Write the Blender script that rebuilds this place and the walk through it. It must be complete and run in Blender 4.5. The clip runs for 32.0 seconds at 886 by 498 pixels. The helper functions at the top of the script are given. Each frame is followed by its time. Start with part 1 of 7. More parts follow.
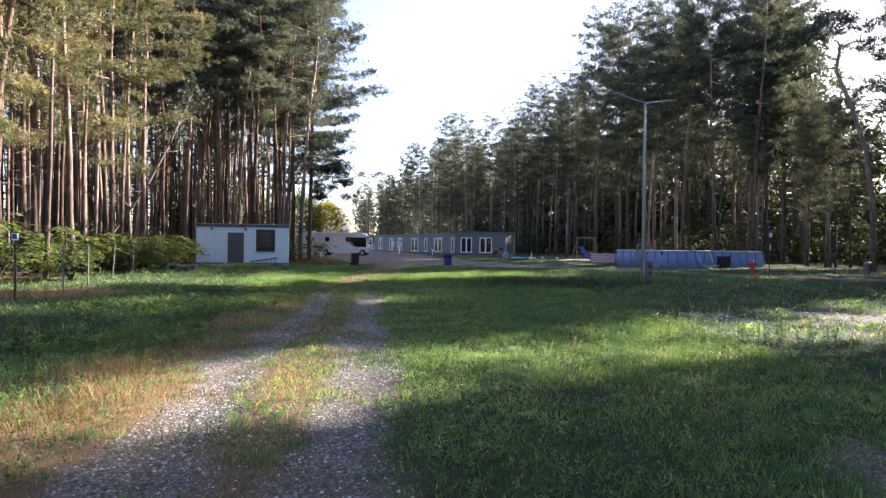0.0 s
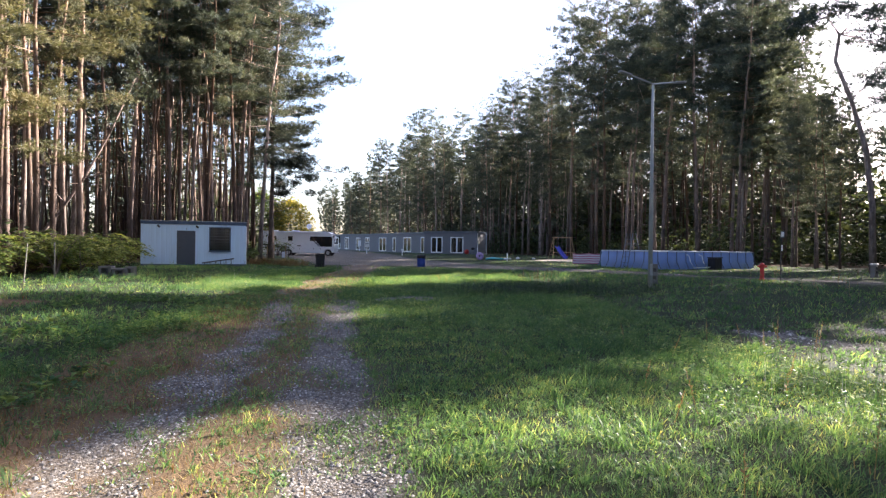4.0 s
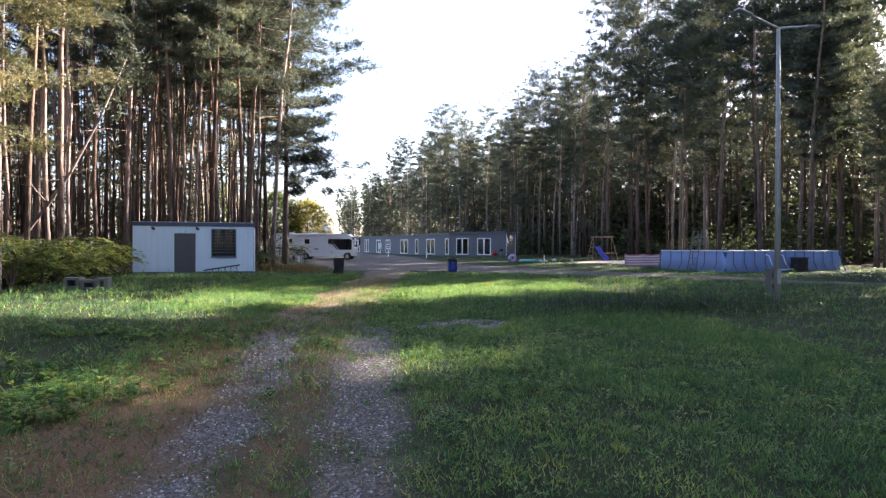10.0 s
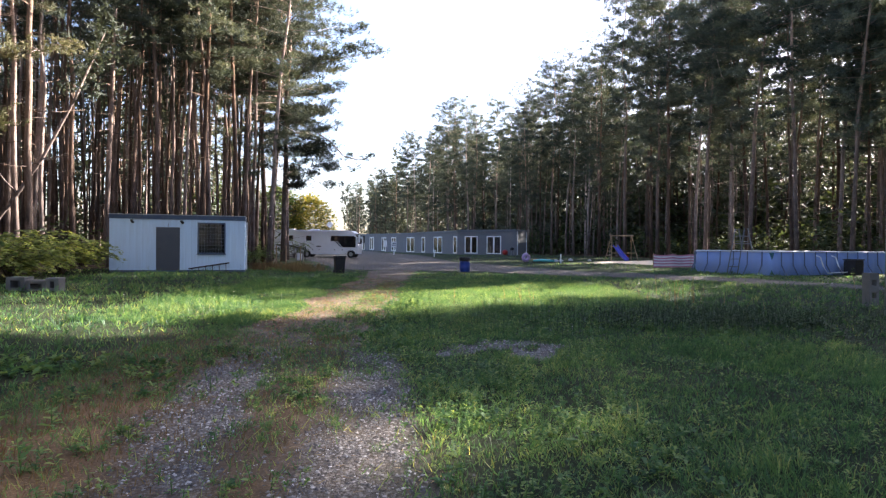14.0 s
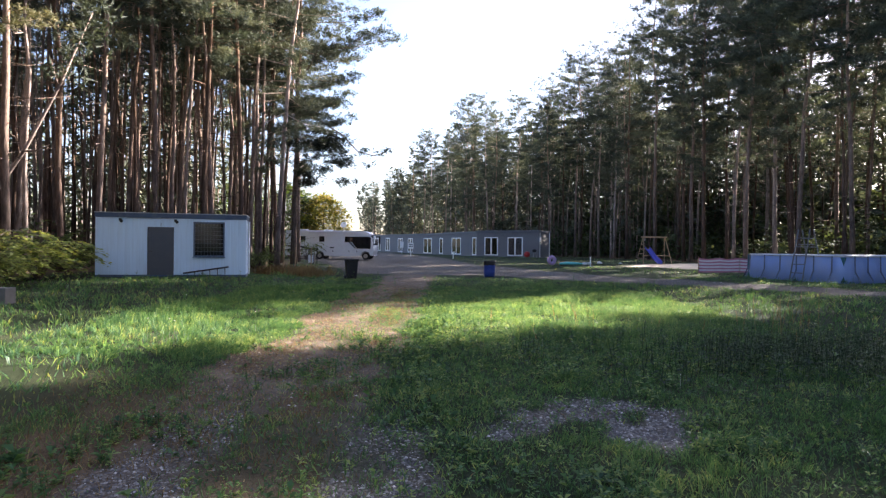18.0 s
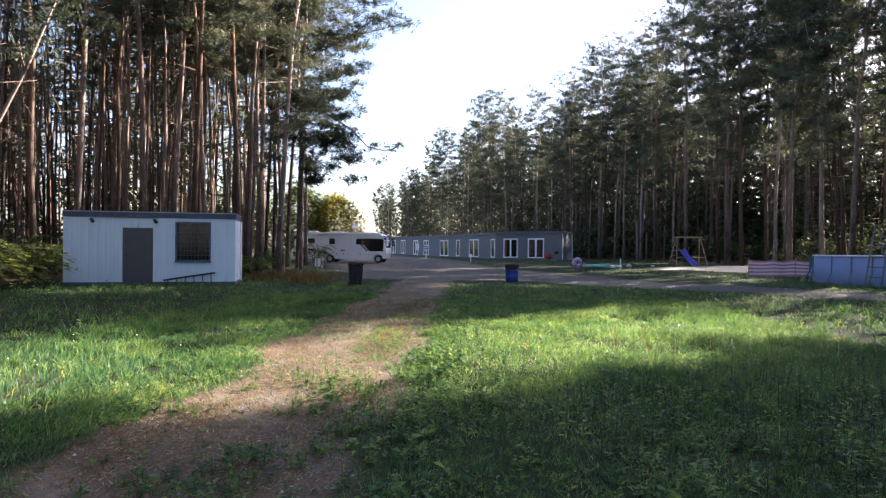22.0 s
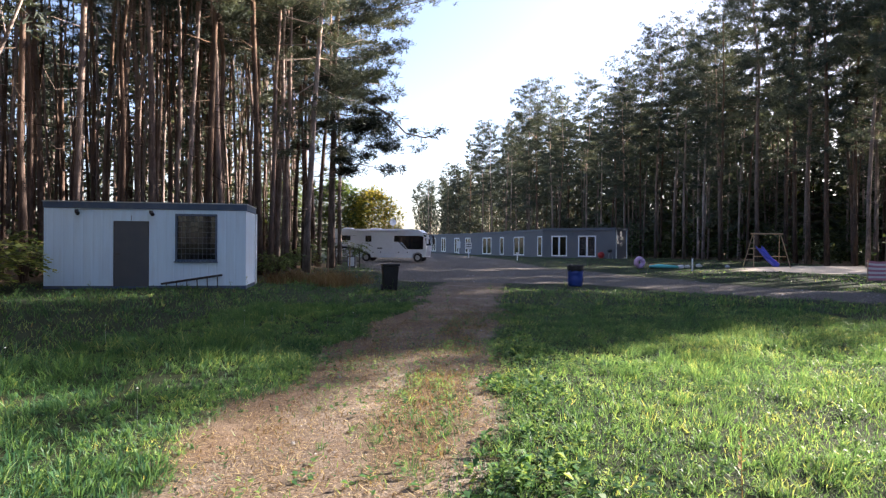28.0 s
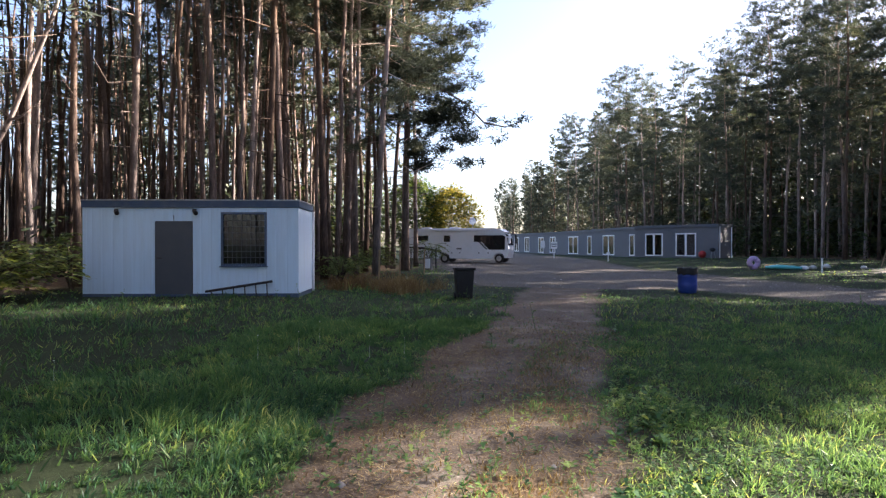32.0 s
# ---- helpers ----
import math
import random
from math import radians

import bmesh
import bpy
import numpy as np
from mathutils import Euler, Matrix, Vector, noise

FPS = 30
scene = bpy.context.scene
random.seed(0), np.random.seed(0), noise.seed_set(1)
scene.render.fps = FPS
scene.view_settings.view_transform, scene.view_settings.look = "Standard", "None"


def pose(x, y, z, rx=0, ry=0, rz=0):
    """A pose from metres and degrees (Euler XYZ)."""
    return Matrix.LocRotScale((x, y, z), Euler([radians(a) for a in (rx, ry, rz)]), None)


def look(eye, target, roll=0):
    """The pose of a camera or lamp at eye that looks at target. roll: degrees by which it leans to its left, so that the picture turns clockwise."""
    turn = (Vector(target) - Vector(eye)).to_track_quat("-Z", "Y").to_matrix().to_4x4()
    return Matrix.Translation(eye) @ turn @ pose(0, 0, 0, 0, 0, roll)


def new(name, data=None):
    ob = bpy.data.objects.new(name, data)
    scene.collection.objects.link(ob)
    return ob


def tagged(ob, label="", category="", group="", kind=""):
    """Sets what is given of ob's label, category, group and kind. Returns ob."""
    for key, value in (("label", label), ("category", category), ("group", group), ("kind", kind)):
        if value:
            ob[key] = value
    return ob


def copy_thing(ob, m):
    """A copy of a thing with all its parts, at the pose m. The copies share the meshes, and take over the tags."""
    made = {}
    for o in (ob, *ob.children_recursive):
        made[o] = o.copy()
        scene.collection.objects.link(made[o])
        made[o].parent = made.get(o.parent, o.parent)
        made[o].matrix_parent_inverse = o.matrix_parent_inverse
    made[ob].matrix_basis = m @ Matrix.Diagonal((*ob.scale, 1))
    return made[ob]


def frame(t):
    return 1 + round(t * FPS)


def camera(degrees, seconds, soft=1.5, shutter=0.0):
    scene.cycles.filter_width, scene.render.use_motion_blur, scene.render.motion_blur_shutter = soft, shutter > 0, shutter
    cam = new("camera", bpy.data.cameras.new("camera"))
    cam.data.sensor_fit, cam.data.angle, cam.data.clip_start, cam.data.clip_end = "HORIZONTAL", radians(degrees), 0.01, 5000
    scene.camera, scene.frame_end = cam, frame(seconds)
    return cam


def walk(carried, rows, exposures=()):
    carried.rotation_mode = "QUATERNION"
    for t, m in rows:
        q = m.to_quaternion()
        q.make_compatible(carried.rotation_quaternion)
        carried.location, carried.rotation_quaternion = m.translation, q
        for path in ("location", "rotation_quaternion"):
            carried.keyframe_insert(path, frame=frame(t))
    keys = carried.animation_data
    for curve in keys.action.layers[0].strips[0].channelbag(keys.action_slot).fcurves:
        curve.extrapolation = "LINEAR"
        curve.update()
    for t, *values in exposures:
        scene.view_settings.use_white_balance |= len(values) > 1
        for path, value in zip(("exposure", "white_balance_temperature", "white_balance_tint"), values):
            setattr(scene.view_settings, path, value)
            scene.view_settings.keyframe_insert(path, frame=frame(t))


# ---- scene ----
cam = camera(71.5, 32.0, soft=1.3)
METRES, EYE, TILT, LEAN, TURN = 27.0, 1.54, -1.15, 0.0, 0.0
ROWS = [
    (0.0, 0.0, 0.0, 0.0, -0.01, 0.84, -0.7),
    (0.5, -0.0045, 0.0146, 0.0011, -1.53, 0.78, -0.36),
    (1.0, -0.0057, 0.0309, 0.0013, -2.86, 0.79, -0.74),
    (1.5, -0.0087, 0.0475, 0.0004, -3.09, 0.66, -0.46),
    (2.0, -0.0113, 0.0644, 0.0008, -3.18, 0.71, -0.62),
    (2.5, -0.0112, 0.0815, 0.0018, -3.85, 0.71, -0.54),
    (3.0, -0.0131, 0.098, 0.002, -3.74, 0.73, -0.48),
    (3.5, -0.0145, 0.1127, 0.0018, -3.82, 0.97, -0.66),
    (4.0, -0.0182, 0.1281, 0.0028, -3.16, 0.85, -0.72),
    (4.5, -0.0232, 0.1447, 0.0032, -2.45, 0.78, -0.51),
    (6.5, -0.0332, 0.2113, 0.0035, -2.52, 0.89, -0.48),
    (7.0, -0.0364, 0.2287, 0.0034, -3.33, 0.98, -0.09),
    (7.5, -0.0384, 0.243, 0.0045, -3.7, 0.97, -0.47),
    (8.0, -0.0389, 0.2594, 0.0056, -3.45, 0.96, -0.1),
    (8.5, -0.042, 0.2769, 0.0053, -2.41, 0.94, -0.66),
    (9.0, -0.0428, 0.2927, 0.0045, -1.08, 0.95, -0.19),
    (9.5, -0.0421, 0.3105, 0.0061, -1.44, 0.91, -0.17),
    (10.0, -0.0451, 0.3279, 0.0069, -1.42, 0.99, -0.11),
    (10.5, -0.0476, 0.3454, 0.006, -2.49, 0.98, -0.52),
    (11.0, -0.0498, 0.3623, 0.0063, -0.16, 0.78, -0.29),
    (11.5, -0.0507, 0.3774, 0.0074, 2.28, 0.96, -0.46),
    (12.0, -0.0495, 0.3929, 0.0078, 5.37, 1.11, -0.29),
    (12.5, -0.0499, 0.4095, 0.0075, 5.95, 0.97, -0.1),
    (13.0, -0.0517, 0.4248, 0.0084, 3.89, 1.01, -0.3),
    (13.5, -0.0522, 0.4394, 0.0091, 1.34, 1.15, 0.0),
    (14.0, -0.0547, 0.456, 0.0076, -0.93, 0.86, -0.54),
    (14.5, -0.0552, 0.4715, 0.0079, -0.97, 0.94, -0.51),
    (15.0, -0.0543, 0.4879, 0.009, -2.02, 1.15, -0.15),
    (15.5, -0.0554, 0.5041, 0.0091, -0.15, 0.98, -0.36),
    (17.5, -0.0628, 0.5619, 0.0123, -0.03, 0.96, -0.68),
    (18.0, -0.0652, 0.5785, 0.013, 0.57, 0.91, -0.72),
    (18.5, -0.068, 0.5956, 0.013, 1.78, 0.89, -0.28),
    (19.0, -0.067, 0.6133, 0.0123, 0.52, 1.05, -0.49),
    (19.5, -0.0656, 0.6319, 0.0125, -0.49, 0.79, -0.27),
    (20.0, -0.0638, 0.6485, 0.0134, -0.26, 0.86, 0.07),
    (20.5, -0.0615, 0.665, 0.0144, 1.08, 1.08, -0.32),
    (21.0, -0.063, 0.6806, 0.0136, 2.77, 0.93, -0.11),
    (21.5, -0.0656, 0.694, 0.0146, 3.0, 0.97, -0.46),
    (22.0, -0.0653, 0.7083, 0.015, 2.18, 1.11, -0.48),
    (22.5, -0.0671, 0.7229, 0.0149, 2.06, 1.14, -0.16),
    (23.0, -0.0689, 0.7373, 0.0158, 0.9, 0.96, -0.14),
    (23.5, -0.0685, 0.7513, 0.0165, 0.99, 1.25, -0.36),
    (24.0, -0.0697, 0.7647, 0.016, 1.71, 0.98, -0.22),
    (24.5, -0.0724, 0.7792, 0.0171, 1.98, 0.89, 0.02),
    (26.5, -0.0793, 0.827, 0.0181, 2.35, 1.03, -0.6),
    (27.0, -0.081, 0.8417, 0.0182, 5.49, 0.82, -0.65),
    (27.5, -0.0845, 0.8558, 0.0184, 7.32, 0.9, -0.12),
    (28.0, -0.0871, 0.8704, 0.0176, 5.87, 0.89, -0.58),
    (28.5, -0.0888, 0.8843, 0.0186, 5.31, 0.98, -0.4),
    (29.0, -0.0919, 0.8989, 0.0193, 4.5, 0.99, -0.11),
    (29.5, -0.0931, 0.9129, 0.019, 1.57, 0.89, -0.44),
    (30.0, -0.094, 0.9274, 0.0198, 3.26, 0.97, -0.67),
    (30.5, -0.0956, 0.9429, 0.0193, 5.41, 0.96, 0.03),
    (31.0, -0.0958, 0.9575, 0.0189, 7.58, 0.94, -0.3),
    (31.5, -0.0963, 0.9729, 0.0203, 10.77, 0.84, -0.37),
    (32.0, -0.0997, 0.9896, 0.0204, 13.58, 0.84, -0.25),
]
EXPOSURES = [(0.0, 2.76, 6000, 24), (7.0, 3.06, 6000, 24), (8.5, 3.32, 6000, 24), (10.0, 3.04, 6000, 24), (15.0, 2.92, 6000, 24), (20.0, 2.72, 6000, 24), (24.0, 2.66, 6000, 24), (27.5, 2.5, 6000, 24), (32.0, 2.68, 6000, 24)]
walk(cam, [(t, pose(0, 0, EYE, TILT, LEAN, TURN) @ pose(METRES * x, METRES * y, METRES * z, 90 + pitch, roll, yaw)) for t, x, y, z, yaw, pitch, roll in ROWS], EXPOSURES)

# ---- daylight: low autumn sun ahead to the right, clear sky ----
SUN_AZ, SUN_EL = 58.0, 26.0
world = bpy.data.worlds.new("sky")
scene.world = world
world.use_nodes = True
wn = world.node_tree
wn.nodes.clear()
sky = wn.nodes.new("ShaderNodeTexSky")
sky.sky_type = "NISHITA"
sky.sun_disc = False
sky.sun_elevation = radians(SUN_EL)
sky.sun_rotation = radians(SUN_AZ)
sky.air_density, sky.dust_density, sky.ozone_density = 1.0, 1.8, 0.6
bg = wn.nodes.new("ShaderNodeBackground")
bg.inputs["Strength"].default_value = 0.063
wo = wn.nodes.new("ShaderNodeOutputWorld")
wn.links.new(sky.outputs["Color"], bg.inputs["Color"])
wn.links.new(bg.outputs["Background"], wo.inputs["Surface"])
sun_data = bpy.data.lights.new("sun", "SUN")
sun_data.energy, sun_data.angle, sun_data.color = 5.0, radians(0.53), (1.0, 0.9, 0.7)
sun = new("sun", sun_data)
SUN_DIR = Vector((math.sin(radians(SUN_AZ)) * math.cos(radians(SUN_EL)), math.cos(radians(SUN_AZ)) * math.cos(radians(SUN_EL)), math.sin(radians(SUN_EL))))
sun.matrix_world = look(SUN_DIR * 100, (0, 0, 0))

# ---- materials ----
RNG = np.random.default_rng(7)


def material(name, rough=0.8, metal=0.0, spec=0.3):
    m = bpy.data.materials.new(name)
    m.use_nodes = True
    b = m.node_tree.nodes["Principled BSDF"]
    b.inputs["Roughness"].default_value = rough
    b.inputs["Metallic"].default_value = metal
    b.inputs["Specular IOR Level"].default_value = spec
    return m, m.node_tree, b


def mix_rgb(nt, fac, a, b, kind="MIX"):
    n = nt.nodes.new("ShaderNodeMix")
    n.data_type, n.blend_type = "RGBA", kind
    for sock, val in ((n.inputs[0], fac), (n.inputs[6], a), (n.inputs[7], b)):
        if isinstance(val, bpy.types.NodeSocket):
            nt.links.new(val, sock)
        elif isinstance(val, tuple):
            sock.default_value = (*val, 1.0)
        else:
            sock.default_value = val
    return n.outputs[2]


def noise_tex(nt, coord, scale, detail=4.0, rough=0.6, stretch=None):
    src = coord
    if stretch:
        mp = nt.nodes.new("ShaderNodeMapping")
        mp.inputs["Scale"].default_value = stretch
        nt.links.new(coord, mp.inputs["Vector"])
        src = mp.outputs["Vector"]
    n = nt.nodes.new("ShaderNodeTexNoise")
    n.inputs["Scale"].default_value, n.inputs["Detail"].default_value, n.inputs["Roughness"].default_value = scale, detail, rough
    nt.links.new(src, n.inputs["Vector"])
    return n.outputs["Fac"]


def ramp(nt, fac, *stops):
    n = nt.nodes.new("ShaderNodeValToRGB")
    while len(n.color_ramp.elements) < len(stops):
        n.color_ramp.elements.new(0.5)
    for e, (p, c) in zip(n.color_ramp.elements, stops):
        e.position, e.color = p, (*c, 1.0)
    nt.links.new(fac, n.inputs["Fac"])
    return n.outputs["Color"]


def bump(nt, b, height, strength=0.3, dist=0.01):
    n = nt.nodes.new("ShaderNodeBump")
    n.inputs["Strength"].default_value, n.inputs["Distance"].default_value = strength, dist
    nt.links.new(height, n.inputs["Height"])
    nt.links.new(n.outputs["Normal"], b.inputs["Normal"])


def coords(nt, kind="Object"):
    return nt.nodes.new("ShaderNodeTexCoord").outputs[kind]


def worn(name, colour, dirt=(0.1, 0.08, 0.06), amount=0.35, rough=0.6, metal=0.0, scale=3.0, grain=60.0, spec=0.3, stretch=None, relief=0.15):
    """Painted, plastic or metal surface with soft stains and fine grain."""
    m, nt, b = material(name, rough, metal, spec)
    co = coords(nt)
    big = noise_tex(nt, co, scale, 5.0, 0.65, stretch)
    fine = noise_tex(nt, co, grain, 3.0, 0.6)
    f = ramp(nt, big, (0.42, (0, 0, 0)), (0.75, (amount, amount, amount)))
    c = mix_rgb(nt, f, colour, dirt)
    c = mix_rgb(nt, 0.18, c, ramp(nt, fine, (0.3, tuple(v * 0.6 for v in colour)), (0.7, tuple(min(1, v * 1.3) for v in colour))))
    nt.links.new(c, b.inputs["Base Color"])
    bump(nt, b, fine, relief, 0.004)
    return m


def leafy(name, dark, mid, light, glow=0.45, rough=0.55, attribute="tint", by_object=0.0, through_tint=(1.3, 1.2, 0.55), spec=0.12):
    """Leaves, needles and blades: a thin sheet that also lets light through."""
    m, nt, b = material(name, rough, 0.0, spec)
    out = nt.nodes["Material Output"]
    if attribute:
        a = nt.nodes.new("ShaderNodeAttribute")
        a.attribute_name = attribute
        fac = a.outputs["Fac"]
    else:
        fac = nt.nodes.new("ShaderNodeNewGeometry").outputs["Random Per Island"]
    c = ramp(nt, fac, (0.0, dark), (0.5, mid), (1.0, light))
    if by_object:
        info = nt.nodes.new("ShaderNodeObjectInfo")
        hue = nt.nodes.new("ShaderNodeHueSaturation")
        mr = nt.nodes.new("ShaderNodeMapRange")
        mr.inputs["To Min"].default_value, mr.inputs["To Max"].default_value = 1 - by_object, 1 + by_object
        nt.links.new(info.outputs["Random"], mr.inputs["Value"])
        nt.links.new(mr.outputs["Result"], hue.inputs["Value"])
        nt.links.new(c, hue.inputs["Color"])
        c = hue.outputs["Color"]
    nt.links.new(c, b.inputs["Base Color"])
    tr = nt.nodes.new("ShaderNodeBsdfTranslucent")
    warm = mix_rgb(nt, 1.0, c, through_tint, "MULTIPLY")
    nt.links.new(warm, tr.inputs["Color"])
    mx = nt.nodes.new("ShaderNodeMixShader")
    mx.inputs[0].default_value = glow
    nt.links.new(b.outputs["BSDF"], mx.inputs[1])
    nt.links.new(tr.outputs["BSDF"], mx.inputs[2])
    nt.links.new(mx.outputs[0], out.inputs["Surface"])
    return m


def glass_mat(name, tint=(0.75, 0.8, 0.82), rough=0.03):
    m, nt, b = material(name, rough, 0.0, 0.5)
    b.inputs["Base Color"].default_value = (*tint, 1)
    b.inputs["Transmission Weight"].default_value = 0.9
    b.inputs["IOR"].default_value = 1.45
    return m


def bark_material():
    m, nt, b = material("pine_bark", 0.9, 0.0, 0.15)
    co = coords(nt)
    sep = nt.nodes.new("ShaderNodeSeparateXYZ")
    nt.links.new(co, sep.inputs[0])
    mr = nt.nodes.new("ShaderNodeMapRange")
    mr.inputs["From Min"].default_value, mr.inputs["From Max"].default_value = 4.0, 15.0
    nt.links.new(sep.outputs["Z"], mr.inputs["Value"])
    plates = noise_tex(nt, co, 9.0, 5.0, 0.7, (1.0, 1.0, 0.22))
    flakes = noise_tex(nt, co, 26.0, 4.0, 0.7, (1.0, 1.0, 0.35))
    low = ramp(nt, plates, (0.3, (0.045, 0.035, 0.03)), (0.55, (0.135, 0.1, 0.082)), (0.75, (0.26, 0.205, 0.168)))
    high = ramp(nt, flakes, (0.3, (0.13, 0.085, 0.06)), (0.55, (0.33, 0.23, 0.165)), (0.75, (0.55, 0.44, 0.35)))
    info = nt.nodes.new("ShaderNodeObjectInfo")
    hue = nt.nodes.new("ShaderNodeHueSaturation")
    for sock, lo, hi in (("Value", 0.45, 1.65), ("Saturation", 1.2, 0.65)):
        vr = nt.nodes.new("ShaderNodeMapRange")
        vr.inputs["To Min"].default_value, vr.inputs["To Max"].default_value = lo, hi
        nt.links.new(info.outputs["Random"], vr.inputs["Value"])
        nt.links.new(vr.outputs["Result"], hue.inputs[sock])
    isl = nt.nodes.new("ShaderNodeMapRange")
    isl.inputs["To Min"].default_value, isl.inputs["To Max"].default_value = 0.5, 1.5
    nt.links.new(nt.nodes.new("ShaderNodeNewGeometry").outputs["Random Per Island"], isl.inputs["Value"])
    patch = noise_tex(nt, co, 1.1, 4.0, 0.6, (1.0, 1.0, 0.5))
    c = mix_rgb(nt, 1.0, mix_rgb(nt, mr.outputs["Result"], low, high), ramp(nt, patch, (0.35, (0.55, 0.55, 0.56)), (0.65, (1.25, 1.2, 1.15))), "MULTIPLY")
    c = mix_rgb(nt, 1.0, c, isl.outputs["Result"], "MULTIPLY")
    nt.links.new(c, hue.inputs["Color"])
    nt.links.new(hue.outputs["Color"], b.inputs["Base Color"])
    bump(nt, b, plates, 0.8, 0.04)
    return m


def ground_material():
    m, nt, b = material("ground_earth", 0.95, 0.0, 0.12)
    co = coords(nt)
    at = nt.nodes.new("ShaderNodeAttribute")
    at.attribute_name = "cover"
    sep = nt.nodes.new("ShaderNodeSeparateColor")
    nt.links.new(at.outputs["Color"], sep.inputs[0])
    at2 = nt.nodes.new("ShaderNodeAttribute")
    at2.attribute_name = "cover_b"
    sep2 = nt.nodes.new("ShaderNodeSeparateColor")
    nt.links.new(at2.outputs["Color"], sep2.inputs[0])
    big = noise_tex(nt, co, 0.6, 6.0, 0.65)
    mid = noise_tex(nt, co, 5.0, 6.0, 0.7)
    fine = noise_tex(nt, co, 45.0, 5.0, 0.7)
    # turf ground darkened in colour to stand for shade between the tufts
    grass = ramp(nt, mid, (0.3, (0.009, 0.015, 0.008)), (0.5, (0.02, 0.032, 0.014)), (0.72, (0.045, 0.06, 0.026)))
    grass = mix_rgb(nt, ramp(nt, big, (0.45, (0, 0, 0)), (0.7, (0.35, 0.35, 0.35))), grass, (0.085, 0.085, 0.04))
    grass = mix_rgb(nt, 0.45, grass, ramp(nt, fine, (0.3, (0.01, 0.014, 0.008)), (0.55, (0.034, 0.045, 0.02)), (0.8, (0.1, 0.1, 0.05))))
    vor = nt.nodes.new("ShaderNodeTexVoronoi")
    vor.inputs["Scale"].default_value = 38.0
    nt.links.new(co, vor.inputs["Vector"])
    stone = ramp(nt, vor.outputs["Color"], (0.1, (0.075, 0.071, 0.067)), (0.5, (0.175, 0.165, 0.152)), (0.9, (0.38, 0.36, 0.335)))
    stone = mix_rgb(nt, 1.0, stone, ramp(nt, vor.outputs["Distance"], (0.0, (1, 1, 1)), (0.75, (0.35, 0.33, 0.3))), "MULTIPLY")
    stone = mix_rgb(nt, ramp(nt, mid, (0.38, (0, 0, 0)), (0.7, (0.6, 0.6, 0.6))), stone, (0.14, 0.112, 0.08))
    dirt = ramp(nt, fine, (0.25, (0.05, 0.039, 0.029)), (0.5, (0.13, 0.1, 0.072)), (0.78, (0.29, 0.24, 0.18)))
    sandy = noise_tex(nt, co, 0.9, 5.0, 0.7)
    dirt = mix_rgb(nt, ramp(nt, sandy, (0.5, (0, 0, 0)), (0.68, (0.6, 0.6, 0.6))), dirt, ramp(nt, fine, (0.3, (0.19, 0.16, 0.125)), (0.7, (0.46, 0.4, 0.33))))
    dirt = mix_rgb(nt, ramp(nt, mid, (0.5, (0, 0, 0)), (0.7, (0.6, 0.6, 0.6))), dirt, ramp(nt, fine, (0.3, (0.07, 0.045, 0.027)), (0.7, (0.2, 0.125, 0.07))))
    dry = ramp(nt, fine, (0.25, (0.055, 0.036, 0.021)), (0.55, (0.15, 0.097, 0.054)), (0.8, (0.29, 0.2, 0.115)))
    sand = ramp(nt, mid, (0.25, (0.36, 0.3, 0.24)), (0.6, (0.52, 0.46, 0.38)), (0.8, (0.6, 0.54, 0.46)))
    litter = ramp(nt, mid, (0.25, (0.045, 0.03, 0.02)), (0.5, (0.11, 0.075, 0.045)), (0.75, (0.2, 0.13, 0.07)))
    c = mix_rgb(nt, sep2.outputs["Green"], grass, litter)
    c = mix_rgb(nt, sep.outputs["Green"], c, dirt)
    c = mix_rgb(nt, sep.outputs["Blue"], c, dry)
    c = mix_rgb(nt, sep.outputs["Red"], c, stone)
    c = mix_rgb(nt, sep2.outputs["Red"], c, sand)
    nt.links.new(c, b.inputs["Base Color"])
    h = nt.nodes.new("ShaderNodeMath")
    h.operation = "MULTIPLY_ADD"
    h.inputs[1].default_value = -0.5
    gm = nt.nodes.new("ShaderNodeMath")
    gm.operation = "MULTIPLY"
    nt.links.new(vor.outputs["Distance"], gm.inputs[0])
    nt.links.new(sep.outputs["Red"], gm.inputs[1])
    nt.links.new(gm.outputs[0], h.inputs[0])
    nt.links.new(fine, h.inputs[2])
    bump(nt, b, h.outputs[0], 0.7, 0.03)
    return m


M_BARK = bark_material()
M_GROUND = ground_material()
M_NEEDLE = leafy("pine_needles", (0.036, 0.047, 0.041), (0.088, 0.105, 0.078), (0.21, 0.21, 0.138), 0.24, 0.6, by_object=0.25, through_tint=(1.1, 1.1, 0.7))
M_GRASS = leafy("grass_blades", (0.021, 0.07, 0.042), (0.075, 0.19, 0.088), (0.29, 0.37, 0.16), 0.58, 0.42, through_tint=(2.4, 1.6, 0.72), spec=0.22)
# olive-brown older needles with the low sun's gold put into the colour
M_NEEDLE_SUNLIT = leafy("sunlit_old_pine_needles", (0.05, 0.058, 0.032), (0.155, 0.155, 0.085), (0.31, 0.26, 0.145), 0.3, 0.6, by_object=0.1, through_tint=(1.1, 1.1, 0.7))
M_STRAW = leafy("dry_grass_blades", (0.1, 0.06, 0.032), (0.22, 0.155, 0.082), (0.44, 0.37, 0.22), 0.4, 0.7)
M_LEAF = leafy("broad_leaves", (0.04, 0.075, 0.026), (0.1, 0.155, 0.05), (0.22, 0.26, 0.085), 0.48, 0.45)
# darker copy of the broad leaves, the wood's shade put into its colour
M_LEAF_SHADED = leafy("shaded_broad_leaves", (0.026, 0.04, 0.026), (0.06, 0.085, 0.044), (0.135, 0.16, 0.075), 0.3, 0.7)
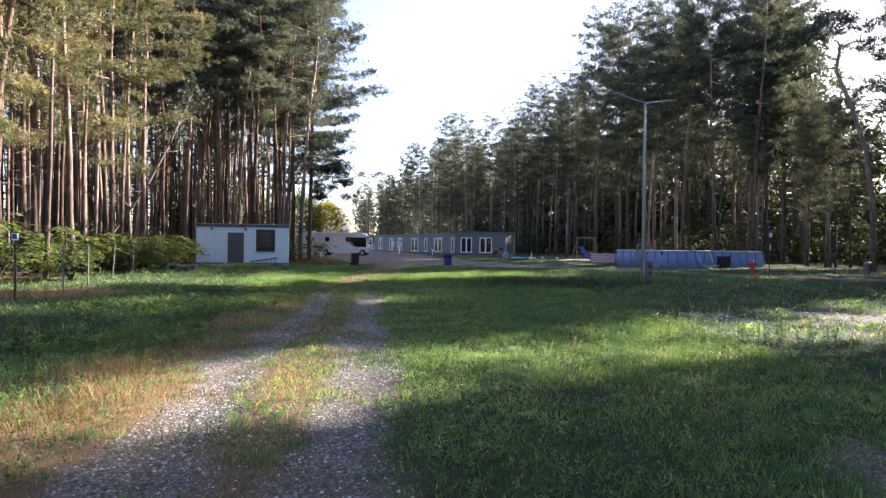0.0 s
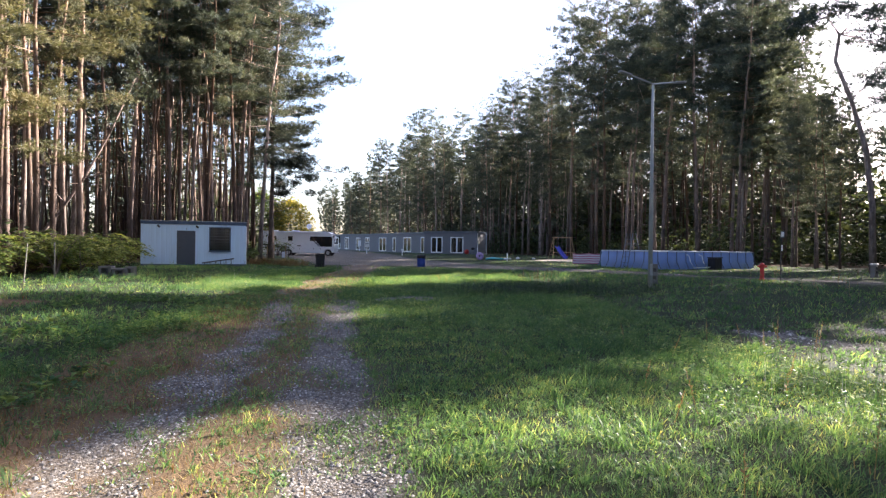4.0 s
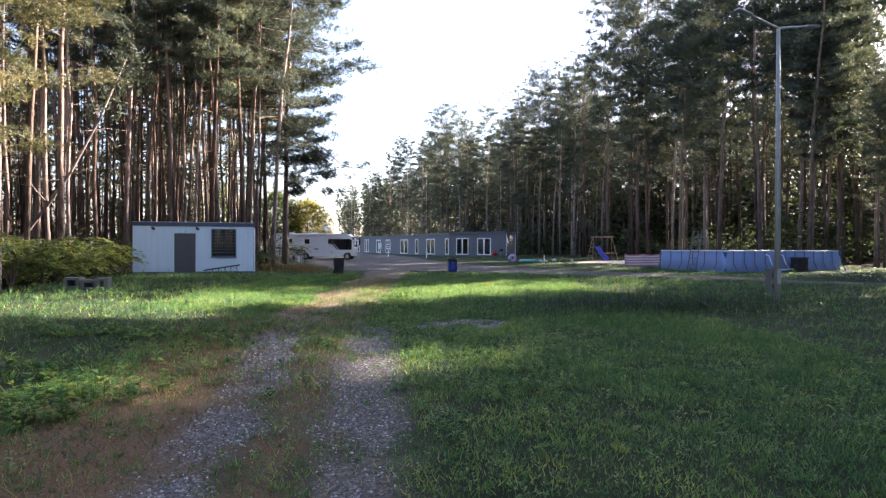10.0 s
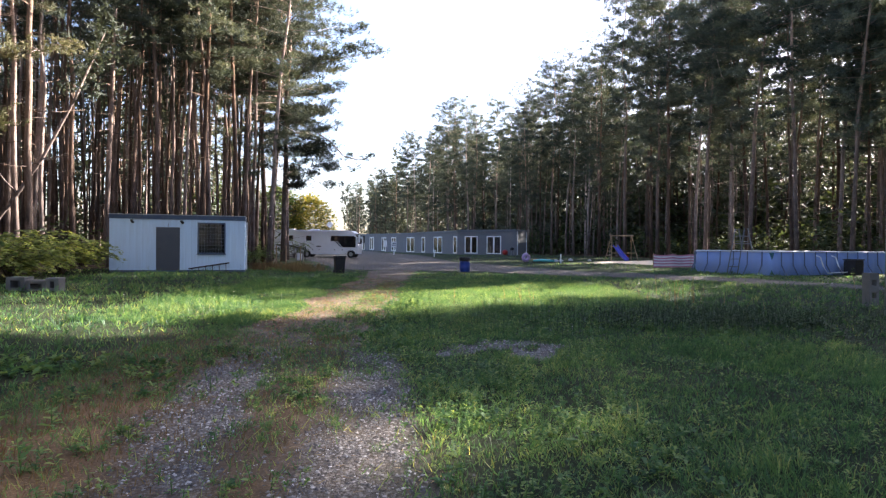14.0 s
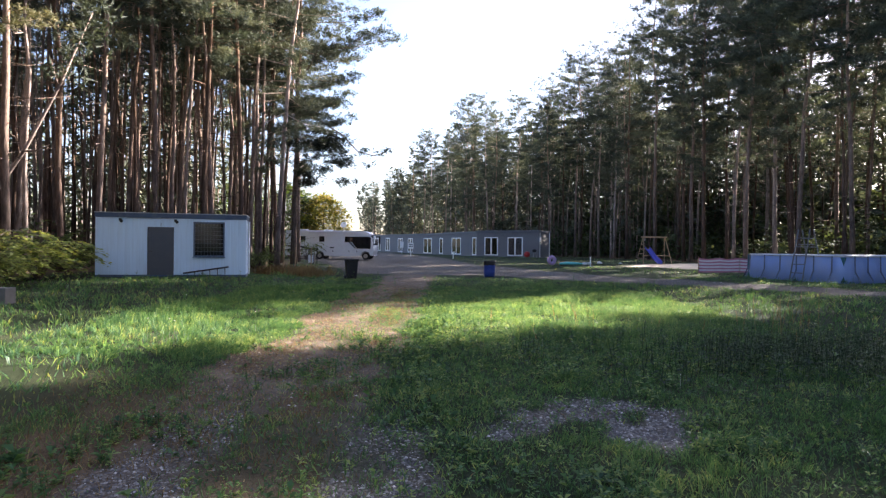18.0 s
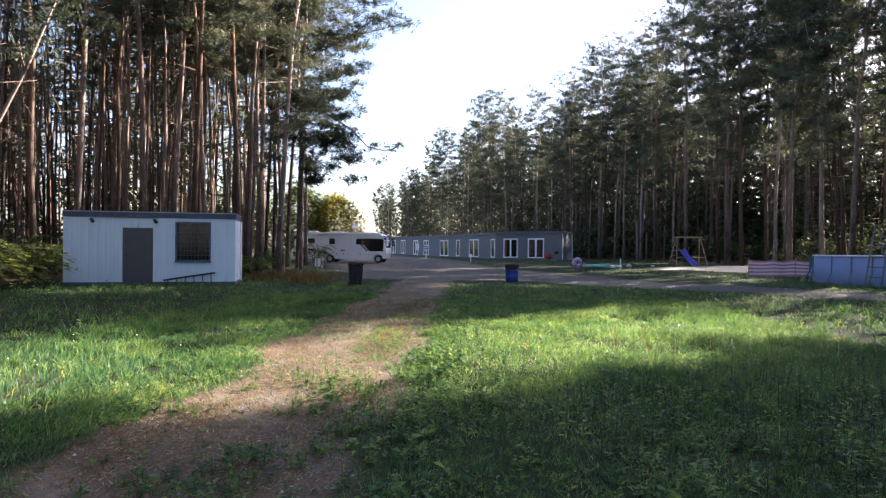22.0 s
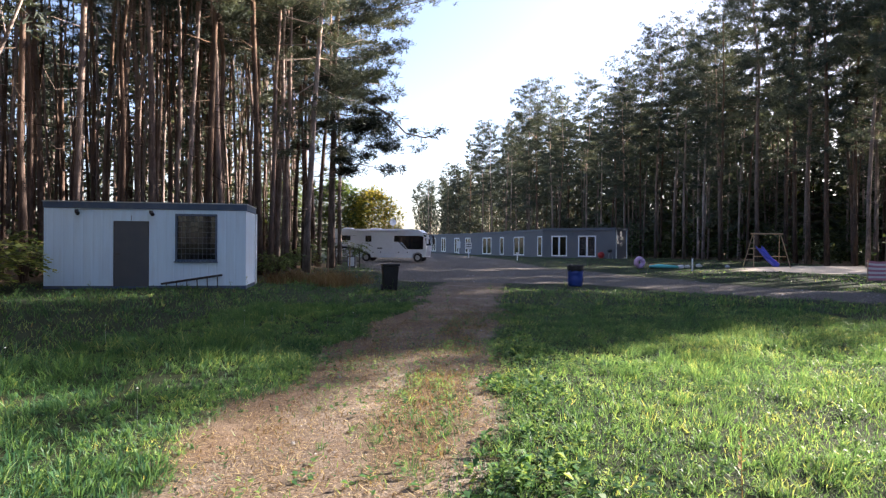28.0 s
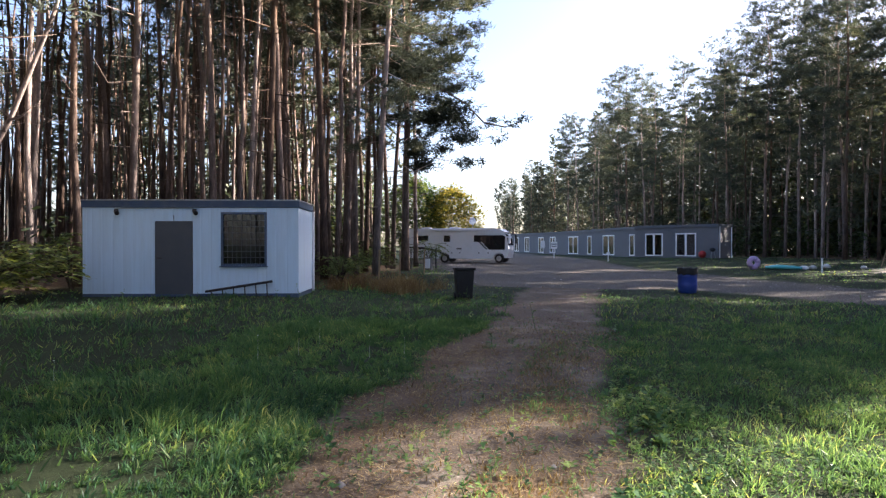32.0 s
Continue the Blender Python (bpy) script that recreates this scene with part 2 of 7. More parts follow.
M_CLOVER = leafy("meadow_weed_leaves", (0.017, 0.052, 0.025), (0.062, 0.15, 0.055), (0.2, 0.29, 0.1), 0.48, 0.45, spec=0.2, through_tint=(1.9, 1.45, 0.7))
# weed leaves darkened: the stand's own shade is put into the colour
M_WEED = leafy("self_shaded_weed_leaves", (0.012, 0.03, 0.017), (0.03, 0.064, 0.03), (0.085, 0.13, 0.055), 0.35, 0.45, spec=0.2)
M_LEAF_GOLD = leafy("golden_leaves", (0.1, 0.12, 0.03), (0.3, 0.29, 0.065), (0.55, 0.44, 0.09), 0.5, 0.5)
M_LEAF_YELLOW = leafy("yellowing_leaves", (0.075, 0.11, 0.04), (0.2, 0.25, 0.085), (0.4, 0.42, 0.15), 0.48, 0.5)
M_WHITE = worn("white_painted_sheet", (0.6, 0.74, 0.86), (0.36, 0.39, 0.4), 0.3, 0.5, scale=1.2, stretch=(6.0, 6.0, 0.5))
M_SLATE = worn("slate_blue_trim", (0.055, 0.085, 0.14), (0.2, 0.2, 0.19), 0.4, 0.5)
M_DOOR = worn("dark_grey_door", (0.075, 0.08, 0.09), (0.13, 0.12, 0.11), 0.35, 0.45, scale=2.0)
M_BLACK = worn("black_plastic", (0.017, 0.017, 0.019), (0.07, 0.065, 0.06), 0.4, 0.5)
M_IRON = worn("dark_iron", (0.04, 0.04, 0.042), (0.13, 0.07, 0.04), 0.5, 0.6, 0.3)
M_GALV = worn("galvanised_steel", (0.38, 0.4, 0.41), (0.2, 0.19, 0.17), 0.5, 0.45, 0.7)
M_LAMPGREY = worn("lamp_post_paint", (0.3, 0.31, 0.29), (0.18, 0.18, 0.16), 0.4, 0.55)
M_POOLLEG = worn("blue_grey_pool_leg", (0.1, 0.125, 0.19), (0.14, 0.15, 0.18), 0.3, 0.45)
M_CONCRETE = worn("weathered_concrete", (0.15, 0.143, 0.13), (0.07, 0.068, 0.055), 0.6, 0.9, relief=0.5)
M_GREY = worn("grey_rendered_panel", (0.155, 0.16, 0.17), (0.1, 0.105, 0.11), 0.3, 0.75, scale=0.8)
M_GREY_DARK = worn("dark_grey_roof_edge", (0.11, 0.12, 0.135), (0.17, 0.17, 0.17), 0.4, 0.6)
M_PVC = worn("white_window_plastic", (0.86, 0.87, 0.87), (0.5, 0.48, 0.44), 0.2, 0.35)
M_BLUE = worn("blue_plastic", (0.02, 0.05, 0.24), (0.07, 0.08, 0.13), 0.4, 0.4)
M_POOL = worn("grey_blue_pool_liner", (0.23, 0.33, 0.6), (0.3, 0.33, 0.37), 0.4, 0.45, scale=1.5)
M_POOLRIM = worn("grey_pool_tube", (0.5, 0.53, 0.56), (0.3, 0.3, 0.3), 0.35, 0.4)
M_RED = worn("red_hydrant_paint", (0.42, 0.03, 0.025), (0.16, 0.04, 0.03), 0.4, 0.45)
M_VAN = worn("white_coach_paint", (0.86, 0.89, 0.93), (0.55, 0.54, 0.5), 0.2, 0.25, spec=0.5)
M_TYRE = worn("tyre_rubber", (0.02, 0.02, 0.021), (0.09, 0.08, 0.07), 0.5, 0.85)
M_RIM = worn("silver_wheel_rim", (0.55, 0.56, 0.57), (0.2, 0.2, 0.2), 0.4, 0.35, 0.8)
M_GLASS = glass_mat("window_glass")
M_TINTED = glass_mat("tinted_glass", (0.06, 0.07, 0.08))
M_WOOD = worn("weathered_timber", (0.34, 0.24, 0.14), (0.14, 0.11, 0.08), 0.6, 0.85, scale=4.0, stretch=(1, 1, 0.2), relief=0.4)
M_SLIDE = worn("blue_slide_plastic", (0.08, 0.09, 0.42), (0.2, 0.2, 0.35), 0.3, 0.35)
# room surfaces coloured dark so that the interiors look unlit
M_INDOOR = worn("dim_interior_wall", (0.12, 0.115, 0.11), (0.07, 0.065, 0.06), 0.4, 0.9)
M_CURTAIN = worn("pale_curtain", (0.6, 0.56, 0.5), (0.4, 0.38, 0.34), 0.3, 0.9, scale=6.0, stretch=(9, 9, 0.3))


# ---- mesh helpers ----
def mesh_object(name, verts, faces, mat, parent=None, label="", smooth=False, tint=None):
    me = bpy.data.meshes.new(name)
    me.from_pydata(verts, [], faces)
    if tint is not None:
        me.attributes.new("tint", "FLOAT", "POINT").data.foreach_set("value", np.asarray(tint, dtype=np.float32))
    if smooth:
        me.polygons.foreach_set("use_smooth", [True] * len(me.polygons))
    me.materials.append(mat)
    ob = new(name, me)
    if parent:
        ob.parent = parent
    if label:
        tagged(ob, label)
    return ob


def part(name, bm, mat, parent=None, label="", smooth=False):
    me = bpy.data.meshes.new(name)
    bm.to_mesh(me)
    bm.free()
    if smooth:
        me.polygons.foreach_set("use_smooth", [True] * len(me.polygons))
    me.materials.append(mat)
    ob = new(name, me)
    if parent:
        ob.parent = parent
    if label:
        tagged(ob, label)
    return ob


def box(bm, lo, hi, bevel=0.0, m=None):
    lo, hi = Vector(lo), Vector(hi)
    got = bmesh.ops.create_cube(bm, size=1.0)["verts"]
    bmesh.ops.transform(bm, matrix=Matrix.Translation((lo + hi) / 2) @ Matrix.Diagonal((*(hi - lo), 1)), verts=got)
    if bevel:
        edges = list({e for v in got for e in v.link_edges})
        made = bmesh.ops.bevel(bm, geom=edges, offset=bevel, segments=2, affect="EDGES", profile=0.6)
        got = [v for v in {v for f in made["faces"] for v in f.verts} | set(got) if v.is_valid]
    if m is not None:
        bmesh.ops.transform(bm, matrix=m, verts=got)
    return got


def rod(bm, a, b, r0, r1=None, n=8):
    a, b = Vector(a), Vector(b)
    r1 = r0 if r1 is None else r1
    d = b - a
    got = bmesh.ops.create_cone(bm, cap_ends=True, segments=n, radius1=r0, radius2=r1, depth=d.length)["verts"]
    bmesh.ops.transform(bm, matrix=Matrix.Translation((a + b) / 2) @ d.to_track_quat("Z", "Y").to_matrix().to_4x4(), verts=got)
    return got


def boxed(name, lo, hi, mat, parent=None, bevel=0.0, label="", m=None):
    bm = bmesh.new()
    box(bm, lo, hi, bevel, m)
    return part(name, bm, mat, parent, label)


def rodded(name, a, b, r0, mat, parent=None, r1=None, n=10, label=""):
    bm = bmesh.new()
    rod(bm, a, b, r0, r1, n)
    return part(name, bm, mat, parent, label, smooth=False)


def tube(path, radii, n=6):
    """Verts and faces of a swept tube."""
    path = [Vector(p) for p in path]
    verts, faces = [], []
    for i, p in enumerate(path):
        d = (path[min(i + 1, len(path) - 1)] - path[max(i - 1, 0)]).normalized()
        side = d.orthogonal().normalized() if abs(d.z) < 0.95 else Vector((1, 0, 0))
        side = (side - d * side.dot(d)).normalized()
        up = d.cross(side)
        for k in range(n):
            a = 2 * math.pi * k / n
            verts.append(p + (side * math.cos(a) + up * math.sin(a)) * radii[i])
    for i in range(len(path) - 1):
        for k in range(n):
            faces.append((i * n + k, i * n + (k + 1) % n, (i + 1) * n + (k + 1) % n, (i + 1) * n + k))
    faces.append(tuple(range(n))[::-1])
    faces.append(tuple((len(path) - 1) * n + k for k in range(n)))
    return verts, faces


def empty(name, x, y, z, turn=0.0):
    ob = new(name)
    ob.empty_display_size = 0.2
    ob.matrix_world = pose(x, y, z, 0, 0, turn)
    return ob


def value_noise(x, y, size, seed=0):
    x, y = np.asarray(x, float) / size, np.asarray(y, float) / size
    xi, yi = np.floor(x).astype(np.int64), np.floor(y).astype(np.int64)
    fx, fy = x - xi, y - yi
    fx, fy = fx * fx * (3 - 2 * fx), fy * fy * (3 - 2 * fy)

    def rnd(i, j):
        h = (i * 374761393 + j * 668265263 + seed * 974711) & 0x7FFFFFFF
        h = ((h ^ (h >> 13)) * 1274126177) & 0x7FFFFFFF
        return ((h ^ (h >> 16)) & 0xFFFF) / 65535.0

    return (rnd(xi, yi) * (1 - fx) + rnd(xi + 1, yi) * fx) * (1 - fy) + (rnd(xi, yi + 1) * (1 - fx) + rnd(xi + 1, yi + 1) * fx) * fy


def fbm(x, y, size, seed=0):
    return (value_noise(x, y, size, seed) * 0.55 + value_noise(x, y, size / 2.1, seed + 1) * 0.3 + value_noise(x, y, size / 4.3, seed + 2) * 0.15)


def smooth01(v):
    v = np.clip(v, 0, 1)
    return v * v * (3 - 2 * v)

# ---- plan of the ground: ruts, dirt track, gravel road and yard, sand, forest floor ----
RUT_L = ((-30, -0.2), (0, -1.35), (4, -2.0), (8, -2.7), (14, -2.95), (18, -3.6), (21, -4.0), (25, -4.2))
RUT_R = ((-30, 0.6), (0, -0.3), (4, -0.68), (8, -1.0), (10, -1.35), (14, -1.85), (18, -2.1), (22, -2.4), (25, -2.7))
ROAD = ((44, 13), (32, 20), (18, 28.2), (13.6, 32.5), (11.3, 36.5), (9.2, 41.2), (6.6, 45.5), (3, 52), (-2, 62))
ROAD_W = (1.9, 1.8, 1.6, 1.4, 1.45, 1.6, 2.0, 3.6, 6.0)
YARD = ((-2.5, 49.5), (1.2, 49.8), (3.5, 48.0), (6.5, 49.0), (5.5, 55.0), (2.9, 58.7), (1.5, 64.6), (0.0, 72), (-1.6, 80), (-6, 97), (-12, 118.7), (-26, 124), (-18, 76), (-14.5, 71.7), (-8.7, 54.7), (-6.8, 50.3))
SAND = ((11, 61), (15, 57.5), (30, 62), (30, 74), (20, 73), (13, 68))
FOREST_L = ((-14.5, -40), (-14.5, 24), (-17.5, 34), (-18.5, 44.5), (-12.4, 48.5), (-11.8, 55), (-12.6, 63), (-14.5, 70), (-26, 80), (-200, 100), (-200, -40))
FOREST_R = ((24, 54), (36, 49), (40, 42), (35, 31), (28, 18), (27, -40), (200, -40), (200, 300), (-44, 300), (-26, 190), (-8, 134), (8, 104), (17, 90), (22, 72))


def along(table, y):
    return np.interp(y, [p[0] for p in table], [p[1] for p in table])


def dist_polygon(x, y, pts):
    """Signed distance, inside positive."""
    x, y = np.asarray(x, float), np.asarray(y, float)
    best, inside = np.full(x.shape, 1e9), np.zeros(x.shape, bool)
    for (ax, ay), (bx, by) in zip(pts, pts[1:] + pts[:1]):
        dx, dy = bx - ax, by - ay
        t = np.clip(((x - ax) * dx + (y - ay) * dy) / (dx * dx + dy * dy), 0, 1)
        best = np.minimum(best, np.hypot(x - ax - t * dx, y - ay - t * dy))
        if dy:
            cross = (ay > y) != (by > y)
            inside ^= cross & (x < dx * (y - ay) / dy + ax)
    return np.where(inside, best, -best)


def dist_road(x, y):
    best = np.full(np.shape(x), -1e9)
    for (ax, ay), (bx, by), wa, wb in zip(ROAD, ROAD[1:], ROAD_W, ROAD_W[1:]):
        dx, dy = bx - ax, by - ay
        t = np.clip(((x - ax) * dx + (y - ay) * dy) / (dx * dx + dy * dy), 0, 1)
        best = np.maximum(best, wa + (wb - wa) * t - np.hypot(x - ax - t * dx, y - ay - t * dy))
    return best


def cover(x, y):
    """How much of the ground is gravel, bare dirt, dry grass, sand, forest floor."""
    x, y = np.asarray(x, float), np.asarray(y, float)
    w = (fbm(x, y, 1.6, 3) - 0.5) * 1.1 + (fbm(x, y, 0.45, 9) - 0.5) * 0.5
    rl, rr = along(RUT_L, y), along(RUT_R, y)
    fade = smooth01((23.5 - y) / 5)
    holes = 0.4 + 0.6 * smooth01((fbm(x, y, 0.8, 21) - 0.34) * 4)
    ruts = np.maximum(smooth01((0.54 - np.abs(x - rl) + w * 0.6) * 2.6), smooth01((0.54 - np.abs(x - rr) + w * 0.5) * 2.8)) * fade * holes
    ruts = np.maximum(ruts, 0.16 * smooth01((1.35 - np.abs(x - (rl + rr) / 2) + w) * 1.5) * fade * smooth01((fbm(x, y, 0.5, 27) - 0.35) * 4))
    road = smooth01((np.maximum(dist_road(x, y), dist_polygon(x, y, YARD)) + w * 0.9) * 1.6)
    patch = smooth01((1.5 - np.hypot((x - 7.9) / 1.9, (y - 14.2) / 1.3) + w) * 1.5) * smooth01((fbm(x, y, 0.9, 33) - 0.36) * 6)
    patch = np.maximum(patch, smooth01((0.85 - np.hypot((x + 0.4) / 1.3, (y - 21.2) / 1.1) + w * 1.2) * 2.2) * smooth01((fbm(x, y, 0.55, 35) - 0.36) * 6))
    patch = np.maximum(patch, smooth01((0.9 - np.hypot(x - 3.6, (y - 4.2)) + w) * 2) * 0.8)
    gravel = np.maximum(np.maximum(ruts, road), patch)
    mid = (along(RUT_L, y) + along(RUT_R, y)) / 2
    track = smooth01((1.38 - np.abs(x + 3.65) + w * 0.9) * 2.4) * smooth01((y - 19.5) / 4) * smooth01((54 - y) / 4)
    track = np.maximum(track, smooth01((1.7 - np.abs(x - mid) + w) * 1.2) * smooth01((21 - y) / 4) * 0.4 * smooth01((fbm(x, y, 1.2, 44) - 0.3) * 4))
    strip = smooth01((0.5 - np.abs(x + 3.15) + w * 0.5) * 3.0) * smooth01((40 - y) / 8) * smooth01((fbm(x, y, 1.5, 47) - 0.3) * 5)
    edge = smooth01((-4.1 - x + w * 0.9) * 2.5)
    track = track * (1 - 0.6 * strip * smooth01((y - 20) / 3))
    bare = smooth01((0.85 - np.hypot((x + 7.2) / 1.9, (y - 26.0)) + w * 1.4) * 1.4) * 0.6
    dirt = np.maximum(track, bare)
    dry = smooth01((x - rl + 2.3 + w) * 0.9) * smooth01((rl - x + 0.6) * 1.5) * smooth01((24 - y) / 5)
    dry = np.maximum(dry, smooth01((0.7 - np.abs(x - mid)) * 2 + w * 1.6) * smooth01((22 - y) / 4) * 0.8)
    dry = np.maximum(dry, smooth01((1.3 - np.hypot((x + 11.3) / 1.3, (y - 17.6) / 2.4) + w) * 2))
    dry = np.maximum(dry, 0.75 * strip * smooth01((y - 20) / 3))
    dry = np.maximum(dry, 0.55 * edge * track * smooth01((y - 21) / 3) * smooth01((44 - y) / 8))
    sand = smooth01((dist_polygon(x, y, SAND) + w * 2) * 0.9)
    wood = smooth01(np.maximum(dist_polygon(x, y, FOREST_L) + w * 2, dist_polygon(x, y, FOREST_R) + w * 2) * 0.35)
    return gravel, dirt, dry, sand, wood


def height(x, y):
    x, y = np.asarray(x, float), np.asarray(y, float)
    z = 0.24 * smooth01((x - 4) / 9) * smooth01((y - 12) / 14) + 0.14 * smooth01((-7.5 - x) / 5) * smooth01((y - 14) / 16)
    z = z + (fbm(x, y, 4.0, 5) - 0.5) * 0.1 * np.exp(-((x / 60) ** 2)) + (fbm(x, y, 1.1, 8) - 0.5) * 0.05
    z = z + 0.36 * smooth01((y - 62) / 26) * smooth01((x + 10 + 0.5 * np.maximum(0, y - 86)) / 7) * smooth01((200 - y) / 60) * (1 - 0.66 * smooth01((x - 4) / 9))
    fade = smooth01((25 - y) / 6)
    for tab in (RUT_L, RUT_R):
        z = z - 0.045 * np.exp(-(((x - along(tab, y)) / 0.42) ** 2)) * fade
    return z


def gz(x, y):
    return float(height(np.array([x]), np.array([y]))[0])


def steps(*bands):
    out = []
    for lo, hi, d in bands:
        out += list(np.arange(lo, hi - 1e-6, d))
    return np.array(out + [bands[-1][1]])


gx = steps((-2400, -400, 500), (-400, -80, 40), (-80, -24, 4), (-24, -10, 0.8), (-10, -5.4, 0.25), (-5.4, 1.6, 0.11), (1.6, 10, 0.25), (10, 26, 0.8), (26, 82, 4), (82, 402, 40), (402, 2402, 500))
gy = steps((-1200, -200, 250), (-200, -20, 20), (-20, 1.4, 1.07), (1.4, 27, 0.12), (27, 52, 0.25), (52, 100, 1.0), (100, 200, 10), (200, 600, 50), (600, 3000, 400))
GX, GY = np.meshgrid(gx, gy)
gxx, gyy = GX.ravel(), GY.ravel()
gverts = np.stack([gxx, gyy, height(gxx, gyy)], 1)
nx, ny = len(gx), len(gy)
idx = np.arange(nx * ny).reshape(ny, nx)
gfaces = np.stack([idx[:-1, :-1], idx[:-1, 1:], idx[1:, 1:], idx[1:, :-1]], -1).reshape(-1, 4)
gme = bpy.data.meshes.new("ground")
gme.vertices.add(len(gverts))
gme.vertices.foreach_set("co", gverts.ravel())
gme.loops.add(gfaces.size)
gme.loops.foreach_set("vertex_index", gfaces.ravel())
gme.polygons.add(len(gfaces))
gme.polygons.foreach_set("loop_start", np.arange(0, gfaces.size, 4))
gme.update(calc_edges=True)
gme.polygons.foreach_set("use_smooth", np.ones(len(gfaces), bool))
c_gravel, c_dirt, c_dry, c_sand, c_wood = cover(gxx, gyy)
one = np.ones(len(gxx))
for nm, cols in (("cover", (c_gravel, c_dirt, c_dry, one)), ("cover_b", (c_sand, c_wood, one * 0, one))):
    gme.color_attributes.new(nm, "FLOAT_COLOR", "POINT").data.foreach_set("color", np.stack(cols, 1).ravel())
gme.materials.append(M_GROUND)
tagged(new("ground", gme), "meadow ground with gravel ruts, a dirt track and a gravel yard", "ground", kind="structure")

# ---- trees ----
def spikes(centres, out, size, width, per, rng, up=0.35):
    """Tufts of narrow pointed sprays round the given centres."""
    n = len(centres) * per
    c = np.repeat(centres, per, 0) + rng.normal(0, size * 0.25, (n, 3))
    d = rng.normal(0, 1, (n, 3)) + np.repeat(out, per, 0) * 0.9
    d[:, 2] = d[:, 2] * 0.7 + up
    d /= np.linalg.norm(d, axis=1)[:, None] + 1e-6
    s = np.cross(d, rng.normal(0, 1, (n, 3)))
    s /= np.linalg.norm(s, axis=1)[:, None] + 1e-6
    ln = size * rng.uniform(0.6, 1.25, n)[:, None]
    w = width * rng.uniform(0.7, 1.3, n)[:, None]
    v = np.stack([c - s * w, c + s * w, c + d * ln], 1).reshape(-1, 3)
    f = np.arange(n * 3).reshape(-1, 3)
    return v, f


def raw_mesh(name, verts, faces, mat, tint=None, smooth=False):
    verts, faces = np.asarray(verts, np.float32), np.asarray(faces, np.int32)
    me = bpy.data.meshes.new(name)
    k = faces.shape[1]
    me.vertices.add(len(verts))
    me.vertices.foreach_set("co", verts.ravel())
    me.loops.add(faces.size)
    me.loops.foreach_set("vertex_index", faces.ravel())
    me.polygons.add(len(faces))
    me.polygons.foreach_set("loop_start", np.arange(0, faces.size, k, dtype=np.int32))
    me.update(calc_edges=True)
    if smooth:
        me.polygons.foreach_set("use_smooth", np.ones(len(faces), bool))
    if tint is not None:
        me.attributes.new("tint", "FLOAT", "POINT").data.foreach_set("value", np.asarray(tint, np.float32))
    me.materials.append(mat)
    return me


def pine(seed, H, base, reach, limbs, tufts, size, per, dead=8, lopsided=0.0, lean=0.0, thick=0.0062, needles=None):
    """A Scots pine: bare lower trunk, ragged crown of limbs with needle sprays. Returns the thing at the origin."""
    rng = np.random.default_rng(seed)
    ob = new("pine_tree")
    zs = np.linspace(0, H, 11)
    wob = np.cumsum(rng.normal(0, 0.2, (11, 2)), 0) * np.linspace(0, 1, 11)[:, None]
    ang = rng.uniform(0, 6.28)
    wob[:, 0] += lean * zs * math.cos(ang)
    wob[:, 1] += lean * zs * math.sin(ang)
    path = [(wob[i, 0], wob[i, 1], zs[i] - (0.25 if i == 0 else 0)) for i in range(11)]
    r0 = thick * H
    radii = [r0 * (1 - 0.86 * (i / 10) ** 1.15) * (1.25 if i == 0 else 1.0) for i in range(11)]
    bv, bf = tube(path, radii, 8)
    cent, outd = [], []

    def at(z):
        return np.array([np.interp(z, zs, wob[:, 0]), np.interp(z, zs, wob[:, 1]), z])

    start = base * H
    for k in range(limbs + dead):
        is_dead = k >= limbs
        u = (k + rng.uniform(0, 1)) / limbs if not is_dead else 0
        z = start + (H - start) * u ** 0.85 * 0.97 if not is_dead else rng.uniform(base * 0.4, base + 0.12) * H
        a = k * 2.4 + rng.uniform(-0.7, 0.7)
        shape = (0.5 + 1.4 * u) if u < 0.36 else (1.0 - 0.55 * ((u - 0.36) / 0.64) ** 1.8)
        L = reach * shape * rng.uniform(0.6, 1.25) * (1 + lopsided * math.cos(a))
        if is_dead:
            L = reach * rng.uniform(0.25, 0.7)
        p0 = at(z)
        lift = rng.uniform(-0.15, 0.2) + 0.55 * u ** 2.5
        d = np.array([math.cos(a), math.sin(a), lift if not is_dead else rng.uniform(-0.3, 0.2)])
        mid = p0 + d * L * 0.5 + np.array([0, 0, -0.04 * L]) + rng.normal(0, 0.1, 3)
        end = p0 + d * L + np.array([0, 0, rng.uniform(0.0, 0.3) * L * 0.5]) + rng.normal(0, 0.15, 3)
        rr = max(0.012, r0 * 0.2 * (L / reach) * (1.1 - 0.5 * u))
        tv, tf = tube([p0, mid, end], [rr, rr * 0.7, rr * 0.25], 3)
        o = len(bv)
        bv += tv
        bf += [tuple(i + o for i in q) for q in tf]
        if is_dead:
            continue
        side = np.array([-math.sin(a), math.cos(a), 0.0])
        pads = max(2, int(L * 1.7))
        for j in range(pads):
            s = 0.35 + 0.68 * (j + rng.uniform(0, 1)) / pads
            base_p = (p0 * (1 - 2 * s) + mid * 2 * s) if s < 0.5 else (mid * (2 - 2 * s) + end * (2 * s - 1))
            cent.append(base_p + side * rng.normal(0, 0.16) * L * (1.3 - s) + np.array([0, 0, rng.normal(0.05, 0.08)]))
            outd.append(np.array([d[0], d[1], 0.15]))
    mesh_object("trunk", bv, bf, M_BARK, ob, smooth=True)
    cent, outd = np.array(cent), np.array(outd)
    m = max(1, tufts // len(cent))
    pad_r = np.repeat(rng.uniform(0.65, 1.35, len(cent)), m)[:, None]
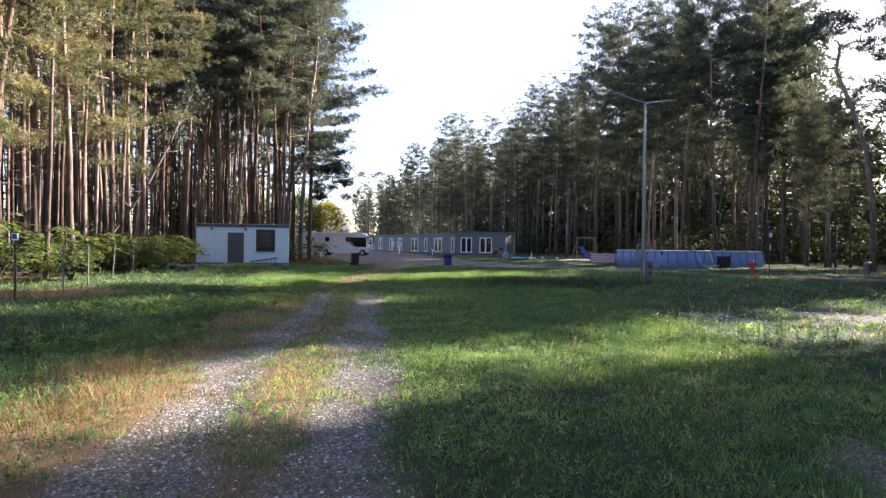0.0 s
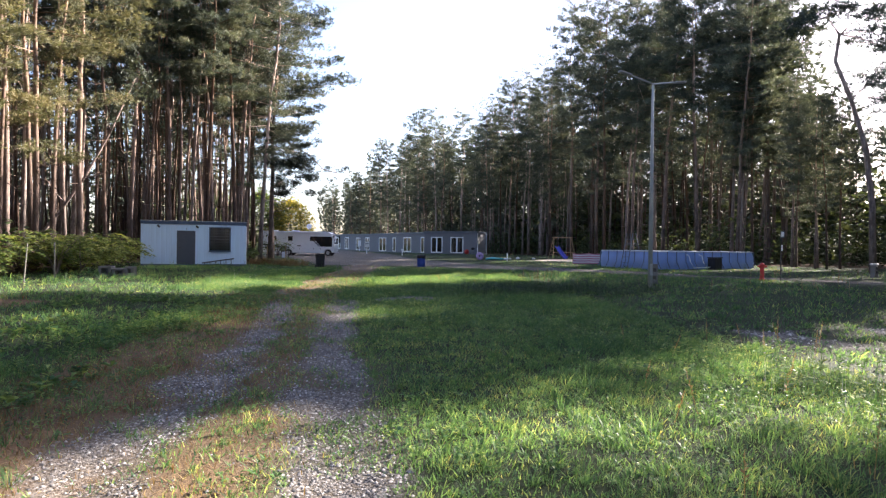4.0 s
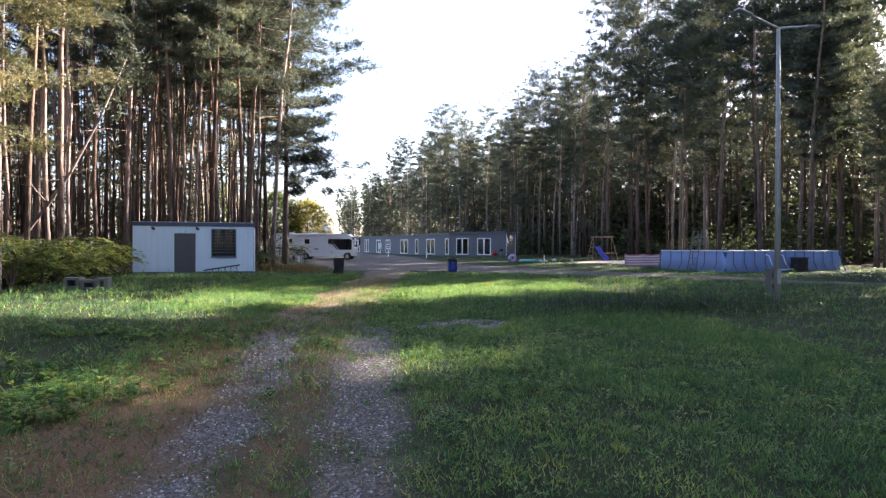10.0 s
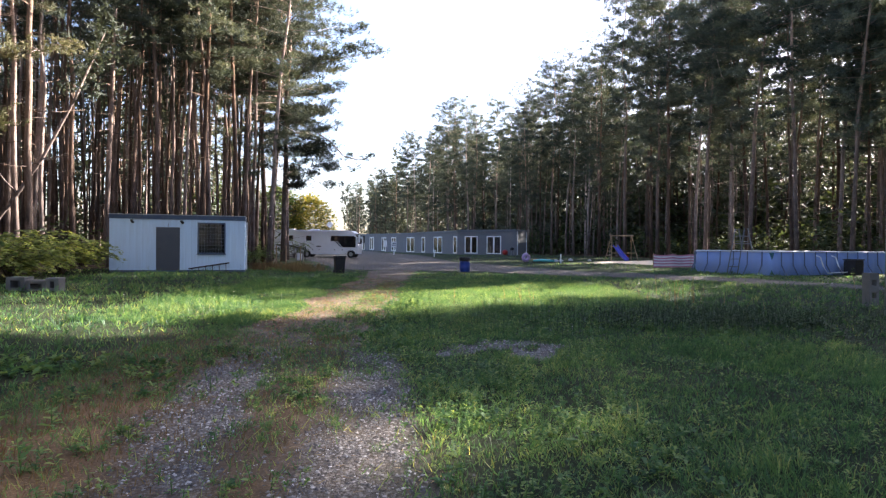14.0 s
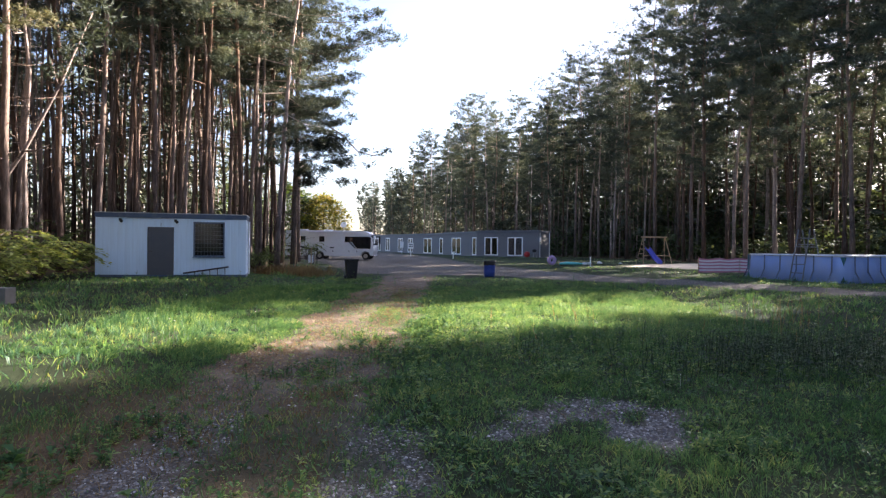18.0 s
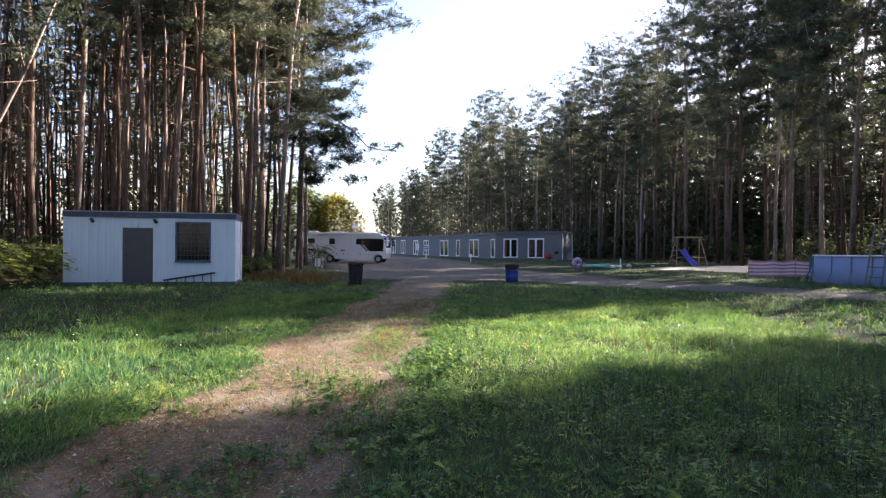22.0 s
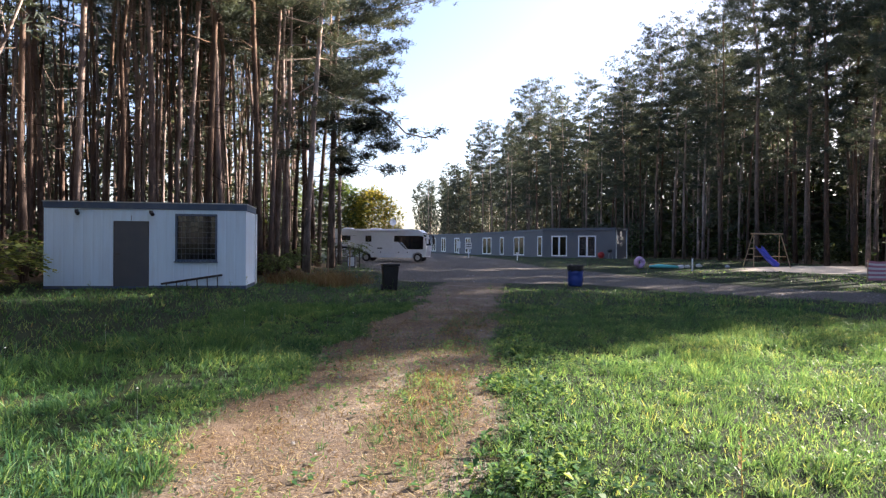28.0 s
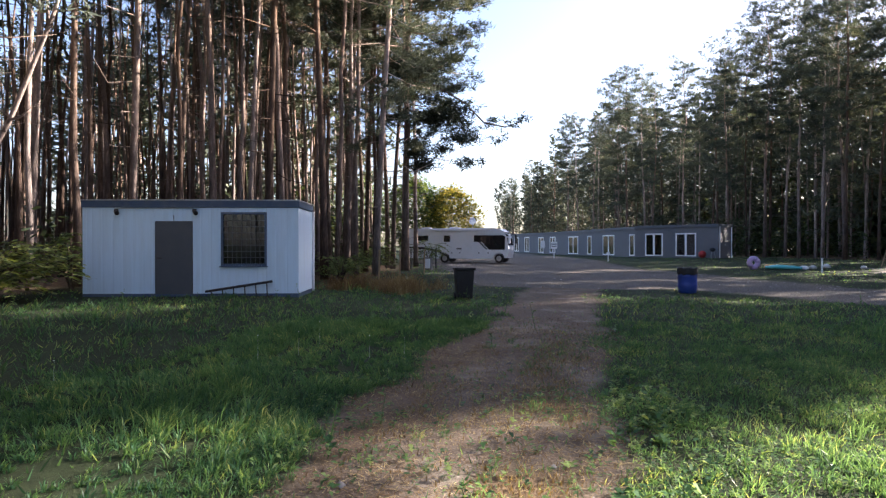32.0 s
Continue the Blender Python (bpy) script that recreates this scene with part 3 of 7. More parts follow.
    c2 = np.repeat(cent, m, 0) + rng.normal(0, 1, (len(cent) * m, 3)) * np.array([0.32, 0.32, 0.085]) * pad_r * (0.5 + reach / 6.0)
    o2 = np.repeat(outd, m, 0)
    v, f = spikes(c2, o2, size, size * 0.085, per, rng, 0.45)
    # newer growth at the outside and top is lighter
    pad_t = np.repeat(np.clip(rng.normal(0.45, 0.2, len(cent)), 0, 1), m * per * 3)
    t = np.clip(pad_t + rng.normal(0, 0.12, len(v)), 0, 1)
    crown = new("crown", raw_mesh("crown", v, f, needles or M_NEEDLE, t))
    crown.parent = ob
    return ob


LABEL_PINE = "tall Scots pine with bare orange-brown trunk and ragged crown"
far_kinds = [pine(100 + i, 25.0 + (i % 3) * 1.5, (0.54, 0.6, 0.64, 0.45, 0.62)[i], (2.5, 2.2, 2.7, 3.0, 2.3)[i], 32, 1000, 0.25, 10, dead=30, lean=(0.01, 0.04, 0.06, 0.02, 0.09)[i], thick=0.0051) for i in range(5)]
edge_kinds = [pine(200 + i, 25.0 + i, (0.32, 0.4, 0.27, 0.42)[i], (3.4, 3.2, 3.7, 3.3)[i], 56, 2600, 0.28, 10, dead=26, lopsided=0.15, lean=0.02, thick=0.0064) for i in range(4)]
thin_kinds = [pine(150 + i, 24.0 + i, (0.56, 0.62, 0.68)[i], (1.8, 1.6, 2.0)[i], 20, 400, 0.24, 9, dead=34, lean=(0.03, 0.07, 0.05)[i], thick=0.0046) for i in range(3)]
near_kinds = [pine(300 + i, 23.0 + 3 * i, (0.2, 0.22)[i], (4.0, 4.6)[i], 60, 5200, 0.2, 13, dead=18, lopsided=(0.25, 0.5)[i], lean=0.015, needles=(M_NEEDLE_SUNLIT, None)[i]) for i in range(2)]
near_kinds.append(pine(312, 26.0, 0.25, 4.3, 92, 6800, 0.27, 11, dead=22, lopsided=0.45, lean=0.01, thick=0.0085))
stand_kinds = [pine(330 + i, 26.0 - i, (0.42, 0.46, 0.38)[i], (3.1, 2.8, 3.4)[i], 46, 2900, 0.27, 10, dead=30, lean=(0.01, 0.03, 0.02)[i]) for i in range(3)]
for ob in far_kinds + edge_kinds + thin_kinds + near_kinds + stand_kinds:
    tagged(ob, LABEL_PINE, "tree")
placed = []
used_kind = set()


def plant(kind, x, y, scale=1.0, turn=None, group="pines of the wood", slim=1.0):
    turn = RNG.uniform(0, 360) if turn is None else turn
    m = pose(x, y, gz(x, y) - 0.05, 0, 0, turn)
    if kind not in used_kind:
        used_kind.add(kind)
        kind.matrix_world = m
        ob = kind
    else:
        ob = copy_thing(kind, m)
    ob.scale = (scale * slim, scale * slim, scale)
    ob["group"] = group
    placed.append((x, y))
    return ob


def room(x, y, gap):
    return all((x - a) ** 2 + (y - b) ** 2 > gap * gap for a, b in placed)


# lanes along the sun's bearing in which the right-hand wood stands open
GAPS = ((6.6, 9.4), (27.6, 31.8))
SLOPE = math.tan(radians(90 - SUN_AZ))


def open_lane(x, y, grow=2.6):
    g = y - SLOPE * x
    return 5 < x < 62 and any(a - grow < g < b + grow for a, b in GAPS)


def low_strip(x, y):
    """A strip of pines, mostly unseen, kept low to let sun over them."""
    return 24 < x < 41 and 16.6 < y - SLOPE * x < 24.2


def stature(x, y):
    g = y - SLOPE * x
    if y > 98:
        return 0.95 if x > -4 else 0.82
    if low_strip(x, y):
        return 0.6 if x < 34 else 0.7
    if x > 38 and 33 < g < 50:
        return 0.74
    if x > 13 and 46 < y < 85:
        return 1.16
    # sunward strips, mostly unseen, are made taller so their shadows cross the meadow
    return 1.2 if x > 26 and (g < 5 or 10 < g < 16.6 or 24.2 < g < 28) else 1.0


# trees that stand out at the left edge
for x, y, k, s, t in ((-16.4, 21.5, 0, 1.0, 200), (-18.5, 15.0, 1, 1.0, 40), (-17.6, 32.6, 0, 0.98, 20), (-17.8, 26.8, 0, 1.05, 300), (-21.5, 21, 1, 1.05, 300), (-13.3, 61.2, 2, 1.05, 300), (-12.6, 54.2, 1, 1.05, 150)):
    last = plant(near_kinds[k], x, y, s, t, "pines at the meadow's edge")
    if (x, y) == (-13.3, 61.2):
        corner_pine = last
    if (x, y) == (-16.4, 21.5):
        last.matrix_world = pose(x, y, gz(x, y) - 0.1, 0, 7, 0) @ Matrix.Rotation(radians(t), 4, "Z")
for x, y, k, s in ((-14.6, 68.0, 2, 1.06), (-16.0, 66.0, 1, 1.04), (-15.2, 48.9, 3, 1.0), (-17.9, 49.4, 1, 1.04), (-13.6, 50.7, 3, 1.0), (-15.4, 57.5, 3, 1.0), (-17.5, 55, 1, 1.0), (-17.2, 61.5, 0, 1.0), (-19.5, 46.5, 3, 1.0), (-22.5, 45, 1, 1.0), (-21, 36, 1, 1.0), (-19.5, 40.0, 3, 0.98), (-20.5, 30.0, 3, 1.0)):
    plant(stand_kinds[k % 3] if y > 40 else edge_kinds[k], x, y, s, None, "pines at the meadow's edge")
# younger pines before the right-hand wood
for x, y, k, s in ((29.0, 45.4, 0, 0.5), (29.4, 47.2, 2, 0.52), (28.9, 48.7, 1, 0.5), (29.6, 50.2, 3, 0.54), (31.0, 46.8, 2, 0.5), (31.2, 49.6, 0, 0.52), (30.4, 51.6, 2, 0.5)):
    plant(edge_kinds[k], x, y, s)
# the left wood
tries = 0
while len(placed) < 114 and tries < 6000:
    tries += 1
    y = RNG.uniform(8, 92)
    x = -13.0 - RNG.uniform(0, 1) ** 1.3 * 26
    d = float(dist_polygon(np.array([x]), np.array([y]), FOREST_L)[0])
    if d > (1.8 if y > 44 else 0.8) and room(x, y, 2.0):
        plant(far_kinds[RNG.integers(5)], x, y, RNG.uniform(0.88, 1.1), slim=RNG.uniform(0.62, 1.05))
tries = 0
while len(placed) < 205 and tries < 6000:
    tries += 1
    y = RNG.uniform(18, 90)
    x = -12.5 - RNG.uniform(0, 1) ** 1.2 * 18
    if float(dist_polygon(np.array([x]), np.array([y]), FOREST_L)[0]) > (1.9 if y > 44 else 0.6) and room(x, y, 1.3):
        plant(thin_kinds[RNG.integers(3)], x, y, RNG.uniform(0.85, 1.1), slim=RNG.uniform(0.75, 1.2))
for x, y in ((-13.9, 52.6), (-15.0, 53.4), (-16.3, 52.2), (-14.4, 55.9), (-15.9, 56.4), (-17.0, 54.2), (-14.9, 58.9), (-16.2, 59.6), (-17.6, 58.2), (-15.4, 62.4), (-16.8, 63.5), (-18.4, 61.0), (-18.8, 56.0), (-17.9, 51.4), (-19.4, 53.6), (-15.6, 50.6), (-14.8, 49.6), (-18.2, 64.6)):
    if room(x, y, 0.7):
        plant(thin_kinds[RNG.integers(3)], x, y, RNG.uniform(0.85, 1.1), slim=RNG.uniform(0.9, 1.3))
left_count = len(placed)
# the right wood: a full edge first, then the trees behind it
edge_line = list(zip(FOREST_R[:5], FOREST_R[1:6])) + [(FOREST_R[0], FOREST_R[-1]), (FOREST_R[-1], FOREST_R[-2]), (FOREST_R[-2], FOREST_R[-3]), (FOREST_R[-3], FOREST_R[-4])]
for (ax, ay), (bx, by) in edge_line:
    L = math.hypot(bx - ax, by - ay)
    for k in range(int(L / 3.0)):
        u = (k + RNG.uniform(0.1, 0.9)) / (L / 3.0)
        x, y = ax + (bx - ax) * u + RNG.uniform(0, 2.5), ay + (by - ay) * u + RNG.uniform(-0.5, 1.5)
        if room(x, y, 2.0) and not open_lane(x, y, 3.5) and not low_strip(x, y):
            plant(edge_kinds[RNG.integers(4)], x, y, RNG.uniform(0.86, 1.04) * stature(x, y))
tries = 0
while len(placed) < left_count + 140 and tries < 9000:
    tries += 1
    pick = RNG.uniform()
    if pick < 0.5:
        x, y = RNG.uniform(10, 60), RNG.uniform(46, 110)
    elif pick < 0.85:
        x, y = RNG.uniform(31, 56), RNG.uniform(-6, 48)
    else:
        x, y = RNG.uniform(-30, 20), RNG.uniform(95, 200)
    d = float(dist_polygon(np.array([x]), np.array([y]), FOREST_R)[0])
    if 1.5 < d < 16 and room(x, y, 2.3) and not open_lane(x, y, 3.5) and not low_strip(x, y):
        plant((far_kinds + edge_kinds)[RNG.integers(9)], x, y, RNG.uniform(0.84, 1.06) * stature(x, y))
# the meadow's sunny side: close stands between lanes, mostly unseen, added for their shade
SIDE, HIGH = [], []
for g0, g1, step, xs, s0 in ((-8.0, 3.3, 2.2, (28.5, 31.5, 35.0, 39.0), 1.0), (13.0, 14.6, 0.8, (27.8, 30.2, 33.0, 36.0, 40.0), 1.0), (17.4, 23.0, 1.4, (33.0, 34.6), 0.66), (36.7, 37.5, 0.8, (31.0, 34.0), 1.0), (36.7, 37.5, 0.8, (28.2,), 0.78), (23.8, 24.6, 0.8, (35.4, 37.4, 39.6, 42.0, 45.0), 1.17)):
    for x0 in xs:
        for g in np.arange(g0, g1 + 0.01, step):
            x = x0 + RNG.uniform(-0.6, 0.6)
            y = g + SLOPE * x + RNG.uniform(-0.35, 0.35)
            if (x0 < 29.5 and y > 18) or (17 < g < 26 and x0 < 40):
                plant((far_kinds[:3] if 13.5 < g < 24 else edge_kinds)[RNG.integers(3)], x, y, s0 * RNG.uniform(0.96, 1.04))
            else:
                (HIGH if 12 < g < 15 else SIDE).append((x, y))


# a long drooping limb of the corner pine, and a pale trunk leaning in the left wood
lrng = np.random.default_rng(91)
lpath = [(-13.2, 61.2, 11.4), (-11.3, 61.0, 10.7), (-9.6, 60.9, 9.6), (-8.6, 60.9, 8.5), (-7.4, 61.0, 8.2), (-6.4, 61.0, 8.5)]
lv, lf_ = tube(lpath, [0.075, 0.066, 0.056, 0.048, 0.038, 0.02], 5)
pad = [(-8.2, 61, 8.5), (-7.2, 61.1, 8.35), (-6.5, 60.9, 8.5), (-9.3, 60.9, 9.4), (-7.7, 61, 7.5), (-8.8, 61, 8.0)]
cc = np.repeat(np.array(pad), 11, 0) + lrng.normal(0, 1, (66, 3)) * np.array([0.3, 0.3, 0.13])
sv, sf = spikes(cc, cc * 0, 0.34, 0.03, 8, lrng)
back = corner_pine.matrix_basis.inverted()
mesh_object("drooping_limb", [back @ Vector(p) for p in lv], lf_, M_BARK, corner_pine)
spray = new("needle_spray", raw_mesh("needle_spray", [tuple(back @ Vector(p)) for p in sv], sf, M_NEEDLE, np.full(len(sv), 0.3)))
spray.parent = corner_pine
tagged(spray, "tufts of green needles on the drooping limb", kind="stuff")
bough = lrng.uniform(-1, 1, (42, 3)) * np.array([1.8, 1.3, 3.2]) + np.array([-11.5, 61.0, 9.2])
bough[:, 0] -= (bough[:, 2] - 9.2) * 0.12
cc = np.repeat(bough, 34, 0) + lrng.normal(0, 1, (42 * 34, 3)) * np.array([0.38, 0.36, 0.12])
sv, sf = spikes(cc, cc * 0, 0.36, 0.03, 8, lrng)
for p in bough[::3]:
    bv_, bf_ = tube([(-13.25, 61.2, p[2] + 0.5), ((p[0] - 13.2) / 2, (p[1] + 61.2) / 2, p[2] + 0.35), tuple(p)], [0.05, 0.03, 0.01], 4)
    mesh_object("limb", [back @ Vector(q) for q in bv_], bf_, M_BARK, corner_pine)
low = new("low_bough", raw_mesh("low_bough", [tuple(back @ Vector(p)) for p in sv], sf, M_NEEDLE, np.repeat(lrng.uniform(0, 0.4, len(sf)), 3)))
low.parent = corner_pine
tagged(low, "dark dense needles of a low bough", kind="stuff")
leaner = empty("leaning_pine", -23.4, 42.0, gz(-23.4, 42) - 0.05)
tagged(leaner, "thin pale pine trunk leaning over among the upright pines", "tree")
lv, lf_ = tube([(0, 0, 0), (0.7, 0, 1.9), (2.0, 0.1, 3.7), (3.1, 0.2, 5.4), (4.6, 0.2, 8.2), (6.0, 0.3, 11.5)], [0.11, 0.1, 0.09, 0.075, 0.06, 0.02], 8)
for p, q in (((2.0, 0.1, 3.7), (1.2, -0.6, 5.2)), ((3.1, 0.2, 5.4), (4.6, -0.4, 5.6)), ((4.6, 0.2, 8.2), (3.8, 0.9, 9.6))):
    bv_, bf_ = tube([p, ((p[0] + q[0]) / 2, (p[1] + q[1]) / 2, (p[2] + q[2]) / 2 - 0.1), q], [0.05, 0.035, 0.01], 4)
    o = len(lv)
    lv += bv_
    lf_ += [tuple(i + o for i in w) for w in bf_]
mesh_object("trunk", lv, lf_, M_BARK, leaner, smooth=True)
cc = np.repeat(np.array([(5.6, 0.3, 10.6), (6.1, 0.3, 11.6), (4.9, 0.2, 9.4)]), 30, 0) + lrng.normal(0, 0.5, (90, 3))
sv, sf = spikes(cc, cc * 0, 0.4, 0.04, 8, lrng)
lc = new("crown", raw_mesh("crown", sv, sf, M_NEEDLE, np.full(len(sv), 0.4)))
lc.parent = leaner


# ---- a crooked pine with a flat crown before the right-hand wood ----
crook = empty("crooked_pine", 26.0, 38.0, gz(26, 38) - 0.05)
tagged(crook, "crooked pine with bent trunk and flat dark crown", "tree")
crng = np.random.default_rng(88)
cpath = [(0.6, 0, 0), (0.5, 0, 4), (0.1, 0.1, 7.5), (-0.9, 0, 10.2), (-1.9, 0, 12.4), (-1.6, 0.1, 14.0), (-2.4, 0, 14.9), (-4.3, 0.1, 14.6)]
cv, cf = tube(cpath, [0.2, 0.17, 0.15, 0.13, 0.11, 0.09, 0.07, 0.03], 8)
pads = [(-4.2, 0, 14.5), (-3.2, 0.3, 15.0), (-2.2, -0.3, 15.5), (-1.2, 0.2, 15.5), (-0.3, -0.2, 15.0), (0.4, 0.3, 14.3), (0.9, 0, 13.4), (0.7, 0, 11.5), (1.4, 0.2, 10.4), (-4.9, 0.1, 14.0)]
for p in pads:
    q = min(cpath[3:], key=lambda w: (w[0] - p[0]) ** 2 + (w[2] - p[2]) ** 2)
    tv2, tf2 = tube([q, ((q[0] + p[0]) / 2, (q[1] + p[1]) / 2, (q[2] + p[2]) / 2 + 0.1), p], [0.05, 0.035, 0.01], 4)
    o = len(cv)
    cv += tv2
    cf += [tuple(i + o for i in w) for w in tf2]
mesh_object("trunk", cv, cf, M_BARK, crook, smooth=True)
cc = np.repeat(np.array(pads), 60, 0) + crng.normal(0, 1, (600, 3)) * np.array([0.5, 0.6, 0.16])
v, f = spikes(cc, cc * 0 + np.array([-0.2, 0, 0.2]), 0.3, 0.028, 9, crng)
crown = new("crown", raw_mesh("crown", v, f, M_NEEDLE, np.repeat(crng.uniform(0, 0.6, len(f)), 3)))
crown.parent = crook


# ---- deep woods behind, nobody could count them ----
def deep_wood(name, label, poly, spots, tufts, rng, lo=0.3, H0=24.0, wide=0.075):
    tv, tq, cv, cq = [], [], [], []
    nt_, nc_ = 0, 0
    for x, y in spots:
        H = H0 * rng.uniform(0.82, 1.12) * stature(x, y)
        r = 0.0065 * H * rng.uniform(0.7, 1.1)
        lx, ly = rng.normal(0, 0.9, 2)
        a = np.arange(6) * math.pi / 3
        rings = [np.stack([x + lx * u * u + np.cos(a) * r * (1 - 0.8 * u), y + ly * u * u + np.sin(a) * r * (1 - 0.8 * u), np.full(6, u * H)], 1) for u in (0.0, 0.35, 0.7, 1.0)]
        tv.append(np.concatenate(rings))
        q = np.array([t3 for i in range(3) for k in range(6) for t3 in ((i * 6 + k, i * 6 + (k + 1) % 6, (i + 1) * 6 + (k + 1) % 6), (i * 6 + k, (i + 1) * 6 + (k + 1) % 6, (i + 1) * 6 + k))])
        tq.append(q + nt_)
        nt_ += 24
        u = lo + (1 - lo) * rng.uniform(0, 1, tufts) ** 0.8
        sp = 2.5 * np.where(u < lo + 0.25, 0.4 + 2.4 * (u - lo), 1.0 - 0.75 * ((u - lo - 0.25) / (0.75 - lo)).clip(0, 1) ** 1.5)
        ang = rng.uniform(0, 6.28, tufts)
        rad = np.sqrt(rng.uniform(0.02, 1, tufts)) * sp
        c = np.stack([x + lx * u * u + np.cos(ang) * rad, y + ly * u * u + np.sin(ang) * rad, u * H + rng.normal(0, 0.3, tufts)], 1)
        v, f = spikes(c, np.stack([np.cos(ang), np.sin(ang), ang * 0], 1), 0.8, wide, 7, rng)
        cv.append(v)
        cq.append(f + nc_)
        nc_ += len(v)
    tv, tq, cv, cq = np.concatenate(tv), np.concatenate(tq), np.concatenate(cv), np.concatenate(cq)
    me = raw_mesh(name, np.concatenate([tv, cv]), np.concatenate([tq, cq + nt_]), M_BARK, np.concatenate([np.zeros(nt_), rng.uniform(0, 0.9, nc_)]))
    me.materials.append(M_NEEDLE)
    me.polygons.foreach_set("material_index", np.concatenate([np.zeros(len(tq), np.int32), np.ones(len(cq), np.int32)]))
    tagged(new(name, me), label, "woods", kind="stuff")


def scatter(rng, n, xr, yr, poly, dlo, dhi, gap=0.0, lanes=False):
    out = []
    for _ in range(n * 12):
        if len(out) >= n:
            break
        x, y = rng.uniform(*xr), rng.uniform(*yr)
        d = float(dist_polygon(np.array([x]), np.array([y]), poly)[0])
        if dlo < d < dhi and not (lanes and open_lane(x, y)):
            out.append((x, y))
    return out


rng = np.random.default_rng(61)
deep_wood("deep_pine_wood", "deep stand of slender pines behind the cabin", FOREST_L, scatter(rng, 1050, (-95, -20), (-5, 120), FOREST_L, 5, 90), 7, rng, 0.62, 20.0)
deep_wood("deep_pine_wood", "dark dense pine wood behind the pool and modules", FOREST_R, scatter(rng, 380, (8, 95), (20, 140), FOREST_R, 14, 60, lanes=True), 60, rng, 0.08, wide=0.14)
deep_wood("side_pine_wood", "pine wood added along the sunny side to shade the meadow", FOREST_R, SIDE + scatter(rng, 70, (27, 54), (-14, 44), FOREST_R, 3, 24, lanes=True), 150, rng, 0.36, 23.0, 0.12)
deep_wood("side_pine_wood", "tall high-crowned pines added along the sunny side to shade the meadow", FOREST_R, HIGH, 130, rng, 0.58, 23.0, 0.12)
deep_wood("far_pine_wood", "far pine wood along the end of the clearing", FOREST_R, scatter(rng, 170, (-70, 20), (120, 270), FOREST_R, 1, 50), 90, rng, 0.1, wide=0.16)


# ---- undergrowth ----
def foliage(centres, spread, leaf, per, rng, droop=0.0):
    """Small pointed leaves in clumps."""
    n = len(centres) * per
    c = np.repeat(centres, per, 0) + rng.normal(0, 1, (n, 3)) * np.repeat(spread, per, 0)[:, None] * np.array([1, 1, 0.75])
    d = rng.normal(0, 1, (n, 3))
    d[:, 2] = d[:, 2] * 0.45 - droop
    d /= np.linalg.norm(d, axis=1)[:, None]
    s = np.cross(d, rng.normal(0, 0.35, (n, 3)) + np.array([0, 0, 1.0]))
    s /= np.linalg.norm(s, axis=1)[:, None] + 1e-6
    ln = leaf * rng.uniform(0.6, 1.3, n)[:, None]
    v = np.stack([c, c + d * ln * 0.5 + s * ln * 0.3, c + d * ln, c + d * ln * 0.5 - s * ln * 0.3], 1).reshape(-1, 3)
    return v, np.arange(n * 4).reshape(-1, 4)


def thicket(name, label, spots, rng, hgt, leaf, clumps, per, mat):
    cs, sp = [], []
    for x, y in spots:
        h = hgt * rng.uniform(0.5, 1.3)
        for _ in range(clumps):
            u = rng.uniform(0.08, 1)
            rr = h * 0.42 * math.sqrt(1.05 - (u - 0.45) ** 2)
            a = rng.uniform(0, 6.28)
            q = math.sqrt(rng.uniform(0, 1)) * rr
            cs.append((x + math.cos(a) * q, y + math.sin(a) * q, h * u + 0.05))
            sp.append(h * 0.11)
    v, f = foliage(np.array(cs), np.array(sp), leaf, per, rng)
    t = np.repeat(np.clip(rng.normal(0.4, 0.22, len(f)), 0, 1), 4)
    tagged(new(name, raw_mesh(name, v, f, mat, t)), label, "undergrowth", kind="stuff")


deep_wood("deep_pine_wood", "pine wood behind the parked motorhome", FOREST_L, scatter(rng, 90, (-52, -17), (60, 100), FOREST_L, 1.5, 14), 40, rng, 0.08, 20.0, 0.11)
deep_wood("deep_pine_wood", "pine wood rising behind the row of modules", FOREST_R, scatter(rng, 150, (-10, 60), (92, 160), FOREST_R, 5, 45), 60, rng, 0.1, 25.0, 0.14)
thicket("undergrowth", "dim bushes behind the parked motorhome", scatter(rng, 50, (-55, -18), (66, 100), FOREST_L, 1, 12), rng, 4.5, 0.5, 18, 7, M_LEAF_SHADED)
thicket("undergrowth", "undergrowth beneath the pines, its green darkened for the shade there", scatter(rng, 330, (8, 70), (34, 125), FOREST_R, 2.5, 26), rng, 3.6, 0.4, 14, 7, M_LEAF_SHADED)
# unseen wood behind the viewpoint, added for window reflections and to cut skylight
deep_wood("pine_wood_behind", "unseen pine wood added to close the near end of the meadow", FOREST_R, [(x, y) for x, y in zip(rng.uniform(-50, 50, 150), rng.uniform(-50, -14, 150))], 40, rng, 0.15)
# added filler foliage: darkens the depth of the woods and blocks bright sky
thicket("undergrowth", "dark filler foliage closing sky gaps deep in the right-hand wood", scatter(rng, 240, (14, 100), (24, 150), FOREST_R, 18, 50), rng, 8.5, 1.9, 18, 5, M_LEAF_SHADED)
thicket("undergrowth", "filler foliage closing sky gaps deep among the pines", scatter(rng, 300, (-100, -40), (-5, 125), FOREST_L, 38, 90), rng, 5.0, 1.4, 22, 5, M_LEAF_SHADED)
thicket("undergrowth", "low green undergrowth at the foot of the pines", scatter(rng, 300, (-60, -12), (0, 100), FOREST_L, 1.0, 40), rng, 1.9, 0.3, 14, 7, M_LEAF_SHADED)


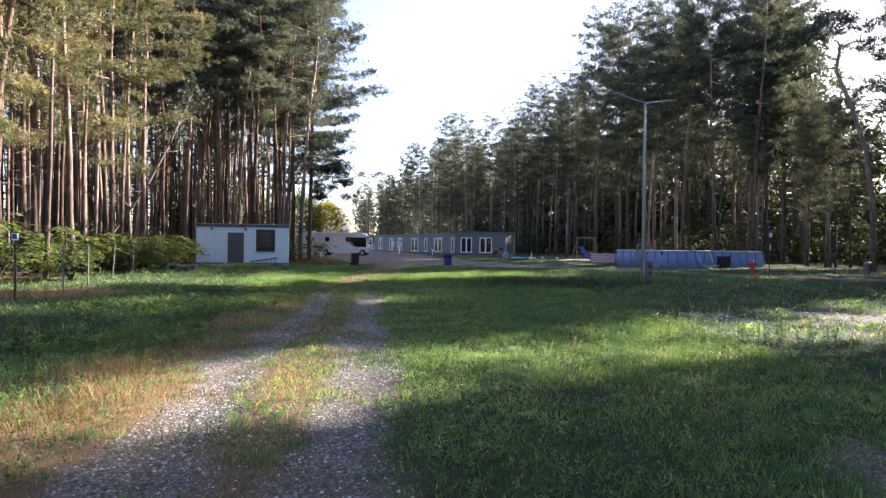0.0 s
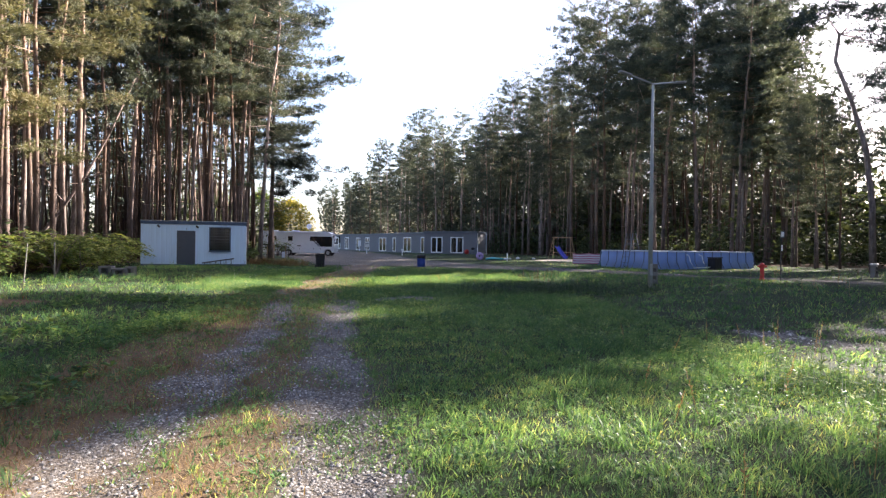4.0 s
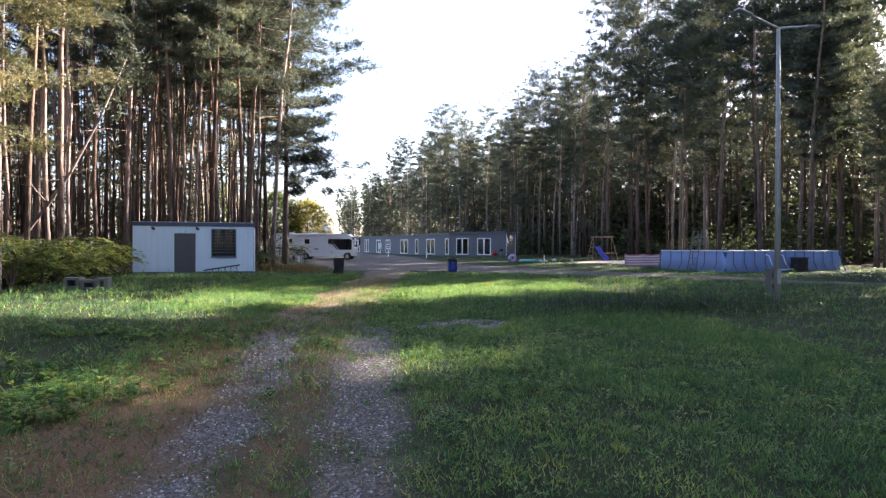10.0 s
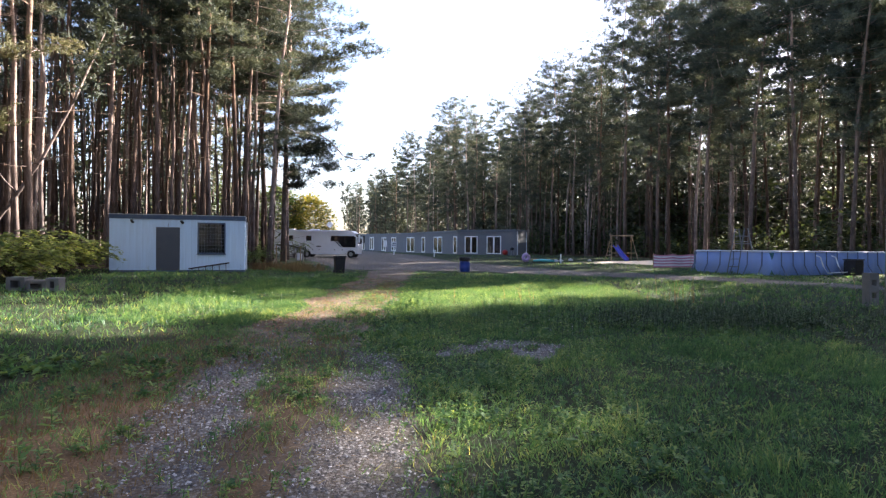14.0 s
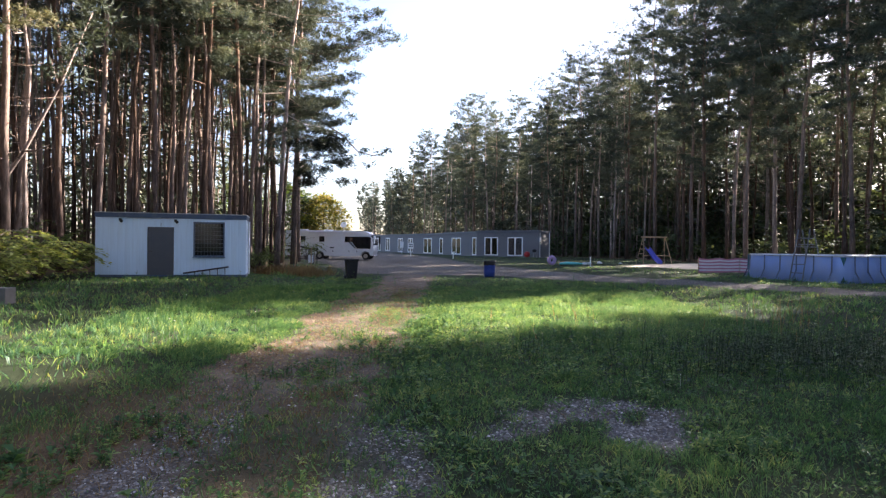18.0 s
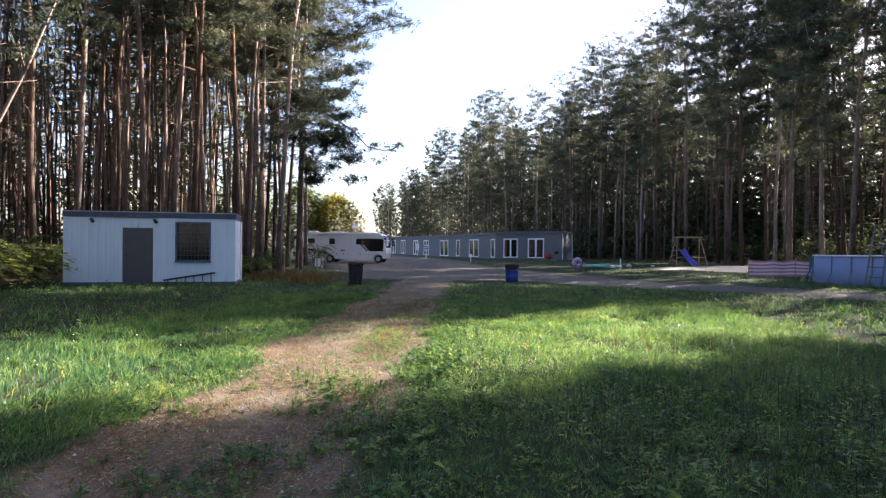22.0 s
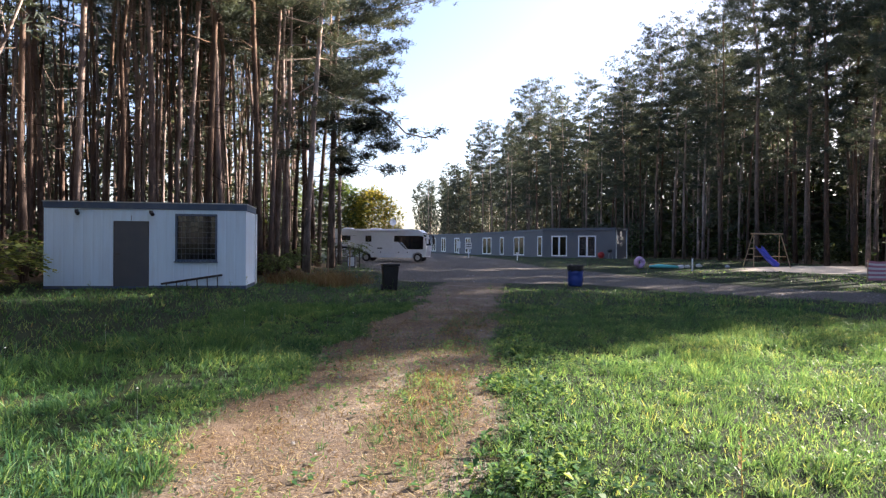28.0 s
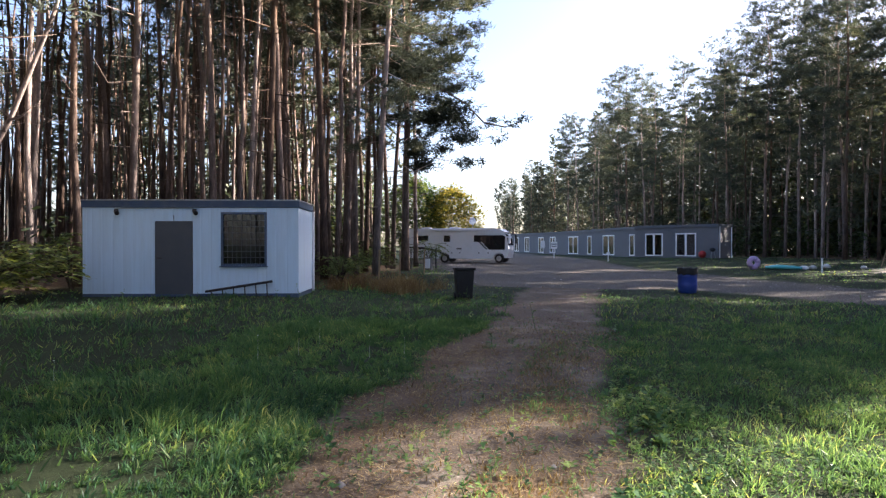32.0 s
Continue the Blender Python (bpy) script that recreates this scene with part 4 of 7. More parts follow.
def shrub(seed, H, R, leaf, mat, stems=7, sprays=4, per=26, droop=0.35):
    """Stems that arch outwards and carry flat, layered sprays of pointed leaves."""
    rng = np.random.default_rng(seed)
    ob = new("shrub")
    bv, bf, pos, along_ = [], [], [], []
    for k in range(stems):
        a = k * 2.4 + rng.uniform(-0.5, 0.5)
        out = R * rng.uniform(0.45, 1.0)
        top = H * rng.uniform(0.6, 1.05)
        ca, sa = math.cos(a), math.sin(a)
        path = [np.array([ca * out * u ** 1.5, sa * out * u ** 1.5, top * (1.32 * u - 0.42 * u ** 3) - 0.08]) for u in (0.0, 0.3, 0.6, 0.85, 1.0)]
        v, f = tube(path, [0.028, 0.022, 0.015, 0.009, 0.004], 5)
        o = len(bv)
        bv += v
        bf += [tuple(i + o for i in q) for q in f]
        for j in range(sprays):
            u = 0.35 + 0.65 * (j + rng.uniform(0, 1)) / sprays
            p = np.array([np.interp(u, (0, 0.3, 0.6, 0.85, 1.0), [q[i] for q in path]) for i in range(3)])
            b = a + rng.normal(0, 0.8)
            L = R * rng.uniform(0.35, 0.7)
            d = np.array([math.cos(b), math.sin(b), -0.18 - droop * rng.uniform(0, 0.6)])
            v, f = tube([p, p + d * L * 0.5 + np.array([0, 0, 0.1 * L]), p + d * L], [0.007, 0.005, 0.002], 3)
            o = len(bv)
            bv += v
            bf += [tuple(i + o for i in q) for q in f]
            w = rng.uniform(0, 1.05, per)
            pos.append(p + d * (L * w)[:, None] + np.array([0, 0, 0.1 * L]) * (4 * w * (1 - w))[:, None] + rng.normal(0, 1, (per, 3)) * np.array([0.03, 0.03, 0.02]))
            side = np.where(rng.uniform(0, 1, per) < 0.5, -1.0, 1.0) * rng.uniform(0.5, 1.2, per)
            along_.append(np.stack([np.cos(b + side), np.sin(b + side), rng.uniform(-0.45, 0.05, per)], 1))
    mesh_object("branching_stem", bv, bf, M_BARK, ob)
    c, d = np.concatenate(pos), np.concatenate(along_)
    n = len(c)
    sd = np.cross(d, np.array([0, 0, 1.0]) + rng.normal(0, 0.25, (n, 3)))
    sd /= np.linalg.norm(sd, axis=1)[:, None] + 1e-6
    ln = leaf * rng.uniform(0.6, 1.3, n)[:, None]
    v = np.stack([c, c + d * ln * 0.45 + sd * ln * 0.3, c + d * ln, c + d * ln * 0.45 - sd * ln * 0.3], 1).reshape(-1, 3)
    t = np.repeat(np.clip(rng.normal(0.5, 0.25, n), 0, 1), 4)
    cr = new("leaves", raw_mesh("leaves", v, np.arange(n * 4).reshape(-1, 4), mat, t))
    cr.parent = ob
    return ob


thicket("undergrowth", "green saplings and brambles among the right-hand pines", scatter(rng, 60, (24, 52), (38, 72), FOREST_R, 3, 16), rng, 4.2, 0.3, 12, 8, M_LEAF_SHADED)
sh_kinds = [shrub(400, 1.9, 2.1, 0.19, M_LEAF_YELLOW, 18, 6, 30), shrub(401, 2.4, 1.6, 0.16, M_LEAF, 12, 6, 26), shrub(402, 1.6, 1.3, 0.12, M_LEAF, 11, 5, 26)]
seen_kind = set()
for x, y, k, s in ((-18.0, 35.8, 0, 1.0), (-16.6, 34.6, 0, 1.1), (-15.6, 32.0, 0, 0.95), (-17.2, 38.6, 0, 0.9), (-14.8, 29.3, 1, 0.9), (-16.8, 30.2, 0, 1.0), (-15.9, 26.0, 1, 1.0), (-13.9, 23.0, 2, 1.0), (-15.6, 21.5, 1, 1.1), (-14.6, 17.5, 2, 1.1), (-16.5, 18.2, 1, 1.2), (-12.9, 14.0, 2, 1.1), (-15.0, 12.5, 1, 1.1), (-19.0, 43.2, 1, 0.9), (-12.3, 49.4, 2, 0.8), (-13.2, 51.4, 2, 0.9), (-14.2, 55.6, 2, 0.7), (-14.6, 60.0, 1, 0.8), (-13.6, 52.6, 2, 0.6), (-15.2, 58.0, 2, 0.8), (-15.0, 72.5, 1, 0.9)):
    m = pose(x, y, gz(x, y) - 0.03, 0, 0, RNG.uniform(0, 360))
    if k in seen_kind:
        ob = copy_thing(sh_kinds[k], m)
    else:
        seen_kind.add(k)
        ob = sh_kinds[k]
        ob.matrix_world = m
    ob.scale = (s, s, s)
    tagged(ob, ("yellow-green leafy shrub with arching stems at the wood's edge", "green leafy shrub at the wood's edge", "low green bush at the wood's edge")[k], "shrub", "shrubs along the wood")


def broadleaf(name, x, y, H, R, mat, seed, label):
    rng = np.random.default_rng(seed)
    ob = empty(name, x, y, gz(x, y) - 0.05)
    v, f = tube([(0, 0, 0), (0.1, 0, H * 0.35), (0.2, 0.1, H * 0.8)], [0.02 * H, 0.014 * H, 0.004 * H], 7)
    for k in range(9):
        a = rng.uniform(0, 6.28)
        z = H * rng.uniform(0.25, 0.7)
        tv_, tf_ = tube([(0.1, 0, z), (math.cos(a) * R * 0.5, math.sin(a) * R * 0.5, z + 0.1 * H), (math.cos(a) * R * 0.85, math.sin(a) * R * 0.85, z + 0.16 * H)], [0.006 * H, 0.004 * H, 0.001 * H], 4)
        o = len(v)
        v += tv_
        f += [tuple(i + o for i in q) for q in tf_]
    mesh_object("trunk", v, f, M_BARK, ob)
    cs = []
    for _ in range(560):
        u, a = rng.uniform(0, 1), rng.uniform(0, 6.28)
        q = R * math.sqrt(rng.uniform(0.15, 1)) * math.sqrt(max(0.05, 1 - (2 * u - 0.9) ** 2))
        cs.append((math.cos(a) * q, math.sin(a) * q, H * (0.18 + 0.82 * u)))
    v, f = foliage(np.array(cs), np.full(len(cs), R * 0.13), 0.34, 18, rng)
    cr = new("crown", raw_mesh("crown", v, f, mat, np.repeat(np.clip(rng.normal(0.5, 0.25, len(f)), 0, 1), 4)))
    cr.parent = ob
    tagged(ob, label, "tree")


broadleaf("broadleaf_tree", -16.9, 88.5, 7.2, 3.2, M_LEAF_GOLD, 71, "yellowing broadleaf tree behind the motorhome")
broadleaf("broadleaf_tree", -20.6, 88.0, 8.2, 3.4, M_LEAF, 72, "green broadleaf tree behind the motorhome")
broadleaf("broadleaf_tree", -29.0, 93.0, 9.0, 4.5, M_LEAF, 73, "green broadleaf tree at the wood's far corner")

# ---- white site cabin ----
CAB_TURN = 15.5
cabin = empty("site_cabin", -16.44, 41.0, gz(-13.5, 42) + 0.02, CAB_TURN)
tagged(cabin, "white metal site cabin with slate-blue roof edge and grey door", "cabin")
CL, CD = 5.95, 2.2


def ribbed(bm, x0, x1, z0, z1, y, step=0.1, depth=0.006):
    """Upright ribbed sheet between x0 and x1, facing -y."""
    n = max(1, int((x1 - x0) / step))
    cols = []
    for i in range(n):
        a, b = x0 + (x1 - x0) * i / n, x0 + (x1 - x0) * (i + 1) / n
        w = b - a
        cols += [(a, y), (a + w * 0.78, y), (a + w * 0.86, y + depth), (a + w * 0.94, y + depth)]
    cols.append((x1, y))
    low = [bm.verts.new((x, yy, z0)) for x, yy in cols]
    top = [bm.verts.new((x, yy, z1)) for x, yy in cols]
    for i in range(len(cols) - 1):
        bm.faces.new((low[i], low[i + 1], top[i + 1], top[i]))


DX0, DX1, DZ = 1.97, 3.02, 2.04
WX0, WX1, WZ0, WZ1 = 3.8, 5.07, 0.84, 2.28
for x0, x1, z0, z1 in ((0, DX0, 0.1, 2.4), (DX0, DX1, DZ, 2.4), (DX1, WX0, 0.1, 2.4), (WX0, WX1, 0.1, WZ0), (WX0, WX1, WZ1, 2.4), (WX1, CL, 0.1, 2.4)):
    bm = bmesh.new()
    ribbed(bm, x0, x1, z0, z1, 0.0, 0.25, 0.004)
    box(bm, (x0, 0.008, z0), (x1, 0.06, z1))
    part("wall_panel", bm, M_WHITE, cabin)
for nm, lo, hi in (("end_wall", (CL - 0.06, 0.062, 0.1), (CL, CD, 2.4)), ("end_wall", (0, 0.062, 0.1), (0.06, CD, 2.4)), ("back_wall", (0.062, CD - 0.06, 0.1), (CL - 0.062, CD, 2.4))):
    boxed(nm, lo, hi, M_WHITE, cabin)
boxed("base_frame", (-0.01, -0.012, -0.12), (CL + 0.01, CD + 0.01, 0.1), M_SLATE, cabin, 0.008)
bm = bmesh.new()
box(bm, (-0.03, -0.035, 2.4), (CL + 0.03, CD + 0.03, 2.585), 0.012)
part("roof_frame", bm, M_SLATE, cabin, "slate-blue roof edge")
boxed("roof_sheet", (-0.05, -0.055, 2.585), (CL + 0.05, CD + 0.05, 2.615), M_GALV, cabin, 0.006)
for x in (0.0, CL - 0.09):
    boxed("corner_post", (x - 0.004, -0.008, 0.1), (x + 0.094, 0.02, 2.4), M_WHITE, cabin)
bm = bmesh.new()
box(bm, (DX0 + 0.015, -0.014, 0.09), (DX1 - 0.015, 0.045, DZ - 0.012), 0.004)
cab_door = part("door", bm, M_DOOR, cabin, "dark grey flush steel door")
bm = bmesh.new()
rod(bm, (DX0 + 0.1, -0.014, 1.05), (DX0 + 0.1, -0.06, 1.05), 0.012)
box(bm, (DX0 + 0.09, -0.07, 1.04), (DX0 + 0.22, -0.055, 1.065), 0.004)
part("handle", bm, M_IRON, cab_door)
bm = bmesh.new()
for a, b, c, d in ((WX0, WX1, WZ1 - 0.06, WZ1), (WX0, WX1, WZ0, WZ0 + 0.06), (WX0, WX0 + 0.06, WZ0 + 0.06, WZ1 - 0.06), (WX1 - 0.06, WX1, WZ0 + 0.06, WZ1 - 0.06)):
    box(bm, (a, -0.03, c), (b, 0.05, d), 0.004)
cab_win = part("window", bm, M_SLATE, cabin, "window frame with steel grille")
boxed("pane", (WX0 + 0.06, 0.03, WZ0 + 0.06), (WX1 - 0.06, 0.036, WZ1 - 0.06), M_TINTED, cab_win)
bm = bmesh.new()
for i in range(1, 9):
    x = WX0 + 0.06 + (WX1 - WX0 - 0.12) * i / 9
    rod(bm, (x, -0.02, WZ0 + 0.05), (x, -0.02, WZ1 - 0.05), 0.007, n=6)
for i in range(1, 8):
    z = WZ0 + 0.06 + (WZ1 - WZ0 - 0.12) * i / 8
    rod(bm, (WX0 + 0.05, -0.028, z), (WX1 - 0.05, -0.028, z), 0.008, n=6)
part("grille", bm, M_GREY_DARK, cab_win, "dark steel bar grille")
boxed("window_sill", (WX0 - 0.03, -0.07, WZ0 - 0.035), (WX1 + 0.03, 0.0, WZ0 - 0.002), M_SLATE, cab_win, 0.004)
boxed("inner_floor", (0.06, 0.06, 0.1), (CL - 0.06, CD - 0.06, 0.12), M_INDOOR, cabin)
boxed("ceiling_sheet", (0.06, 0.06, 2.37), (CL - 0.06, CD - 0.06, 2.398), M_INDOOR, cabin)
boxed("partition", (0.062, CD - 0.09, 0.12), (CL - 0.062, CD - 0.064, 2.37), M_INDOOR, cabin)
for x in (0.93, 3.08):
    bm = bmesh.new()
    box(bm, (x - 0.05, -0.06, 2.28), (x + 0.05, 0.0, 2.36), 0.008)
    rod(bm, (x, -0.06, 2.3), (x + 0.09, -0.18, 2.24), 0.05, 0.062, 10)
    part("floodlight", bm, M_BLACK, cabin, "small black wall floodlight")
rodded("cable", (0.95, -0.02, 2.37), (3.05, -0.02, 2.385), 0.008, M_GALV, cabin, n=6)
rodded("hook", (2.5, -0.02, 2.06), (2.52, -0.06, 2.2), 0.008, M_IRON, cabin, n=6)
rodded("downpipe", (CL + 0.05, CD - 0.1, 0.02), (CL + 0.05, CD - 0.1, 2.4), 0.035, M_PVC, cabin)
cabin.scale = (1.0, 1.0, 1.045)
cabin.location.z -= 0.05

ladder = empty("ladder", -16.44, 41.0, cabin.location.z + 0.03, CAB_TURN)
tagged(ladder, "dark old ladder on its side, leaning along the cabin wall", "ladder")
for dz in (0.0, -0.42):
    bm = bmesh.new()
    a, b = Vector((3.42, -0.16, 0.14 + dz)), Vector((5.25, -0.12, 0.42 + dz))
    rod(bm, a, b, 0.035, n=8)
    part("rail", bm, M_IRON, ladder)
for i in range(6):
    u = (i + 0.5) / 6
    x, z = 3.42 + 1.83 * u, 0.14 + 0.28 * u
    rodded("rung", (x, -0.14, z), (x + 0.02, -0.14, z - 0.42), 0.016, M_IRON, ladder, n=6)

# ---- wheelie bin ----
wbin = empty("wheelie_bin", -6.35, 44.5, gz(-6.35, 44.5), 20)
tagged(wbin, "black plastic wheelie bin standing beside the dirt track", "bin")
bm = bmesh.new()
got = box(bm, (-0.27, -0.28, 0.06), (0.27, 0.28, 0.86), 0.03)
for v in bm.verts:
    k = 0.8 + 0.2 * (v.co.z / 0.86)
    v.co.x, v.co.y = v.co.x * k, v.co.y * k
part("body", bm, M_BLACK, wbin, smooth=False)
bm = bmesh.new()
box(bm, (-0.3, -0.33, 0.865), (0.3, 0.31, 0.91), 0.018)
for v in bm.verts:
    if v.co.z > 0.89:
        v.co.z += 0.06 * (1 - (v.co.x / 0.3) ** 2) * (1 - (v.co.y / 0.33) ** 2) + 0.03 * (v.co.y < 0)
part("lid", bm, M_BLACK, wbin)
rodded("handle", (-0.24, 0.35, 0.84), (0.24, 0.35, 0.84), 0.016, M_BLACK, wbin)
for x in (-0.24, 0.24):
    wh = rodded("wheel", (x - 0.03, 0.25, 0.1), (x + 0.03, 0.25, 0.1), 0.1, M_TYRE, wbin, n=16)
    rodded("hub", (x - 0.034, 0.25, 0.1), (x + 0.034, 0.25, 0.1), 0.04, M_BLACK, wh, n=10)

# ---- blue barrel with a black liner ----
barrel = empty("barrel", 0.4, 48.5, gz(0.4, 48.5))
tagged(barrel, "blue plastic barrel used as a bin, black liner over its rim", "barrel")
prof = ((0.0, 0.26), (0.03, 0.285), (0.2, 0.3), (0.27, 0.312), (0.3, 0.3), (0.52, 0.3), (0.55, 0.312), (0.58, 0.3), (0.72, 0.295))


def lathe(bm, prof, n=24, close=True):
    rings = []
    for z, r in prof:
        rings.append([bm.verts.new((r * math.cos(2 * math.pi * k / n), r * math.sin(2 * math.pi * k / n), z)) for k in range(n)])
    for a, b in zip(rings, rings[1:]):
        for k in range(n):
            bm.faces.new((a[k], a[(k + 1) % n], b[(k + 1) % n], b[k]))
    if close:
        bm.faces.new(rings[0][::-1])
        bm.faces.new(rings[-1])


bm = bmesh.new()
lathe(bm, prof)
part("drum", bm, M_BLUE, barrel, "blue ribbed plastic drum", smooth=True)
bm = bmesh.new()
lathe(bm, ((0.62, 0.318), (0.7, 0.33), (0.82, 0.328), (0.85, 0.31), (0.82, 0.27), (0.74, 0.25)), close=False)
for v in bm.verts:
    a = math.atan2(v.co.y, v.co.x)
    v.co.z += 0.02 * math.sin(7 * a) + 0.015 * math.sin(13 * a + 1)
part("liner", bm, M_BLACK, barrel, "black bin liner folded over the rim")

# ---- street lamp ----
lamp = empty("street_lamp", 8.2, 25.2, gz(8.2, 25.2))
tagged(lamp, "tall grey street lamp with two slim arms", "street lamp")
bm = bmesh.new()
rod(bm, (0, 0, -0.1), (0, 0, 7.4), 0.085, 0.045, 12)
part("pole", bm, M_LAMPGREY, lamp, smooth=True)
bm = bmesh.new()
box(bm, (-0.05, -0.098, 0.5), (0.05, -0.04, 0.9), 0.01)
part("service_door", bm, M_LAMPGREY, lamp)
for sx in (-1, 1):
    e = Vector((sx * 1.0, sx * 0.4, 7.4 + 0.18))
    rodded("arm", (0, 0, 7.38), e, 0.03, M_GALV, lamp, n=8)
    bm = bmesh.new()
    box(bm, (-0.26, -0.09, -0.03), (0.26, 0.09, 0.03), 0.02, Matrix.Translation(e + Vector((sx * 0.2, sx * 0.08, 0.03))) @ pose(0, 0, 0, 0, -8 * sx, 22))
    part("lamp_head", bm, M_GALV, lamp, "flat grey lamp head")

# ---- pool ----
PL, PC, PR = Vector((12.85, 46.0, 0)), Vector((14.75, 41.5, 0)), Vector((23.6, 45.3, 0))
pz = gz(16, 43.5)
ux = (PR - PC).normalized()
pool = empty("frame_pool", PC.x, PC.y, pz, math.degrees(math.atan2(ux.y, ux.x)))
tagged(pool, "large rectangular frame pool with grey-blue liner wall", "pool")
LX, LY, PH = 9.75, 4.88, 1.15


def pool_outline(n=10, r=0.45):
    pts = []
    for cx, cy, a0 in ((LX - r, r, -90), (LX - r, LY - r, 0), (r, LY - r, 90), (r, r, 180)):
        for i in range(n + 1):
            a = radians(a0 + 90 * i / n)
            pts.append((cx + r * math.cos(a), cy + r * math.sin(a)))
    out = []
    for (ax, ay), (bx, by) in zip(pts, pts[1:] + pts[:1]):
        L = math.hypot(bx - ax, by - ay)
        k = max(1, int(L / 0.12))
        out += [(ax + (bx - ax) * i / k, ay + (by - ay) * i / k) for i in range(k)]
    return out


def pool_wall():
    pts = pool_outline()
    n = len(pts)
    bm = bmesh.new()
    rings = []
    for z in np.linspace(0, PH, 8):
        ring = []
        s = 0.0
        for i, (x, y) in enumerate(pts):
            px, py = pts[i - 1]
            s += math.hypot(x - px, y - py)
            bulge = 0.07 * math.sin(math.pi * z / PH) * abs(math.sin(math.pi * s / 0.82)) + 0.07 * math.sin(math.pi * min(1, z / PH * 1.2))
            nx_, ny_ = x - LX / 2, y - LY / 2
            ox = (1 if nx_ > 0 else -1) if abs(nx_) > LX / 2 - 0.46 else 0
            oy = (1 if ny_ > 0 else -1) if abs(ny_) > LY / 2 - 0.46 else 0
            q = math.hypot(ox, oy) or 1
            ring.append(bm.verts.new((x + bulge * ox / q, y + bulge * oy / q, z)))
        rings.append(ring)
    for a, b in zip(rings, rings[1:]):
        for k in range(n):
            bm.faces.new((a[k], a[(k + 1) % n], b[(k + 1) % n], b[k]))
    return bm


part("liner_wall", pool_wall(), M_POOL, pool, smooth=True)
rim = [(x, y, PH) for x, y in pool_outline()]
v, f = tube(rim + rim[:1], [0.045] * (len(rim) + 1), 8)
mesh_object("top_rail", v, f, M_POOLRIM, pool, smooth=True)
M_WATER, wnt, wb_ = material("pool_water", 0.05, 0.0, 0.5)
wb_.inputs["Base Color"].default_value = (0.05, 0.13, 0.15, 1)
bump(wnt, wb_, noise_tex(wnt, coords(wnt), 3.0), 0.1, 0.02)
boxed("water", (0.06, 0.06, 0.05), (LX - 0.06, LY - 0.06, 1.1), M_WATER, pool)


def pool_leg(x, y, ox, oy):
    bm = bmesh.new()
    rod(bm, (x + ox * 0.2, y + oy * 0.2, PH), (x + ox * 0.22, y + oy * 0.22, 0.45), 0.03, n=6)
    rod(bm, (x + ox * 0.22, y + oy * 0.22, 0.5), (x + ox * 0.5, y + oy * 0.5, 0.0), 0.03, n=6)
    part("leg", bm, M_POOLLEG, pool)


for i in range(12):
    x = 0.37 + (LX - 0.74) * i / 11
    pool_leg(x, 0, 0, -1)
    pool_leg(x, LY, 0, 1)
for i in range(6):
    y = 0.39 + (LY - 0.78) * i / 5
    pool_leg(0, y, -1, 0)
    pool_leg(LX, y, 1, 0)

# ---- long low building of grey modules ----
LINE = ((9.0, 89.6), (1.8, 94.4), (-2.6, 104.0), (-6.8, 112.4), (-11.2, 121.0), (-15.9, 130.0))


def window_unit(parent, x, w, z0, z1, leaves):
    """Window or glazed door in the wall plane y = 0."""
    bm = bmesh.new()
    for a, b, c, d in ((x, x + w, z1 - 0.13, z1), (x, x + w, z0, z0 + 0.13), (x, x + 0.13, z0 + 0.13, z1 - 0.13), (x + w - 0.13, x + w, z0 + 0.13, z1 - 0.13)):
        box(bm, (a, -0.045, c), (b, 0.05, d), 0.006)
    for k in range(1, leaves):
        box(bm, (x + w * k / leaves - 0.1, -0.04, z0 + 0.13), (x + w * k / leaves + 0.1, 0.045, z1 - 0.13), 0.006)
    win = part("window", bm, M_PVC, parent, "white plastic window frame")
    for k in range(leaves):
        a, b = x + w * k / leaves + 0.075, x + w * (k + 1) / leaves - 0.075
        p = boxed("pane", (a, 0.0, z0 + 0.09), (b, 0.008, z1 - 0.09), M_TINTED, win)
        p.visible_shadow = False
    return win


